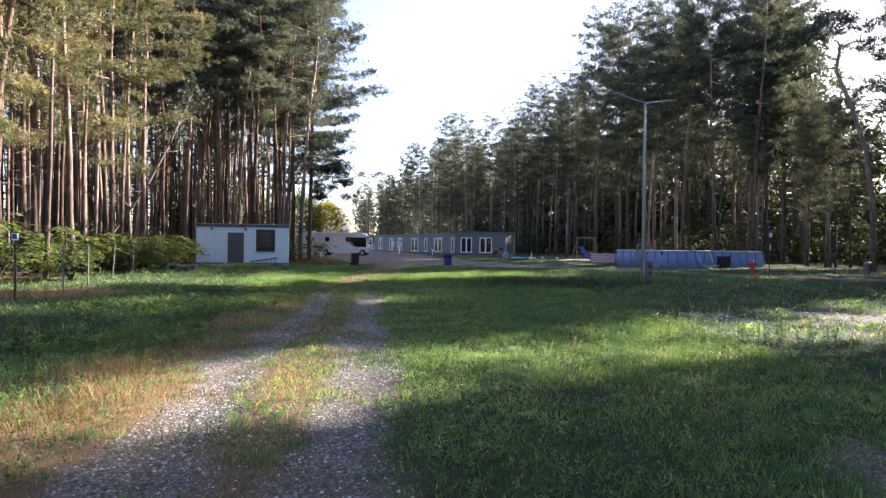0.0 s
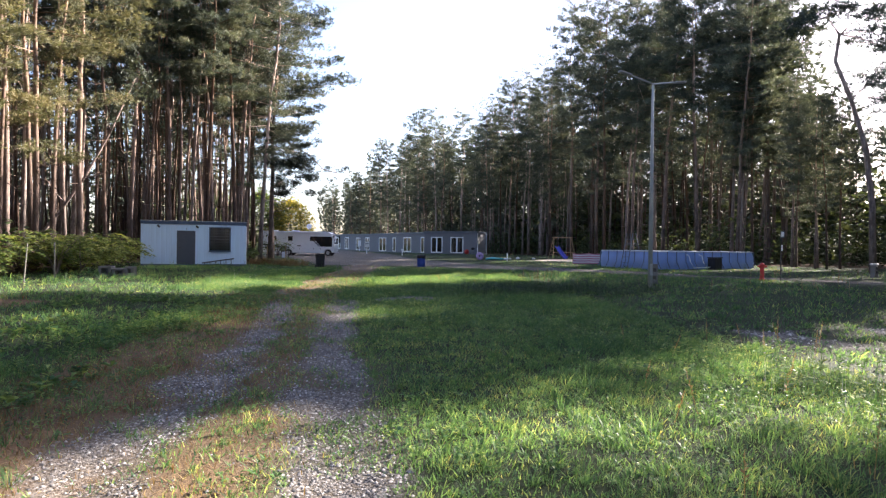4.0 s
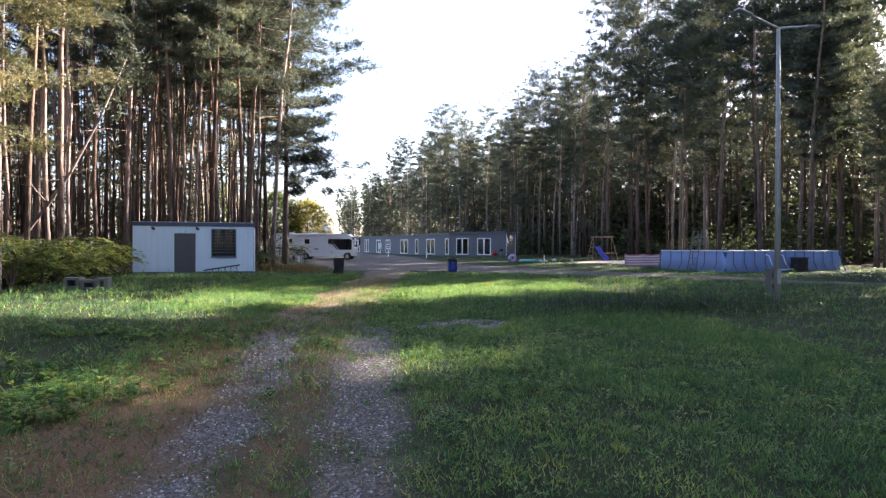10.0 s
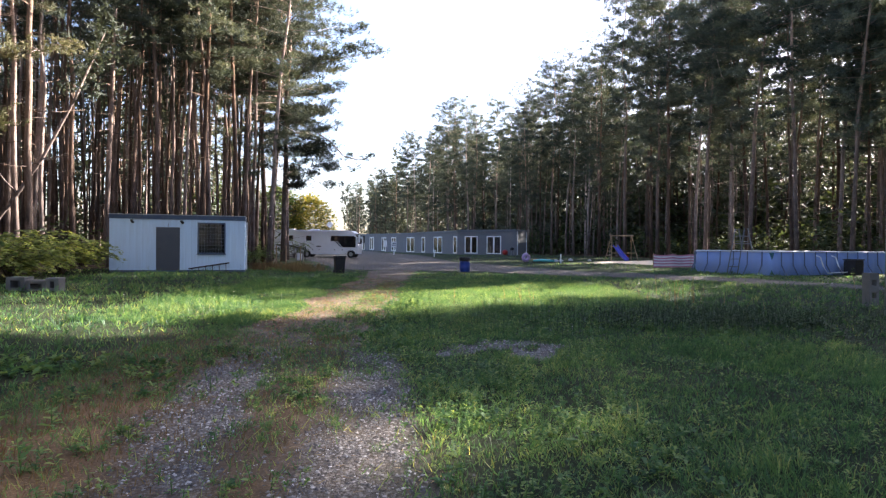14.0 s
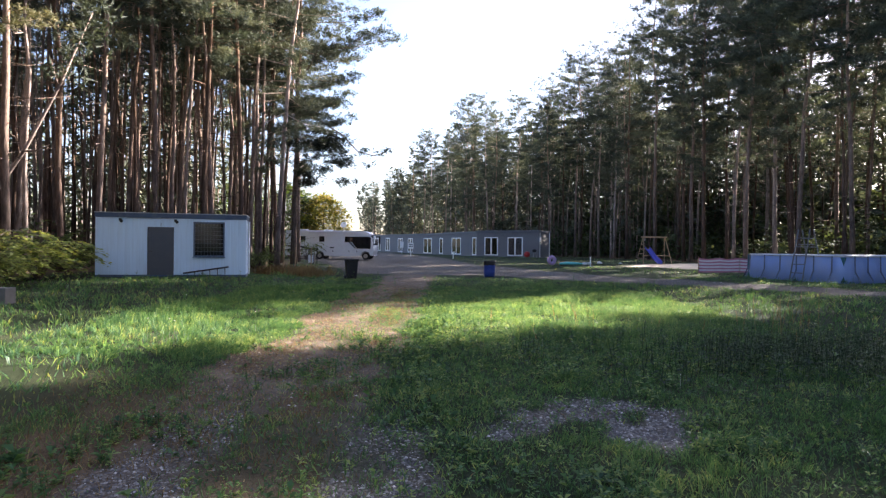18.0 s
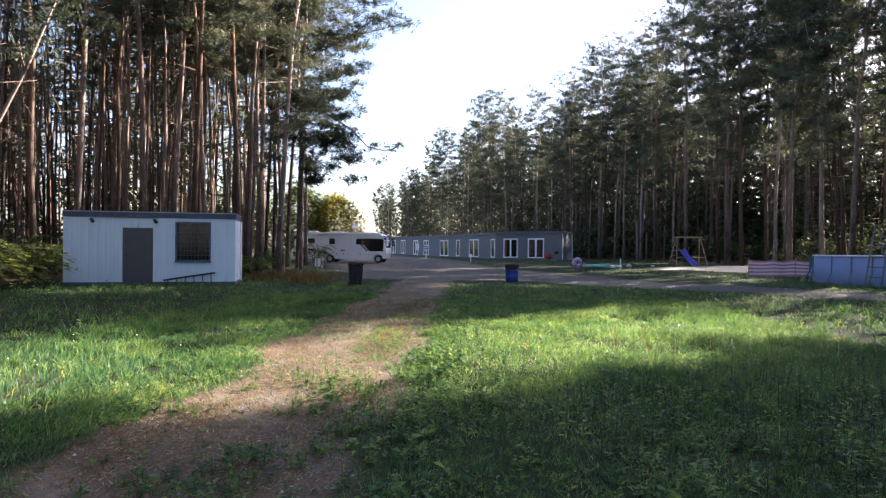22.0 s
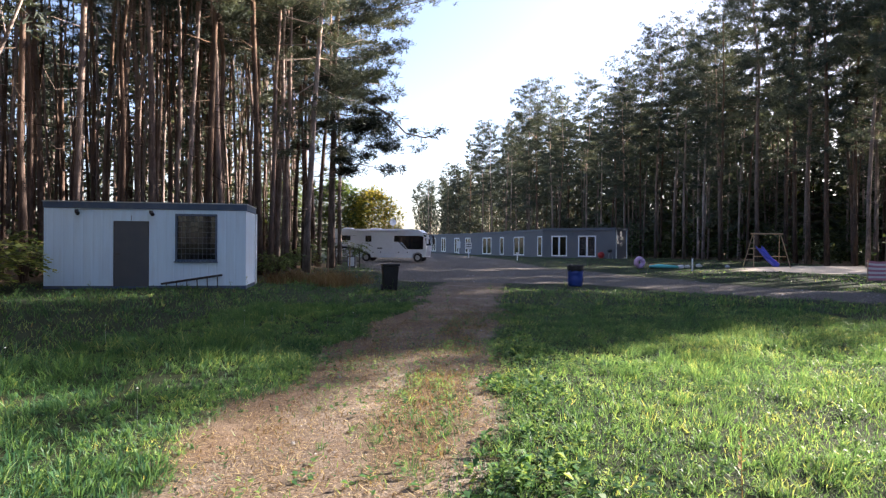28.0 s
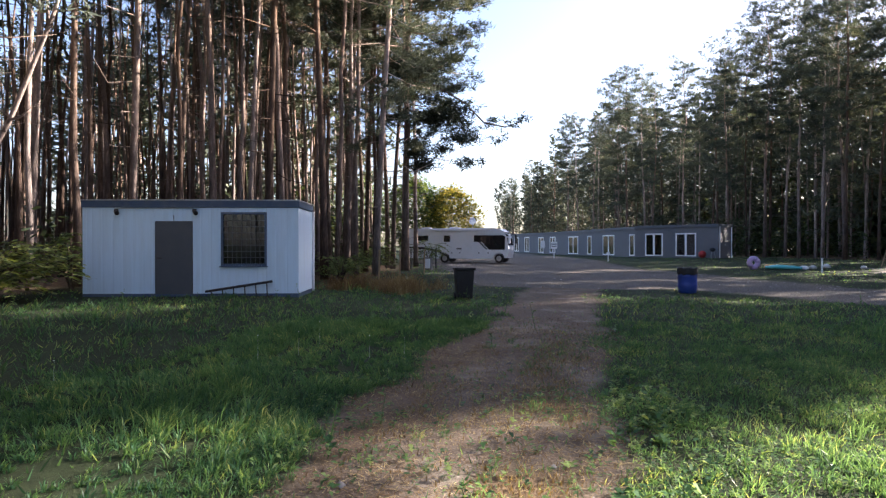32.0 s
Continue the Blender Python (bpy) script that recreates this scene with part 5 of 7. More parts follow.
for k, ((ax, ay), (bx, by)) in enumerate(zip(LINE, LINE[1:])):
    L = math.hypot(bx - ax, by - ay)
    turn = math.degrees(math.atan2(ay - by, ax - bx))
    hgt = 3.25 - 0.06 * k
    mod = empty("cabin_module", bx, by, gz((ax + bx) / 2, (ay + by) / 2 - 1) + 0.02, turn)
    tagged(mod, "grey flat-roofed holiday module with white-framed glazed doors", "building", "row of grey modules")
    # the wall faces -y; x runs from the far end to the near end
    wins = ([(4.4, 2.1, 2), (1.1, 1.95, 2)] if k == 0 else [(L - 1.3, 1.1, 1), (L * 0.3 - 0.3, 2.9, 2)] if k < 3 else [(L * 0.62, 1.9, 2), (L * 0.18, 1.9, 2)])
    cuts = sorted((x, x + w) for x, w, n in wins)
    bm = bmesh.new()
    z1 = 2.42
    box(bm, (0, 0, z1), (L, 0.2, hgt - 0.3))
    box(bm, (0, 0, -0.2), (L, 0.2, 0.12))
    prev = 0.0
    for a, b in cuts + [(L, L)]:
        if a - prev > 0.02:
            box(bm, (prev, 0, 0.12), (a, 0.2, z1))
        prev = b
    part("front_wall", bm, M_GREY, mod)
    for nm, lo, hi in (("end_wall", (L - 0.2, 0.202, -0.2), (L, 3.0, hgt - 0.3)), ("end_wall", (0, 0.202, -0.2), (0.2, 3.0, hgt - 0.3)), ("back_wall", (0.202, 2.8, -0.2), (L - 0.202, 3.0, hgt - 0.3))):
        boxed(nm, lo, hi, M_GREY, mod)
    boxed("roof", (-0.08, -0.1, hgt - 0.3), (L + 0.08, 3.1, hgt), M_GREY_DARK, mod, 0.02, "dark grey flat roof with raised edge")
    boxed("inner_floor", (0.2, 0.2, 0.05), (L - 0.2, 2.8, 0.1), M_INDOOR, mod)
    boxed("inner_wall", (0.2, 2.4, 0.1), (L - 0.2, 2.5, hgt - 0.32), M_INDOOR, mod)
    for x, w, n in wins:
        win = window_unit(mod, x, w, 0.12, z1, n)
        if (k + int(x)) % 2:
            bm = bmesh.new()
            m = 24
            xs = [x + 0.12 + (w * 0.42) * i / m for i in range(m + 1)]
            lo = [bm.verts.new((q, 0.25 + 0.04 * math.sin(i * 1.7), 0.15)) for i, q in enumerate(xs)]
            hi = [bm.verts.new((q, 0.25 + 0.04 * math.sin(i * 1.7), z1 - 0.05)) for i, q in enumerate(xs)]
            for i in range(m):
                bm.faces.new((lo[i], lo[i + 1], hi[i + 1], hi[i]))
            part("curtain", bm, M_CURTAIN, mod, smooth=True)
    if k == 0:
        for y in (0.15, 2.85):
            rodded("downpipe", (L + 0.06, y, 0.0), (L + 0.06, y, hgt - 0.25), 0.05, M_PVC, mod, n=10)
        bm = bmesh.new()
        box(bm, (3.65, -0.12, 2.62), (3.85, 0.0, 2.74), 0.01)
        part("wall_lamp", bm, M_GREY_DARK, mod)

# ---- motorhome ----
van = empty("motorhome", -13.75, 78.6, gz(-14.3, 78.6), -4)
tagged(van, "large white motorhome parked on the gravel yard, satellite dish raised", "motorhome")
VL, VW, VH = 9.0, 2.35, 2.85
prof = [(-4.5, 0.45), (-4.5, 2.75), (-4.42, 2.9), (3.2, 2.9), (3.75, 2.82), (4.1, 2.6), (4.35, 2.1), (4.48, 1.4), (4.5, 0.9), (4.42, 0.5)]


def arch(x, r=0.46, n=8):
    return [(x + r * math.cos(radians(a)), 0.42 + r * math.sin(radians(a)) * 0.95) for a in np.linspace(0, 180, n)]


outline = prof + [(4.42, 0.42)] + arch(3.7) + [(3.2, 0.36), (-0.5, 0.36)] + arch(-1.0) + [(-1.5, 0.36), (-4.4, 0.38)]
bm = bmesh.new()
near_ = [bm.verts.new((x, -VW / 2, z)) for x, z in outline]
far_ = [bm.verts.new((x, VW / 2, z)) for x, z in outline]
bm.faces.new(near_)
bm.faces.new(far_[::-1])
for i in range(len(outline)):
    j = (i + 1) % len(outline)
    bm.faces.new((near_[j], near_[i], far_[i], far_[j]))
bmesh.ops.recalc_face_normals(bm, faces=bm.faces)
body = part("body", bm, M_VAN, van)


def side_panel(name, pts, mat, label="", off=0.012, parent=None):
    for s in (-1,):
        bm = bmesh.new()
        a = [bm.verts.new((x, s * (VW / 2 + off), z)) for x, z in pts]
        b = [bm.verts.new((x, s * (VW / 2 - 0.02), z)) for x, z in pts]
        bm.faces.new(a)
        for i in range(len(pts)):
            j = (i + 1) % len(pts)
            bm.faces.new((a[j], a[i], b[i], b[j]))
        bmesh.ops.recalc_face_normals(bm, faces=bm.faces)
        return part(name, bm, mat, parent or van, label)


def rect(x0, x1, z0, z1):
    return [(x0, z0), (x1, z0), (x1, z1), (x0, z1)]


M_VANGLASS, _, gb = material("dark_van_glass", 0.06, 0.0, 0.6)
gb.inputs["Base Color"].default_value = (0.012, 0.014, 0.017, 1)
side_panel("window", rect(-3.45, -2.45, 1.85, 2.3), M_VANGLASS, "dark side window")
side_panel("window", rect(-1.05, -0.5, 1.75, 2.3), M_VANGLASS, "dark side window")
side_panel("window", rect(1.02, 1.28, 1.72, 2.02), M_VANGLASS)
side_panel("window", [(1.55, 1.75), (2.25, 1.75), (2.85, 1.1), (4.2, 1.1), (4.24, 2.2), (4.0, 2.3), (1.6, 2.3)], M_VANGLASS, "large dark cab side window")
side_panel("door_line", rect(0.92, 1.5, 0.5, 2.3), M_VAN, "habitation door", 0.018)
side_panel("stripe", [(-4.3, 1.22), (-2.9, 1.14), (-1.6, 0.86), (-0.75, 0.62), (-1.6, 1.06), (-2.9, 1.32), (-4.3, 1.37)], M_BLACK, "dark swoosh stripe")
side_panel("emblem", rect(0.05, 0.5, 1.12, 1.24), M_GREY_DARK)
side_panel("stripe", [(1.95, 1.75), (2.15, 1.75), (2.75, 1.12), (2.6, 1.12)], M_GREY_DARK)
for x in (-2.15, -0.4, 0.3, 1.95, 2.75):
    side_panel("flap", rect(x, x + 0.1, 0.78, 0.88), M_GREY_DARK)
boxed("awning", (-2.2, -VW / 2 - 0.14, 2.68), (3.0, -VW / 2 + 0.0, 2.84), M_VAN, van, 0.02, "white rolled awning case")
boxed("skylight", (-3.4, -0.4, 2.89), (-2.6, 0.4, 3.02), M_VAN, van, 0.03)
boxed("skylight", (-0.8, -0.4, 2.89), (0.0, 0.4, 3.0), M_VAN, van, 0.03)
bm = bmesh.new()
lathe(bm, ((0.0, 0.04), (0.02, 0.16), (0.06, 0.3), (0.08, 0.3), (0.05, 0.16), (0.03, 0.04)), 20)
bmesh.ops.transform(bm, matrix=pose(1.2, -0.2, 3.5, 78, 0, 12), verts=bm.verts[:])
dish = part("satellite_dish", bm, M_VAN, van, "round white satellite dish", smooth=True)
rodded("mast", (1.2, -0.1, 2.88), (1.2, -0.1, 3.5), 0.03, M_GALV, dish)
for x in (-1.0, 3.7):
    for s in (-1, 1):
        bm = bmesh.new()
        rod(bm, (x, s * (VW / 2 - 0.28), 0.37), (x, s * (VW / 2 - 0.03), 0.37), 0.37, n=24)
        tyre = part("wheel", bm, M_TYRE, van)
        bm = bmesh.new()
        rod(bm, (x, s * (VW / 2 - 0.05), 0.37), (x, s * (VW / 2 - 0.01), 0.37), 0.23, 0.2, n=20)
        part("rim", bm, M_RIM, tyre)
for s in (-1, 1):
    bm = bmesh.new()
    rod(bm, (4.2, s * 1.2, 2.45), (4.62, s * 1.4, 2.35), 0.03)
    box(bm, (4.55, s * 1.4 - 0.12, 1.6), (4.72, s * 1.4 + 0.12, 2.4), 0.05)
    part("mirror", bm, M_BLACK if s > 0 else M_VAN, van)
bm = bmesh.new()
pts = [(4.12, 2.55), (4.36, 2.05), (4.46, 1.45)]
for (x0, z0), (x1, z1) in zip(pts, pts[1:]):
    bm.faces.new([bm.verts.new((x0 + 0.012, -1.05, z0)), bm.verts.new((x0 + 0.012, 1.05, z0)), bm.verts.new((x1 + 0.012, 1.05, z1)), bm.verts.new((x1 + 0.012, -1.05, z1))])
part("windscreen", bm, M_VANGLASS, van)

# ---- things round the meadow ----
FENCE = ((-10.7, 15.4, 1.55, M_IRON, 0.03, 0), (-11.1, 18.0, 1.35, M_CONCRETE, 0.024, 0), (-11.7, 20.3, 1.35, M_CONCRETE, 0.024, 0), (-12.9, 24.0, 1.3, M_CONCRETE, 0.024, 5), (-13.6, 27.0, 1.35, M_CONCRETE, 0.024, 0), (-14.2, 30.0, 1.3, M_CONCRETE, 0.024, -2))
for k, (x, y, h, mat, r, tilt) in enumerate(FENCE):
    post = empty("fence_post", x, y, gz(x, y))
    tagged(post, "dark steel post with a small blue and white marker" if k == 0 else "weathered grey steel fence post standing in dry grass", "fence post", "old fence posts")
    bm = bmesh.new()
    rod(bm, (0, 0, -0.1), (math.sin(radians(tilt)) * h, 0, h), r, n=8)
    part("shaft", bm, mat, post)
    if k == 0:
        boxed("marker", (-0.07, -0.05, h - 0.02), (0.07, 0.03, h + 0.16), M_PVC, post, 0.008, "white marker plate")
        boxed("marker_face", (-0.05, -0.056, h + 0.02), (0.07, -0.051, h + 0.15), M_BLUE, post)
    else:
        bm = bmesh.new()
        rod(bm, (math.sin(radians(tilt)) * h, 0, h), (math.sin(radians(tilt)) * h, 0, h + 0.03), r * 1.15, r * 0.7, 8)
        part("cap", bm, M_CONCRETE, post)
# concrete blocks lying in the grass
for k, (dx, w, h, t) in enumerate(((0.0, 0.5, 0.42, 3), (0.54, 0.55, 0.34, -2), (1.02, 0.34, 0.4, 8))):
    x, y = -13.2 + dx, 29.6 + 0.06 * dx
    blk = empty("concrete_block", x + w / 2, y, gz(x, y) - 0.03, t)
    tagged(blk, "weathered grey concrete block lying in the grass", "concrete block", "concrete blocks")
    bm = bmesh.new()
    box(bm, (-w / 2, -0.22, 0.0), (w / 2, 0.22, h * 0.3), 0.02)
    box(bm, (-w / 2, -0.22, h * 0.3 - 0.02), (-w / 2 + 0.12, 0.22, h), 0.02)
    box(bm, (w / 2 - 0.12, -0.22, h * 0.3 - 0.02), (w / 2, 0.22, h), 0.02)
    box(bm, (-w / 2 + 0.1, -0.21, h - 0.1), (w / 2 - 0.1, 0.21, h - 0.005), 0.015)
    part("block", bm, M_CONCRETE, blk)
    # solid dark backing gives the block's opening its shade by colour
    boxed("hollow", (-w / 2 + 0.1, 0.12, h * 0.25), (w / 2 - 0.1, 0.2, h - 0.08), M_DOOR, blk)

# short concrete socket post beside the lamp
sp = empty("socket_post", 8.95, 26.8, gz(8.86, 26.8), 12)
tagged(sp, "short concrete post with square holes behind the street lamp", "post")
bm = bmesh.new()
for x0, x1, z0, z1 in ((-0.14, -0.07, 0, 0.8), (0.07, 0.14, 0, 0.8), (-0.08, 0.08, 0, 0.2), (-0.08, 0.08, 0.34, 0.5), (-0.08, 0.08, 0.64, 0.8)):
    box(bm, (x0, -0.1, z0), (x1, 0.1, z1))
part("body", bm, M_CONCRETE, sp)

# camping supply pillar
for x, y, s in ((22.9, 33.2, 1.0),):
    pil = empty("supply_pillar", x, y, gz(x, y), 30)
    tagged(pil, "grey camping supply pillar standing in the grass", "supply pillar")
    boxed("housing", (-0.15, -0.12, -0.05), (0.15, 0.12, 0.62), M_CONCRETE, pil, 0.02)
    boxed("cap", (-0.18, -0.15, 0.62), (0.18, 0.15, 0.7), M_GALV, pil, 0.03)
    for z in (0.2, 0.4):
        boxed("socket", (-0.07, -0.15, z), (0.07, -0.12, z + 0.13), M_BLACK, pil, 0.01)

# red hydrant
hyd = empty("hydrant", 14.6, 29.0, gz(14.6, 29.0))
tagged(hyd, "red pillar hydrant on the grass beside the gravel road", "hydrant")
bm = bmesh.new()
lathe(bm, ((0.0, 0.13), (0.05, 0.13), (0.06, 0.085), (0.5, 0.08), (0.52, 0.11), (0.66, 0.11), (0.7, 0.07), (0.74, 0.03)), 16)
part("barrel", bm, M_RED, hyd, smooth=False)
for a in (0, 90, 180):
    d = Vector((math.cos(radians(a)), math.sin(radians(a)), 0))
    rodded("outlet", d * 0.08 + Vector((0, 0, 0.58)), d * 0.19 + Vector((0, 0, 0.58)), 0.045, M_RED, hyd)
rodded("spindle", (0, 0, 0.73), (0, 0, 0.8), 0.02, M_IRON, hyd)

# info sign beyond the pool
sg = empty("sign", 15.15, 28.55, gz(15.15, 28.55), 28)
tagged(sg, "small framed notice board on a dark post near the hydrant", "sign")
rodded("post", (0, 0, -0.1), (0, 0, 2.05), 0.028, M_IRON, sg)
boxed("board", (-0.14, -0.05, 1.8), (0.14, -0.03, 2.08), M_GREY_DARK, sg, 0.01)
boxed("notice", (-0.1, -0.058, 1.85), (0.1, -0.051, 2.03), M_PVC, sg)
boxed("plate", (-0.04, -0.04, 1.25), (0.04, -0.03, 1.5), M_PVC, sg)

# pool ladder, pump box and hoses
lad = empty("pool_ladder", 0, 0, 0)
lad.matrix_world = pool.matrix_world @ pose(0, 1.7, 0)
tagged(lad, "grey A-frame ladder straddling the pool wall", "ladder")
for s in (-1, 1):
    for y in (-0.27, 0.27):
        rodded("side_rail", (s * 0.62 - 0.05, y * 1.15, 0.0 if s < 0 else 0.4), (s * 0.12 - 0.05, y, 2.3), 0.03, M_GREY_DARK, lad)
    for i in range(1, 6):
        u = i / 6
        if s > 0 and u < 0.3:
            continue
        rodded("rung", (s * (0.62 - 0.5 * u) - 0.05, -0.29, 2.3 * u), (s * (0.62 - 0.5 * u) - 0.05, 0.29, 2.3 * u), 0.02, M_GREY_DARK, lad, n=6)
boxed("platform", (-0.19, -0.27, 1.62), (0.1, 0.27, 1.66), M_GREY_DARK, lad, 0.01)
pump = empty("pump_box", 0, 0, 0)
pump.matrix_world = pool.matrix_world @ pose(4.75, -0.85, 0.02)
tagged(pump, "dark plastic pump box with hoses beside the pool", "pump box")
bm = bmesh.new()
box(bm, (-0.33, -0.3, 0.0), (0.33, 0.3, 0.74), 0.05)
part("housing", bm, M_BLACK, pump)
boxed("lid", (-0.36, -0.33, 0.735), (0.36, 0.33, 0.8), M_BLACK, pump, 0.02)
for x in (-1.9, -0.75):
    v, f = tube([(x, 0.62, 0.95), (x - 0.02, 0.4, 0.88), (x + 0.05, 0.3, 0.45), (x + 0.25, 0.2, 0.1), (-0.3, 0.1, 0.15)], [0.03] * 5, 8)
    mesh_object("hose", v, f, M_PVC, pump, "pale pool hose", smooth=True)

# striped windbreak
wbk = empty("windbreak", 11.9, 49.5, gz(13, 49.8), 18)
tagged(wbk, "pink and white striped fabric windbreak on poles", "windbreak")
M_PINK = worn("pink_stripe_cloth", (0.5, 0.2, 0.26), (0.3, 0.16, 0.2), 0.3, 0.9)
M_CLOTH = worn("white_stripe_cloth", (0.7, 0.64, 0.62), (0.45, 0.42, 0.42), 0.3, 0.9)
WB = 5.6
for r in range(9):
    z0, z1 = 0.05 + r * 0.09, 0.05 + (r + 1) * 0.09
    bm = bmesh.new()
    n = 48
    for off in (0.0, 0.012):
        lo = [bm.verts.new((WB * i / n, off + 0.09 * math.sin(i * math.pi / 8) + 0.02 * r / 7, z0 - 0.05 * abs(math.sin(i * math.pi / 12)) * r / 7)) for i in range(n + 1)]
        hi = [bm.verts.new((WB * i / n, off + 0.09 * math.sin(i * math.pi / 8) + 0.02 * (r + 1) / 7, z1 - 0.05 * abs(math.sin(i * math.pi / 12)) * (r + 1) / 7)) for i in range(n + 1)]
        for i in range(n):
            bm.faces.new((lo[i], lo[i + 1], hi[i + 1], hi[i]))
    part("stripe", bm, M_PINK if r % 2 == 0 else M_CLOTH, wbk, smooth=True)
for i in range(5):
    rodded("pole", (WB * i / 4, -0.02, -0.1), (WB * i / 4, -0.02, 0.93), 0.018, M_WOOD, wbk, n=8)

# swing frame with slide
sw = empty("swing_set", 15.15, 69.4, gz(15.15, 69.4), 8)
tagged(sw, "wooden swing frame with climbing ladder and blue slide", "swing set")
for x, d in ((-0.1, -0.35), (2.6, 0.35)):
    for s in (-1, 1):
        rodded("leg", (x + d, s * 0.85, -0.05), (x - d * 0.3, s * 0.08, 2.35), 0.042, M_WOOD, sw, n=8)
rodded("crossbeam", (-0.25, 0, 2.36), (2.75, 0, 2.36), 0.06, M_WOOD, sw, n=8)
for z in (0.5, 0.9, 1.3, 1.7):
    rodded("rung", (-0.05 - 0.3 * (1 - z / 2.3), -0.8 * (1 - z / 2.4), z), (-0.05 - 0.3 * (1 - z / 2.3), 0.8 * (1 - z / 2.4), z), 0.03, M_WOOD, sw, n=6)
rodded("brace", (-0.3, -0.55, 0.75), (2.7, -0.5, 0.75), 0.035, M_WOOD, sw, n=6)
for x in (1.75, 2.15):
    rodded("rope", (x, 0, 2.34), (x, 0, 0.5), 0.012, M_BLACK, sw, n=5)
boxed("swing_seat", (1.7, -0.1, 0.46), (2.2, 0.1, 0.5), M_RED, sw, 0.01)
n = 12
bm = bmesh.new()
rows_ = []
for i in range(n + 1):
    u = i / n
    yy = -0.35 - 1.7 * u
    zz = 1.25 * (1 - u) ** 1.15 + 0.1 + 0.03 * math.sin(u * 9)
    xx = 0.3 + 0.55 * u
    rows_.append([bm.verts.new((xx + a, yy, zz + b)) for a, b in ((-0.26, 0.16), (-0.22, 0.0), (0.22, 0.0), (0.26, 0.16), (0.3, 0.16), (0.25, -0.04), (-0.25, -0.04), (-0.3, 0.16))])
for a, b in zip(rows_, rows_[1:]):
    for k in range(8):
        bm.faces.new((a[k], a[(k + 1) % 8], b[(k + 1) % 8], b[k]))
part("slide", bm, M_SLIDE, sw, "blue plastic slide", smooth=False)
boxed("platform", (0.05, -0.4, 1.3), (0.85, 0.4, 1.36), M_WOOD, sw, 0.01)
sw.scale = (0.78, 0.85, 1.0)

# pool toys left on the grass
M_LILAC = worn("lilac_inflatable_vinyl", (0.5, 0.34, 0.58), (0.6, 0.45, 0.5), 0.4, 0.3)
M_TEAL = worn("turquoise_inflatable_vinyl", (0.1, 0.5, 0.5), (0.3, 0.55, 0.5), 0.4, 0.3)
M_ORANGE = worn("orange_vinyl", (0.7, 0.3, 0.08), (0.6, 0.4, 0.2), 0.3, 0.35)


def ring_tube(R, r, a0=0.0, a1=360.0, n=28, m=10):
    pts = [(R * math.cos(radians(a0 + (a1 - a0) * i / n)), R * math.sin(radians(a0 + (a1 - a0) * i / n)), r) for i in range(n + 1)]
    return tube(pts, [r] * (n + 1), m)


ring = empty("inflatable_arch", 6.9, 67.6, gz(6.9, 67.6), 20)
tagged(ring, "lilac inflatable ring standing on edge on the grass", "pool toy")
v, f = ring_tube(0.27, 0.16)
mesh_object("ring", [Vector((p[0], p[2] - 0.16, p[1] + 0.42)) for p in v], f, M_LILAC, ring, smooth=True)
rodded("valve", (0.0, -0.16, 0.69), (0.0, -0.2, 0.69), 0.03, M_PVC, ring)
mat_t = empty("air_mattress", 8.4, 67.2, gz(8.4, 67.2), -8)
tagged(mat_t, "turquoise half-flat inflatable mattress on the grass", "pool toy")
for i in range(5):
    v, f = tube([(-0.9, -0.36 + 0.18 * i, 0.1), (-0.3, -0.36 + 0.18 * i, 0.15), (0.5, -0.36 + 0.18 * i, 0.12), (0.95, -0.36 + 0.18 * i, 0.1)], [0.08, 0.12, 0.11, 0.07], 10)
    mesh_object("air_tube", v, f, M_TEAL, mat_t, smooth=True)
boxed("headrest", (0.95, -0.4, 0.02), (1.3, 0.4, 0.22), M_PVC, mat_t, 0.08, "white headrest")
duck = empty("swim_ring", 8.1, 68.4, gz(8.1, 68.4))
tagged(duck, "orange swim ring lying in the grass", "pool toy")
v, f = ring_tube(0.3, 0.12)
mesh_object("ring", v, f, M_ORANGE, duck, smooth=True)
boxed("valve", (0.28, -0.02, 0.22), (0.32, 0.02, 0.27), M_PVC, duck)
M_PALE = worn("pale_stone", (0.6, 0.58, 0.54), (0.35, 0.33, 0.3), 0.5, 0.9)
for x, y, r in ((9.9, 66.8, 0.2), (11.0, 68.0, 0.22), (12.3, 66.2, 0.16)):
    bm = bmesh.new()
    bmesh.ops.create_icosphere(bm, subdivisions=2, radius=r)
    for q in bm.verts:
        q.co *= 1 + 0.25 * (noise.noise(q.co * 5 + Vector((x, y, 0))))
        q.co.z = q.co.z * 0.7 + r * 0.45
    st = part("boulder", bm, M_PALE, None, smooth=True)
    st.matrix_world = pose(x, y, gz(x, y))
    tagged(st, "pale rounded stone bordering the sand", "stone", "border stones")

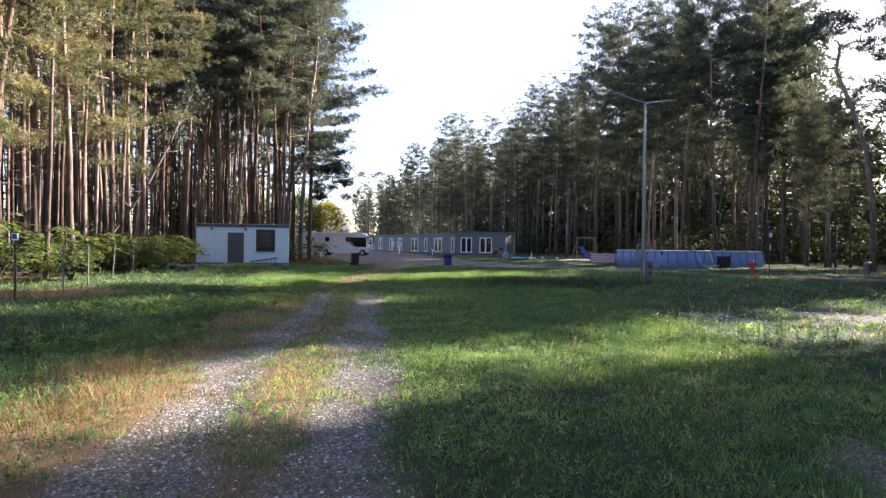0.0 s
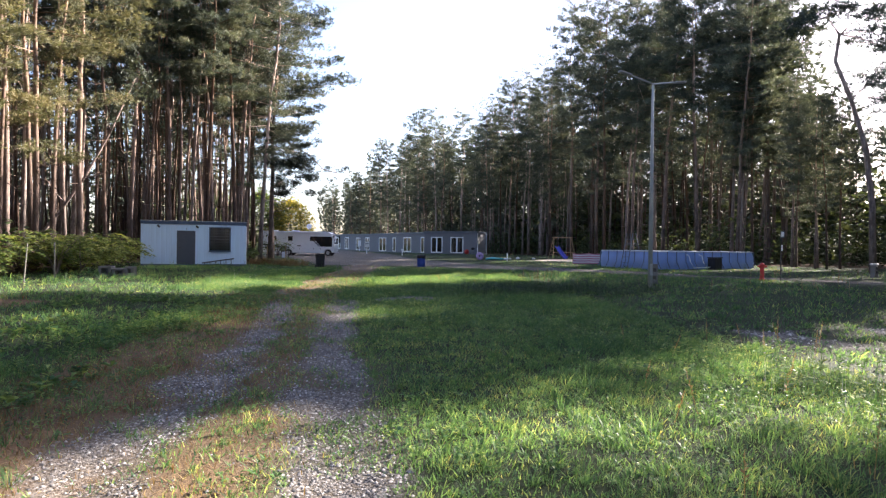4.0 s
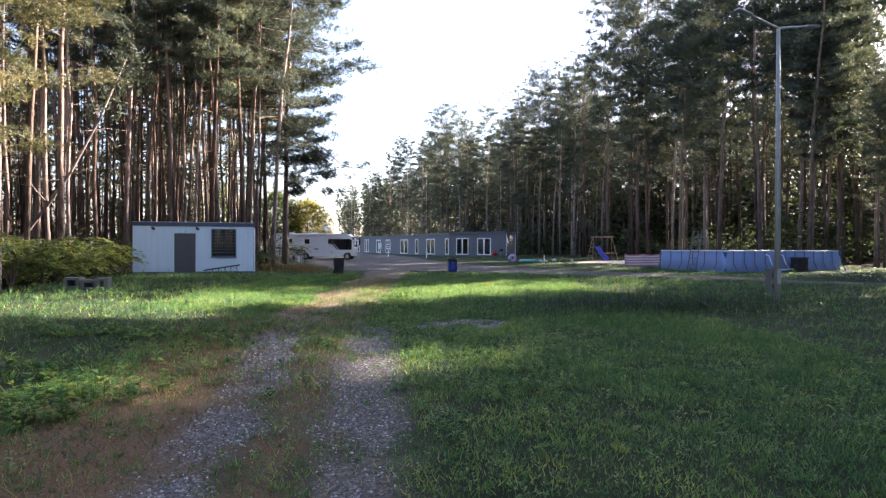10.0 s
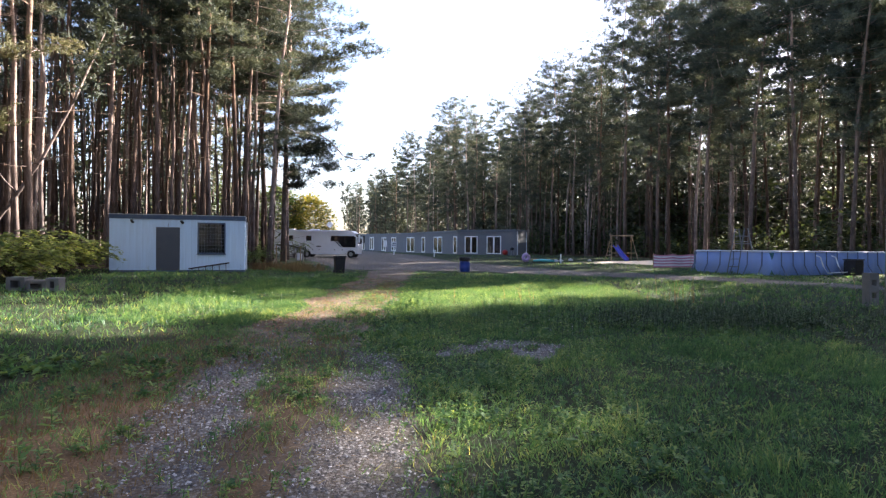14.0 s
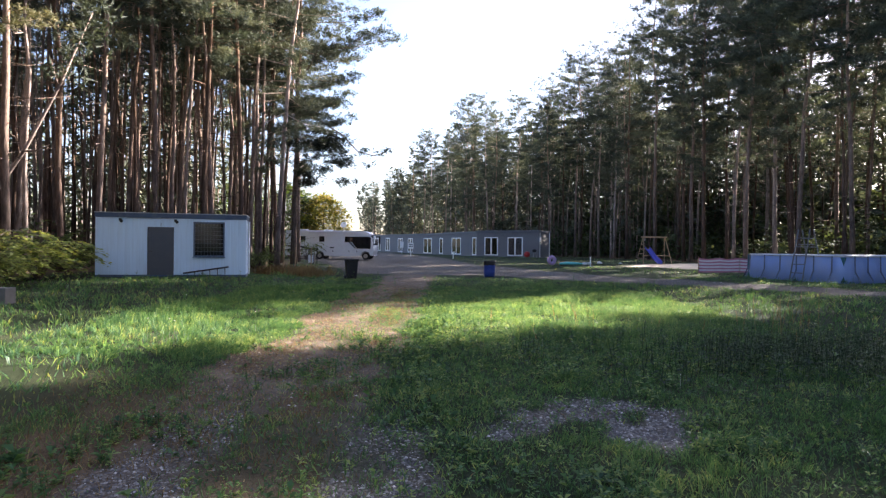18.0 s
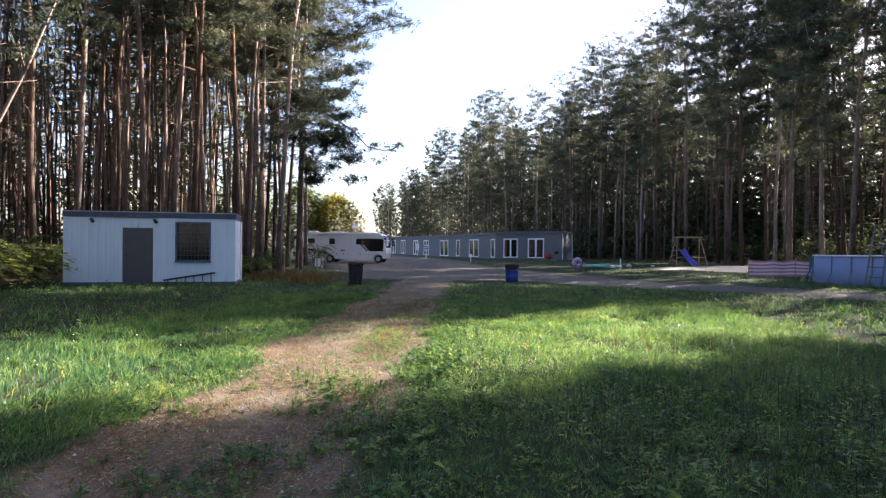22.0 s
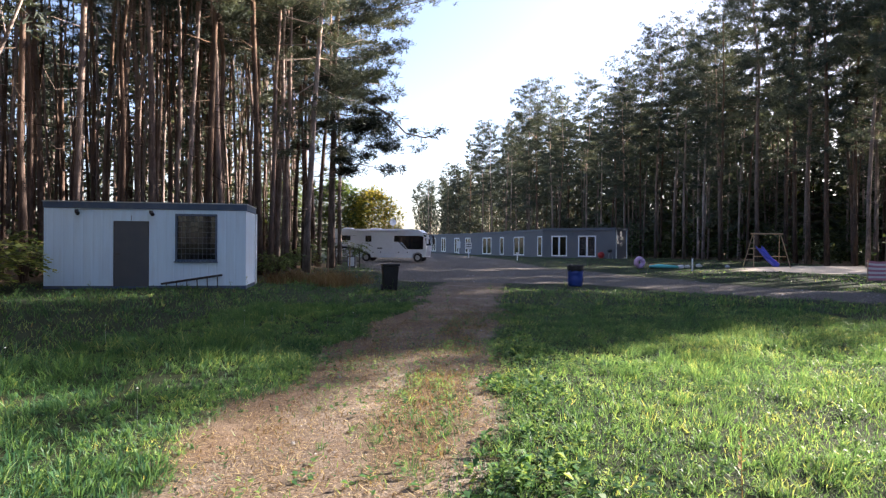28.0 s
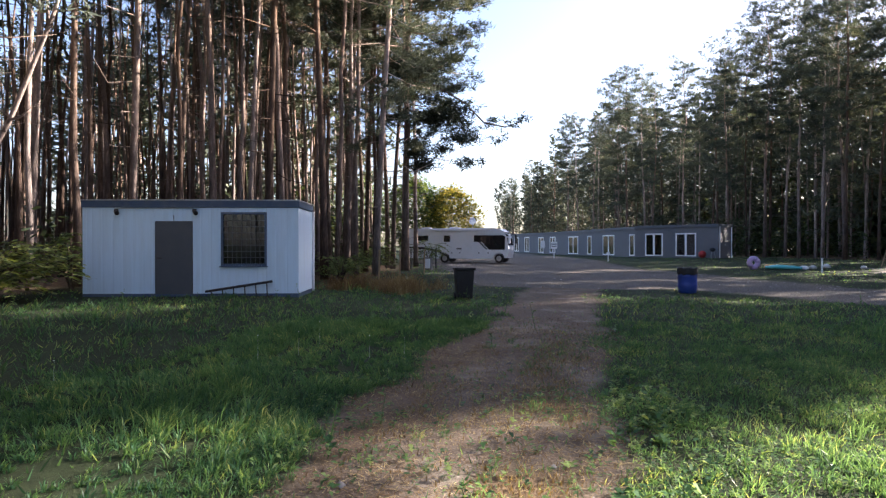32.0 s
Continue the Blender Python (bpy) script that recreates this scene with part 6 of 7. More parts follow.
# short marker posts and small signs along the yard
for x, y, h, plate in ((-6.4, 90.0, 1.5, 1), (-1.35, 80.0, 0.75, 0), (9.0, 62.6, 0.75, 3), (-9.3, 113.5, 1.9, 2)):
    mk = empty("pitch_marker", x, y, gz(x, y), 4)
    tagged(mk, "white marker post with a small plate beside the yard" if plate else "short pale marker post beside the yard", "marker post")
    rodded("post", (0, 0, -0.1), (0, 0, h), 0.05, M_PVC, mk, n=8)
    if plate == 1:
        boxed("plate", (-0.32, -0.07, h - 0.55), (0.32, -0.05, h + 0.15), M_PVC, mk, 0.01)
        for zz in (0.0, -0.22):
            boxed("text_bar", (-0.26, -0.076, h + zz - 0.12), (0.26, -0.071, h + zz - 0.02), M_GREY_DARK, mk)
    elif plate == 0:
        boxed("plate", (-0.14, -0.07, h - 0.14), (0.14, -0.05, h + 0.02), M_PVC, mk, 0.01)
    elif plate == 3:
        boxed("cap", (-0.06, -0.06, h), (0.06, 0.06, h + 0.04), M_GREY_DARK, mk, 0.01)
    else:
        boxed("cabinet", (-0.25, -0.1, 0.9), (0.25, 0.08, h), M_PVC, mk, 0.02)

# ball and grill by the end module
ball = empty("red_ball", 7.6, 89.9, gz(7.6, 89.9))
tagged(ball, "red exercise ball beside the module's glazed door", "ball")
bm = bmesh.new()
bmesh.ops.create_uvsphere(bm, u_segments=20, v_segments=12, radius=0.36, matrix=Matrix.Translation((0, -0.1, 0.36)))
part("ball", bm, M_RED, ball, smooth=True)
grill = empty("kettle_grill", 8.4, 89.2, gz(8.4, 89.2))
tagged(grill, "black kettle grill standing by the module's corner", "grill")
bm = bmesh.new()
lathe(bm, ((0.62, 0.04), (0.68, 0.2), (0.8, 0.28), (0.92, 0.24), (1.0, 0.1), (1.02, 0.02)), 18)
part("kettle", bm, M_BLACK, grill, smooth=True)
for a in (0, 120, 240):
    rodded("leg", (0.1 * math.cos(radians(a)), 0.1 * math.sin(radians(a)), 0.66), (0.3 * math.cos(radians(a)), 0.3 * math.sin(radians(a)), 0), 0.015, M_GALV, grill, n=6)

# low fence and box beside the motorhome
lf = empty("low_fence", -15.4, 64.0, gz(-14, 64.0), 4)
tagged(lf, "short dark metal fence at the wood's edge", "fence")
for i in range(3):
    rodded("post", (i * 1.6, 0, -0.1), (i * 1.6, 0, 1.25), 0.035, M_IRON, lf, n=6)
for z in (0.35, 1.05):
    rodded("rail", (0, 0, z), (3.2, 0, z), 0.022, M_IRON, lf, n=6)
for x, y in ((-11.3, 51.0), (-11.6, 54.8), (-11.4, 58.5)):
    post = empty("fence_post", x, y, gz(x, y))
    tagged(post, "pale wooden post at the foot of the pines", "fence post", "posts at the wood's edge")
    rodded("shaft", (0, 0, -0.1), (0.02, 0, 1.25), 0.04, M_WOOD, post, n=8)
    rodded("cap", (0.02, 0, 1.25), (0.02, 0, 1.29), 0.045, M_WOOD, post, 0.02, 8)
ub = empty("meter_box", -12.3, 62.6, gz(-12.3, 62.6))
tagged(ub, "small grey meter box on the ground by the yard", "meter box")
boxed("housing", (-0.25, -0.2, -0.05), (0.25, 0.2, 0.75), M_CONCRETE, ub, 0.02)
boxed("door", (-0.2, -0.215, 0.1), (0.2, -0.2, 0.68), M_PVC, ub, 0.005)

# ---- grass, dry grass, gravel stones and weeds ----
def blades(n, xr, yr, rng, tall, wide, keep, jitter=0.5):
    """Bent blades of three triangles over a stretch of ground; keep gives the chance at a place."""
    x, y = rng.uniform(*xr, n), rng.uniform(*yr, n)
    ok = rng.uniform(0, 1, n) < keep(x, y)
    x, y = x[ok], y[ok]
    n = len(x)
    patch = fbm(x, y, 2.2, 51)
    clump = fbm(x, y, 0.5, 57)
    h = tall(x, y) * (0.45 + 0.9 * patch) * (0.6 + 0.8 * clump) * rng.uniform(0.5, 1.1, n)
    a = rng.uniform(0, 6.28, n)
    lean = h * rng.uniform(0.2, 1.3, n)
    la = a + rng.normal(0, 0.5, n) + (patch - 0.5) * 3
    dx, dy = np.cos(la) * lean, np.sin(la) * lean
    sx, sy = -np.sin(a) * wide * 0.5, np.cos(a) * wide * 0.5
    w = rng.uniform(0.6, 1.4, n)
    sx, sy = sx * w, sy * w
    z = height(x, y) - 0.01
    P = lambda px, py, pz: np.stack([px, py, pz], 1)
    v = np.stack([P(x - sx, y - sy, z), P(x + sx, y + sy, z), P(x + dx * 0.35 + sx * 0.8, y + dy * 0.35 + sy * 0.8, z + h * 0.62), P(x + dx * 0.35 - sx * 0.8, y + dy * 0.35 - sy * 0.8, z + h * 0.62), P(x + dx, y + dy, z + h * 0.95)], 1).reshape(-1, 3)
    base = np.arange(n)[:, None] * 5
    f = np.concatenate([base + np.array([[0, 1, 2]]), base + np.array([[0, 2, 3]]), base + np.array([[3, 2, 4]])], 1).reshape(-1, 3)
    t = np.clip(0.3 + 0.5 * (fbm(x, y, 3.0, 77) - 0.35) + 0.7 * (fbm(x, y, 0.45, 79) - 0.5) + rng.normal(0, 0.15, n), 0, 1)
    return v, f, np.repeat(t, 5)


def join(sets):
    vs, fs, ts, o = [], [], [], 0
    for v, f, t in sets:
        vs.append(np.asarray(v))
        fs.append(f + o)
        ts.append(t)
        o += len(v)
    return np.concatenate(vs), np.concatenate(fs), np.concatenate(ts)


def green_keep(x, y):
    gr, di, dr, sa, wo = cover(x, y)
    k = (1 - gr) * (1 - 0.97 * di) * (1 - 0.72 * dr) * (1 - sa) * (1 - 0.8 * wo)
    return k * (0.5 + 0.7 * smooth01((fbm(x, y, 0.7, 91) - 0.25) * 3))


def dry_keep(x, y):
    gr, di, dr, sa, wo = cover(x, y)
    return np.clip(dr * (1 - 0.85 * gr) * 0.9 + 0.9 * np.exp(-(((x + 11.6) / 1.6) ** 2 + ((y - 51.5) / 3.5) ** 2)) + di * 0.12 + wo * 0.25 + 0.015, 0, 1) * smooth01((fbm(x, y, 0.6, 95) - 0.28) * 4)


def tall_green(x, y):
    track = np.abs(x - np.where(y < 22, (along(RUT_L, y) + along(RUT_R, y)) / 2, -3.65))
    h = 0.045 + (0.015 + 0.012 * smooth01((-3 - x) / 2)) * smooth01((track - 1.5) / 2.5)
    h = h + 0.012 * smooth01((-4.6 - x) / 1.2) * smooth01((y - 23) / 4) * smooth01((44 - y) / 5)
    h = h + 0.02 * smooth01((x + 1.5) / 2) * smooth01((y - 24) / 4)
    cabin_x = np.exp(-(((x + 13.5) / 3.5) ** 2 + ((y - 40.4) / 1.2) ** 2))
    edge = smooth01((dist_road(x, y) + 2.5) / 2)
    return h * (1 - 0.4 * cabin_x) * (1 - 0.6 * edge)


def tall_dry(x, y):
    return 0.09 + 0.3 * np.exp(-(((x + 11.3) / 1.3) ** 2 + ((y - 17.6) / 2.4) ** 2)) + 0.4 * np.exp(-(((x + 11.6) / 1.6) ** 2 + ((y - 51.5) / 3.5) ** 2)) + 0.13 * smooth01((along(RUT_L, y) - 0.6 - x) * 2) * smooth01((12 - y) / 6)


def outside(x, y, xr, yr, f):
    return np.where((x > xr[0]) & (x < xr[1]) & (y > yr[0]) & (y < yr[1]), 0.0, f(x, y))


rng = np.random.default_rng(17)


def tussocks(n, xr, yr, rng, keep, tall, k, wide):
    """Grass in tufts: k arching blades spread from each root, all leaning a little with their patch."""
    x, y = rng.uniform(*xr, n), rng.uniform(*yr, n)
    ok = rng.uniform(0, 1, n) < keep(x, y)
    x, y = x[ok], y[ok]
    n = len(x)
    lush = smooth01((fbm(x, y, 1.3, 251) - 0.28) * 2.2)
    size = tall(x, y) * (1.0 + 1.5 * lush) * np.exp(rng.normal(0, 0.2, n))
    hue = 0.26 + 0.45 * (fbm(x, y, 2.4, 78) - 0.4) + 0.6 * (fbm(x, y, 0.5, 79) - 0.45) + rng.normal(0, 0.1, n)
    drift = (fbm(x, y, 2.6, 255) - 0.5) * 9
    m = n * k
    X, Y, S = np.repeat(x, k), np.repeat(y, k), np.repeat(size, k)
    a = rng.uniform(0, 6.28, m)
    root = np.sqrt(rng.uniform(0, 1, m)) * S * 0.4
    X, Y = X + np.cos(a) * root, Y + np.sin(a) * root
    L = S * rng.uniform(0.7, 1.6, m)
    out = L * rng.uniform(0.2, 0.95, m)
    la = a + rng.normal(0, 0.5, m)
    dx, dy = np.cos(la) * out + np.repeat(np.cos(drift), k) * L * 0.22, np.sin(la) * out + np.repeat(np.sin(drift), k) * L * 0.22
    h = np.sqrt(np.maximum(L * L - out * out, 0.05 * L * L))
    b = rng.uniform(0, 6.28, m)
    w = wide * rng.uniform(0.6, 1.3, m) * 0.5
    sx, sy = np.cos(b) * w, np.sin(b) * w
    z = height(X, Y) - 0.01
    P = lambda px, py, pz: np.stack([px, py, pz], 1)
    v = np.stack([P(X, Y, z), P(X + dx * 0.34 + sx, Y + dy * 0.34 + sy, z + h * 0.6), P(X + dx, Y + dy, z + h * rng.uniform(0.7, 1.02, m)), P(X + dx * 0.34 - sx, Y + dy * 0.34 - sy, z + h * 0.6)], 1).reshape(-1, 3)
    base = np.arange(m)[:, None] * 4
    f = np.concatenate([base + np.array([[0, 1, 3]]), base + np.array([[1, 2, 3]])], 1).reshape(-1, 3)
    t = np.clip(np.repeat(hue, k) + rng.normal(0, 0.14, m), 0, 1)
    # shade among the tufts put into the tint: blade roots darker, tips lighter
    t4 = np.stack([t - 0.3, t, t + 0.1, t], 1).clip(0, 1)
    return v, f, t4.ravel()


near_keep = lambda x, y: green_keep(x, y) * (0.35 + 0.65 * smooth01((fbm(x, y, 0.9, 259) - 0.3) * 3))
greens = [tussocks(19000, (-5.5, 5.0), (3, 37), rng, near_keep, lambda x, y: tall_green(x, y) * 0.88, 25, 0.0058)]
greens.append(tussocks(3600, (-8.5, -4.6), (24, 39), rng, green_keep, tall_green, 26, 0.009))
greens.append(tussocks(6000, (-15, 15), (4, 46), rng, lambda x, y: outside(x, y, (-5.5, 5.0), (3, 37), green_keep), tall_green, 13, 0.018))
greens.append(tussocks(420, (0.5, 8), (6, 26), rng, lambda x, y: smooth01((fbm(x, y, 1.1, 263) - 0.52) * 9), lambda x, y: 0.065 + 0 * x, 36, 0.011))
greens.append(blades(20000, (-5.5, 5.5), (3, 44), rng, lambda x, y: tall_green(x, y) * 1.5, 0.006, green_keep))
greens.append(blades(26000, (-19, 30), (12, 62), rng, lambda x, y: tall_green(x, y) * 1.1, 0.045, lambda x, y: outside(x, y, (-15, 15), (1.5, 46), green_keep)))
greens.append(blades(10000, (-16, 28), (60, 110), rng, lambda x, y: tall_green(x, y) * 0.8, 0.07, green_keep))


def short_blades(n, xr, yr, rng, keep, h0, wide):
    """Fine one-triangle blades that fill the sward."""
    x, y = rng.uniform(*xr, n), rng.uniform(*yr, n)
    ok = rng.uniform(0, 1, n) < keep(x, y)
    x, y = x[ok], y[ok]
    n = len(x)
    h = h0 * rng.uniform(0.4, 1.3, n) * (0.5 + fbm(x, y, 0.9, 61))
    a, b = rng.uniform(0, 6.28, n), rng.uniform(0, 6.28, n)
    sx, sy = np.cos(a) * wide * 0.5, np.sin(a) * wide * 0.5
    z = height(x, y) - 0.005
    q = h * rng.uniform(0.2, 1.2, n)
    P = lambda px, py, pz: np.stack([px, py, pz], 1)
    v = np.stack([P(x - sx, y - sy, z), P(x + sx, y + sy, z), P(x + np.cos(b) * q, y + np.sin(b) * q, z + h)], 1).reshape(-1, 3)
    t = np.clip(0.32 + 0.5 * (fbm(x, y, 2.0, 78) - 0.4) + 0.7 * (fbm(x, y, 0.45, 79) - 0.5) + rng.normal(0, 0.17, n), 0, 1)
    return v, np.arange(n * 3).reshape(-1, 3), np.repeat(t, 3)


greens.append(short_blades(330000, (-5.5, 5.0), (3, 40), rng, green_keep, 0.06, 0.011))
greens.append(short_blades(90000, (-15, 15), (4, 46), rng, lambda x, y: outside(x, y, (-5.5, 5.5), (3, 40), green_keep), 0.09, 0.02))
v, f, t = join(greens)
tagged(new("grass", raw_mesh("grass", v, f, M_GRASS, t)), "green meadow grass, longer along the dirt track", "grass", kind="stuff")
dries = [blades(110000, (-7, 3), (1.5, 26), rng, tall_dry, 0.006, dry_keep), blades(60000, (-4.4, -2.0), (20, 40), rng, lambda x, y: 0.07 + 0 * x, 0.006, dry_keep), blades(20000, (-15, -6), (2, 60), rng, tall_dry, 0.015, dry_keep), blades(12000, (3, 16), (2, 46), rng, tall_dry, 0.014, dry_keep), blades(12000, (-8, 2), (26, 52), rng, tall_dry, 0.01, dry_keep), blades(30000, (-5.6, -1.0), (22, 37), rng, lambda x, y: 0.05 + 0 * x, 0.006, lambda x, y: 0.6 * smooth01((fbm(x, y, 0.4, 207) - 0.5) * 8) * cover(x, y)[1])]
dries.append(blades(9000, (-11.4, -7.4), (45.1, 49.5), np.random.default_rng(611), lambda x, y: 0.55 * (0.5 + fbm(x, y, 0.7, 612)), 0.013, lambda x, y: 0.9 * smooth01((fbm(x, y, 1.1, 613) - 0.46) * 6) * smooth01((-7.6 - x) / 1.2)))
v, f, t = join(dries)
tagged(new("dry_grass", raw_mesh("dry_grass", v, f, M_STRAW, t)), "straw-coloured dry grass along the ruts, under the fence and beside the cabin", "dry grass", kind="stuff")



def litter(n, xr, yr, rng, keep):
    """Fallen needles and straw bits lying flat."""
    x, y = rng.uniform(*xr, n), rng.uniform(*yr, n)
    ok = rng.uniform(0, 1, n) < keep(x, y)
    x, y = x[ok], y[ok]
    n = len(x)
    a, ln = rng.uniform(0, 6.28, n), rng.uniform(0.03, 0.11, n)
    z = height(x, y) + 0.006
    P = lambda px, py, pz: np.stack([px, py, pz], 1)
    ca, sa = np.cos(a), np.sin(a)
    v = np.stack([P(x - sa * 0.004, y + ca * 0.004, z), P(x + sa * 0.004, y - ca * 0.004, z), P(x + ca * ln, y + sa * ln, z + rng.uniform(0, 0.02, n))], 1).reshape(-1, 3)
    return v, np.arange(n * 3).reshape(-1, 3), np.repeat(rng.uniform(0, 0.8, n), 3)


dirt_keep = lambda x, y: np.clip(cover(x, y)[1], 0, 1) * (0.25 + 0.75 * smooth01((fbm(x, y, 0.5, 203) - 0.35) * 4))
extra = litter(52000, (-5.6, -1.0), (22, 38), rng, dirt_keep)
v, f, t = litter(42000, (-6.0, -0.5), (1.5, 46), rng, lambda x, y: np.clip(cover(x, y)[1] * 0.9 + cover(x, y)[2] * 0.4, 0, 1) * smooth01((fbm(x, y, 0.9, 201) - 0.3) * 4))
v, f, t = join([(v, f, t), (extra[0], extra[1], np.clip(extra[2] * 1.25, 0, 1))])
tagged(new("needle_litter", raw_mesh("needle_litter", v, f, M_STRAW, t)), "brown fallen needles and straw on the dirt track", "litter", kind="stuff")

M_STONE, snt, sb = material("gravel_stones", 0.85, 0.0, 0.3)
snt.links.new(ramp(snt, snt.nodes.new("ShaderNodeNewGeometry").outputs["Random Per Island"], (0.0, (0.055, 0.054, 0.053)), (0.4, (0.125, 0.117, 0.108)), (0.8, (0.235, 0.222, 0.205)), (1.0, (0.44, 0.42, 0.39))), sb.inputs["Base Color"])
bump(snt, sb, noise_tex(snt, coords(snt), 80.0), 0.3, 0.005)


def stones(n, xr, yr, rng, lo, hi, rut=None):
    x, y = rng.uniform(*xr, n), rng.uniform(*yr, n)
    if rut:
        x = along(rut, y) + x
    gr, di, dr, sa, wo = cover(x, y)
    ok = rng.uniform(0, 1, n) < np.clip((gr - 0.12) * 1.3, 0, 1) * (0.35 + 0.65 * smooth01((fbm(x, y, 0.5, 209) - 0.38) * 5)) + 0.07 * di
    x, y = x[ok], y[ok]
    n = len(x)
    s = lo + (hi - lo) * rng.uniform(0, 1, n) ** 2.2
    octa = np.array([(1, 0, 0), (0, 1, 0), (-1, 0, 0), (0, -1, 0), (0, 0, 0.7), (0, 0, -0.7)], float)
    v = octa[None] * s[:, None, None] * rng.uniform(0.55, 1.3, (n, 6, 3))
    a = rng.uniform(0, 6.28, n)
    ca, sa_ = np.cos(a)[:, None], np.sin(a)[:, None]
    vx, vy = v[..., 0] * ca - v[..., 1] * sa_, v[..., 0] * sa_ + v[..., 1] * ca
    v = np.stack([vx + x[:, None], vy + y[:, None], v[..., 2] + (height(x, y) + s * 0.15)[:, None]], 2).reshape(-1, 3)
    tri = np.array([(0, 1, 4), (1, 2, 4), (2, 3, 4), (3, 0, 4)])
    f = (np.arange(n)[:, None, None] * 6 + tri[None]).reshape(-1, 3)
    return v, f, np.zeros(len(v))


v, f, t = join([stones(12000, (-5.0, 1.0), (1.6, 25), rng, 0.008, 0.02), stones(62000, (-0.8, 0.8), (3, 24.5), rng, 0.006, 0.02, RUT_L), stones(62000, (-0.8, 0.8), (3, 24.5), rng, 0.006, 0.02, RUT_R), stones(22000, (-1.4, 0.8), (19.5, 23.5), rng, 0.008, 0.022), stones(30000, (-5.2, -2.2), (20, 40), rng, 0.004, 0.012), stones(9000, (5, 12), (10, 17), rng, 0.014, 0.045), stones(9000, (-14, 16), (28, 75), rng, 0.02, 0.05)])
tagged(new("gravel", raw_mesh("gravel", v, f, M_STONE)), "pale crushed stone in the wheel ruts and bare patches", "gravel", kind="stuff")


def rosettes(n, xr, yr, rng, keep, size, leaves=7, up=0.35):
    """Low broad-leaved weeds."""
    x, y = rng.uniform(*xr, n), rng.uniform(*yr, n)
    ok = rng.uniform(0, 1, n) < keep(x, y)
    x, y = x[ok], y[ok]
    n = len(x)
    m = n * leaves
    X, Y = np.repeat(x, leaves), np.repeat(y, leaves)
    s = np.repeat(rng.uniform(0.5, 1.4, n), leaves) * size * rng.uniform(0.6, 1.2, m)
    a = rng.uniform(0, 6.28, m)
    el = rng.uniform(0.1, 1.0, m) * up * 2
    Z = height(X, Y) + rng.uniform(0.0, 0.07, m) * (0.6 + 1.4 * smooth01((fbm(X, Y, 0.35, 137) - 0.4) * 4))
    dx, dy, dz = np.cos(a) * s, np.sin(a) * s, el * s
    px, py = -np.sin(a) * s * 0.3, np.cos(a) * s * 0.3
    P = lambda q, r, z: np.stack([q, r, z], 1)
    v = np.stack([P(X, Y, Z), P(X + dx * 0.5 + px, Y + dy * 0.5 + py, Z + dz * 0.75), P(X + dx, Y + dy, Z + dz * 0.7), P(X + dx * 0.5 - px, Y + dy * 0.5 - py, Z + dz * 0.75)], 1).reshape(-1, 3)
    t = np.repeat(np.clip(np.repeat(rng.uniform(0.1, 0.9, n), leaves) + rng.normal(0, 0.12, m), 0, 1), 4)
    return v, np.arange(m * 4).reshape(-1, 4), t


def clover_keep(x, y):
    gr, di, dr, sa, wo = cover(x, y)
    return (1 - gr) * (1 - 0.92 * di) * (1 - 0.5 * dr) * smooth01((fbm(x, y, 0.35, 137) - 0.42) * 7)


def weed_keep(x, y):
    gr, di, dr, sa, wo = cover(x, y)
    return (1 - gr) * (1 - sa) * smooth01((fbm(x, y, 1.8, 131) - 0.5) * 6)




def stalk_weeds(n, xr, yr, rng, keep, hgt, leaf, leaves=12):
    """Upright leafy weeds: a thin stem with leaves up its length."""
    x, y = rng.uniform(*xr, n), rng.uniform(*yr, n)
    ok = rng.uniform(0, 1, n) < keep(x, y)
    x, y = x[ok], y[ok]
    n = len(x)
    h = hgt * rng.uniform(0.5, 1.25, n)
    lx, ly = rng.normal(0, 0.12, n) * h, rng.normal(0, 0.12, n) * h
    z = height(x, y)
    P = lambda q, r, w: np.stack([q, r, w], 1)
    stem = np.stack([P(x - 0.004, y, z), P(x + 0.004, y, z), P(x + lx + 0.002, y + ly, z + h), P(x + lx - 0.002, y + ly, z + h)], 1)
    m = n * leaves
    u = rng.uniform(0.08, 1.0, m)
    X, Y = np.repeat(x, leaves) + np.repeat(lx, leaves) * u, np.repeat(y, leaves) + np.repeat(ly, leaves) * u
    Z = np.repeat(z, leaves) + np.repeat(h, leaves) * u
    s = leaf * rng.uniform(0.5, 1.3, m) * (1.2 - 0.6 * u)
    a = rng.uniform(0, 6.28, m)
    dx, dy, dz = np.cos(a) * s, np.sin(a) * s, s * rng.uniform(-0.2, 0.7, m)
    px, py = -np.sin(a) * s * 0.24, np.cos(a) * s * 0.24
    lv = np.stack([P(X, Y, Z), P(X + dx * 0.5 + px, Y + dy * 0.5 + py, Z + dz * 0.7), P(X + dx, Y + dy, Z + dz * 0.7), P(X + dx * 0.5 - px, Y + dy * 0.5 - py, Z + dz * 0.7)], 1)
    v = np.concatenate([stem, lv]).reshape(-1, 3)
    t = np.clip(np.concatenate([np.full(n, 0.3), np.repeat(rng.uniform(0.1, 0.9, n), leaves) + rng.normal(0, 0.12, m)]), 0, 1)
    return v, np.arange(len(v)).reshape(-1, 4), np.repeat(t, 4)


def spot(cx, cy, rx, ry):
    return lambda x, y: np.exp(-(((x - cx) / rx) ** 2 + ((y - cy) / ry) ** 2)) * (0.3 + smooth01((fbm(x, y, 0.8, 171) - 0.35) * 4)) * (1 - cover(x, y)[0])


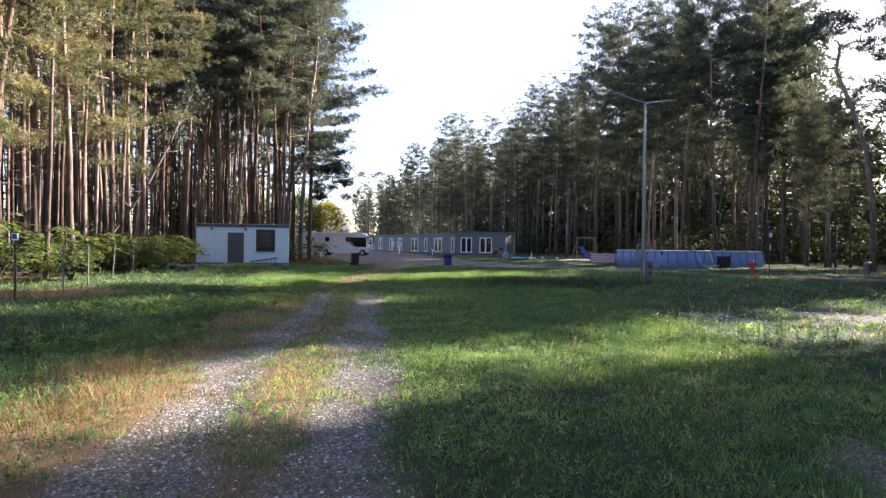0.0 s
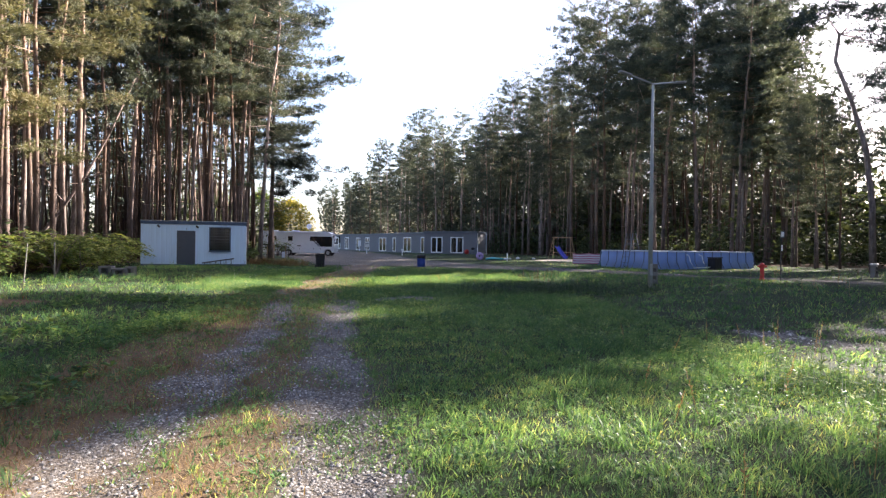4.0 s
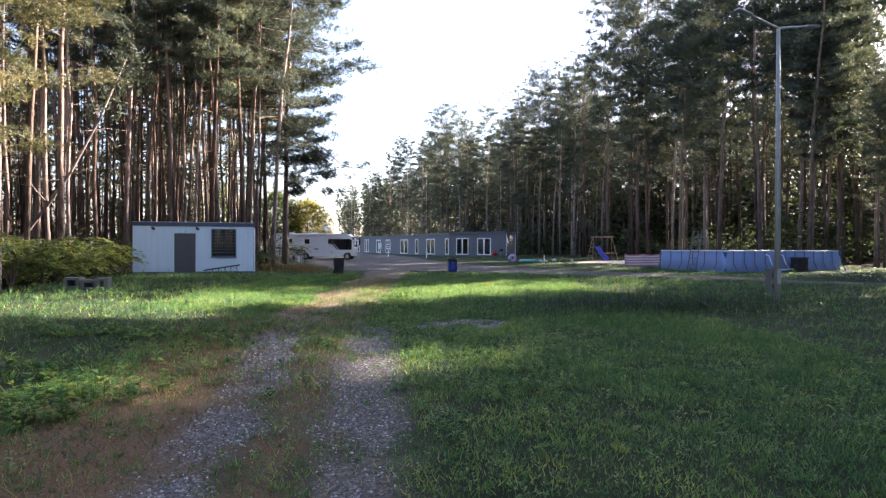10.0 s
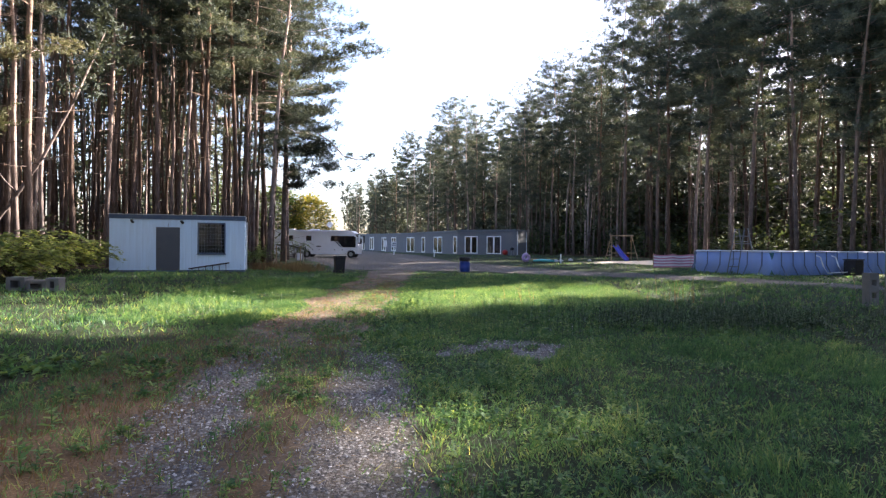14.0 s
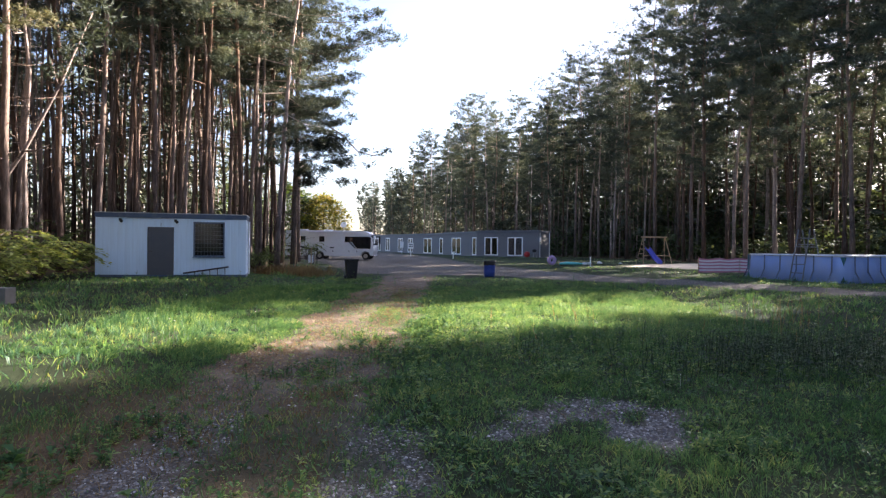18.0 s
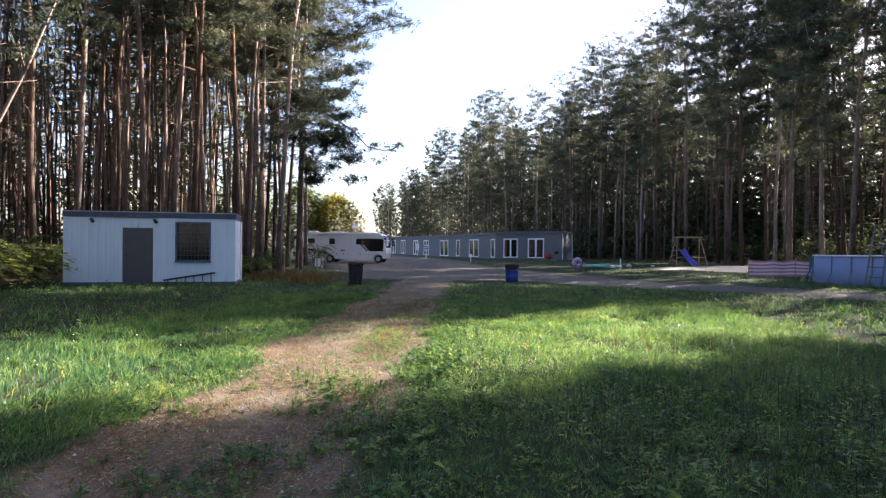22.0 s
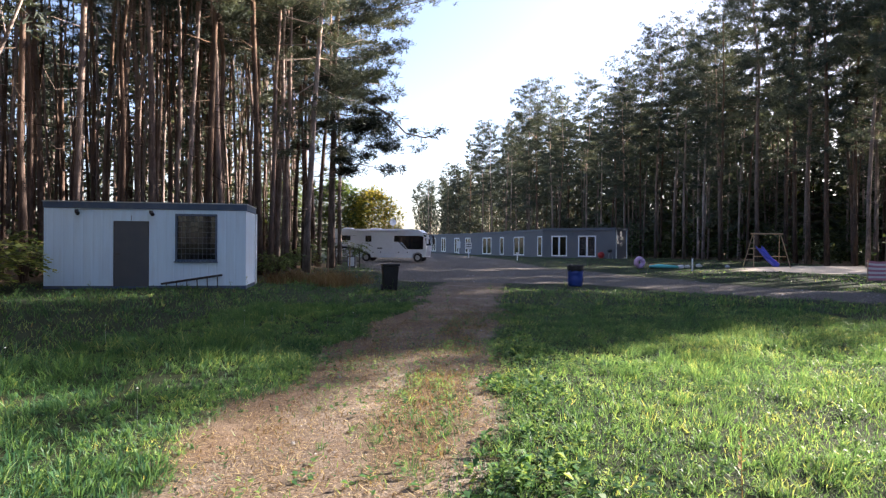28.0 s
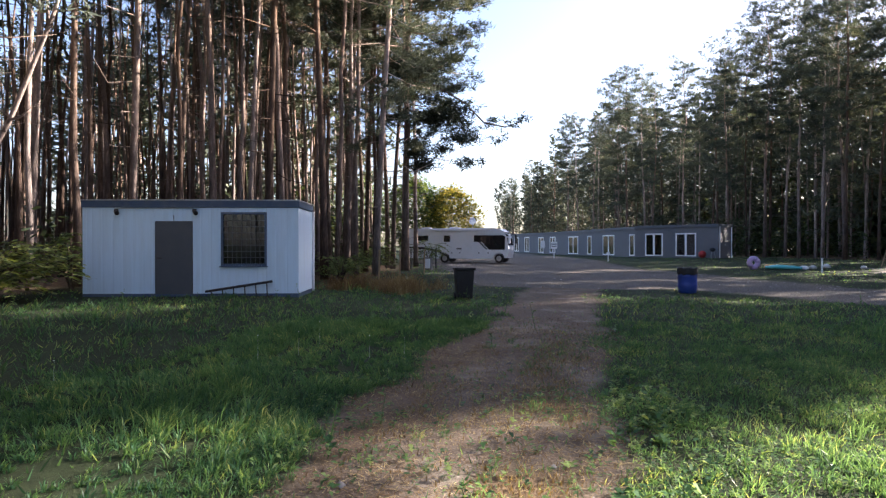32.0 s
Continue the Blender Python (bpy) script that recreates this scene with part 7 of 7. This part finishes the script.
tall = [stalk_weeds(200, (-0.5, 9.5), (21, 29.5), rng, spot(4.2, 25.3, 2.6, 1.7), 0.42, 0.075), stalk_weeds(700, (-1.5, 4), (20.5, 27), rng, spot(0.6, 24.2, 1.6, 1.6), 0.35, 0.07), stalk_weeds(900, (1.5, 8), (6.5, 13), rng, spot(4.4, 9.6, 2.0, 1.6), 0.4, 0.08), stalk_weeds(700, (-2.2, 0.4), (3, 22), rng, lambda x, y: 0.6 * np.exp(-(((x - along(RUT_R, y) - 0.75) / 0.25) ** 2)), 0.16, 0.05), stalk_weeds(900, (-5.5, -1.4), (19, 33), rng, lambda x, y: 0.6 * smooth01((fbm(x, y, 0.9, 177) - 0.6) * 8) * (1 - 0.8 * cover(x, y)[1]), 0.09, 0.045), stalk_weeds(500, (-8.5, -4), (8, 21), rng, spot(-6, 14, 1.8, 4), 0.16, 0.07), stalk_weeds(500, (-18, 30), (20, 46), rng, lambda x, y: 0.35 * (1 - cover(x, y)[0]), 0.4, 0.1)]
clumps = lambda x, y: 0.8 * smooth01((fbm(x, y, 0.55, 181) - 0.53) * 9) * (1 - 0.9 * cover(x, y)[0])
tall.append(stalk_weeds(3800, (-5.2, 1.2), (15.5, 26.5), rng, clumps, 0.12, 0.05, 10))
tall.append(stalk_weeds(800, (-7, -3.8), (12, 18), rng, spot(-5.1, 14.8, 0.8, 1.5), 0.22, 0.1))
tall.append(stalk_weeds(700, (-2.6, -0.8), (22, 33), rng, lambda x, y: np.exp(-(((x + 1.9) / 0.4) ** 2)) * 0.8, 0.13, 0.05))
v, f, t = stalk_weeds(11000, (-0.8, 10), (21, 29), rng, spot(4.4, 24.3, 2.9, 1.5), 0.3, 0.07)
tagged(new("dark_weeds", raw_mesh("dark_weeds", v, f, M_WEED, t)), "dense stand of leafy weeds beside the track, coloured dark for its shade", "weeds", kind="stuff")
v, f, t = join(tall)
tagged(new("tall_weeds", raw_mesh("tall_weeds", v, f, M_CLOVER, t)), "upright leafy weeds in clumps on the meadow", "weeds", kind="stuff")



def seed_stalks(spots, rng, hgt):
    """Reddish-tan seed plumes of dock and tall grasses."""
    vs, n = [], 0
    for x, y, h in spots:
        z = gz(x, y)
        lx, ly = rng.normal(0, 0.08, 2)
        for u in np.linspace(0, 1, 44):
            a = rng.uniform(0, 6.28)
            s = (0.008 if u < 0.4 else 0.032 * (1.3 - u)) * rng.uniform(0.7, 1.4)
            p = np.array([x + lx * u, y + ly * u, z + h * u])
            d = np.array([math.cos(a) * s, math.sin(a) * s, s * 0.8])
            q = np.array([-math.sin(a) * s * 0.4, math.cos(a) * s * 0.4, 0])
            vs += [p, p + d * 0.5 + q, p + d, p + d * 0.5 - q]
        w = np.array([0.003, 0, 0])
        b, e = np.array([x, y, z]), np.array([x + lx, y + ly, z + h])
        vs += [b - w, b + w, e + w * 0.5, e - w * 0.5]
    v = np.array(vs)
    return v, np.arange(len(v)).reshape(-1, 4), np.repeat(rng.uniform(0.1, 0.9, len(v) // 4), 4)


plumes = [(rng.normal(4.5, 0.25), rng.normal(27.0, 0.3), rng.uniform(0.5, 0.95)) for _ in range(14)] + [(rng.normal(0.9, 0.15), rng.normal(27.6, 0.2), rng.uniform(0.4, 0.6)) for _ in range(5)] + [(rng.uniform(-1.2, 6), rng.uniform(25, 30), rng.uniform(0.3, 0.5)) for _ in range(16)] + [(rng.uniform(1.5, 9), rng.uniform(7, 14), rng.uniform(0.3, 0.5)) for _ in range(30)] + [(rng.uniform(9.5, 17), rng.uniform(20, 30), rng.uniform(0.4, 0.8)) for _ in range(24)]
v, f, t = seed_stalks(plumes, rng, 0.6)
tagged(new("seed_plumes", raw_mesh("seed_plumes", v, f, M_STRAW, t)), "tan and reddish seed plumes standing above the grass", "seed heads", kind="stuff")

M_PETAL, pnt, pb = material("white_petals", 0.7, 0.0, 0.2)
pnt.links.new(ramp(pnt, pnt.nodes.new("ShaderNodeNewGeometry").outputs["Random Per Island"], (0.0, (0.55, 0.55, 0.48)), (1.0, (0.8, 0.8, 0.76))), pb.inputs["Base Color"])
fv, ff = [], []
blooms = [(rng.uniform(-8.5, -4.8), rng.uniform(25, 36), rng.uniform(0.25, 0.42), 0.011) for _ in range(16)] + [(rng.normal(4.2, 0.8), rng.normal(10.2, 0.6), rng.uniform(0.25, 0.5), 0.012) for _ in range(16)] + [(rng.uniform(-1, 6), rng.uniform(22, 33), rng.uniform(0.15, 0.3), 0.008) for _ in range(12)]
for x, y, h, r in blooms:
    z = gz(x, y)
    o = len(fv)
    ring6 = [(x + r * math.cos(k * 1.047), y + r * math.sin(k * 1.047), z + h) for k in range(6)]
    fv += ring6 + [(x, y, z + h + r * 0.8), (x, y, z + h - r * 0.7), (x - 0.002, y, z), (x + 0.002, y, z), (x, y + 0.002, z + h - r * 0.5)]
    ff += [(o + k, o + (k + 1) % 6, o + 6) for k in range(6)] + [(o + (k + 1) % 6, o + k, o + 7) for k in range(6)] + [(o + 8, o + 9, o + 10)]
tagged(new("white_flowers", raw_mesh("white_flowers", fv, ff, M_PETAL)), "small white flower and seed heads among the grass", "flowers", kind="stuff")

v, f, t = join([rosettes(15000, (-8, 6), (3, 34), rng, weed_keep, 0.045, 5, 0.3), rosettes(42000, (-5.5, 5), (3, 35), rng, clover_keep, 0.029, 5, 0.55), rosettes(2600, (-9, -4), (7, 20), rng, lambda x, y: weed_keep(x, y) * 1.5, 0.085, 9, 0.4), rosettes(5200, (-5.2, 1.0), (15, 26), rng, clumps, 0.05, 7, 0.5), rosettes(1500, (-2.7, -1.6), (21, 34), rng, lambda x, y: np.exp(-(((x + 2.15) / 0.35) ** 2)) * smooth01((fbm(x, y, 0.8, 145) - 0.35) * 4), 0.06, 9, 0.5), rosettes(1300, (-4.6, -1.6), (19, 34), rng, lambda x, y: 0.7 * smooth01((fbm(x, y, 0.7, 141) - 0.55) * 7), 0.035, 7, 0.35)])
tagged(new("weeds", raw_mesh("weeds", v, f, M_CLOVER, t)), "low broad-leaved weeds and clover among the grass", "weeds", kind="stuff")
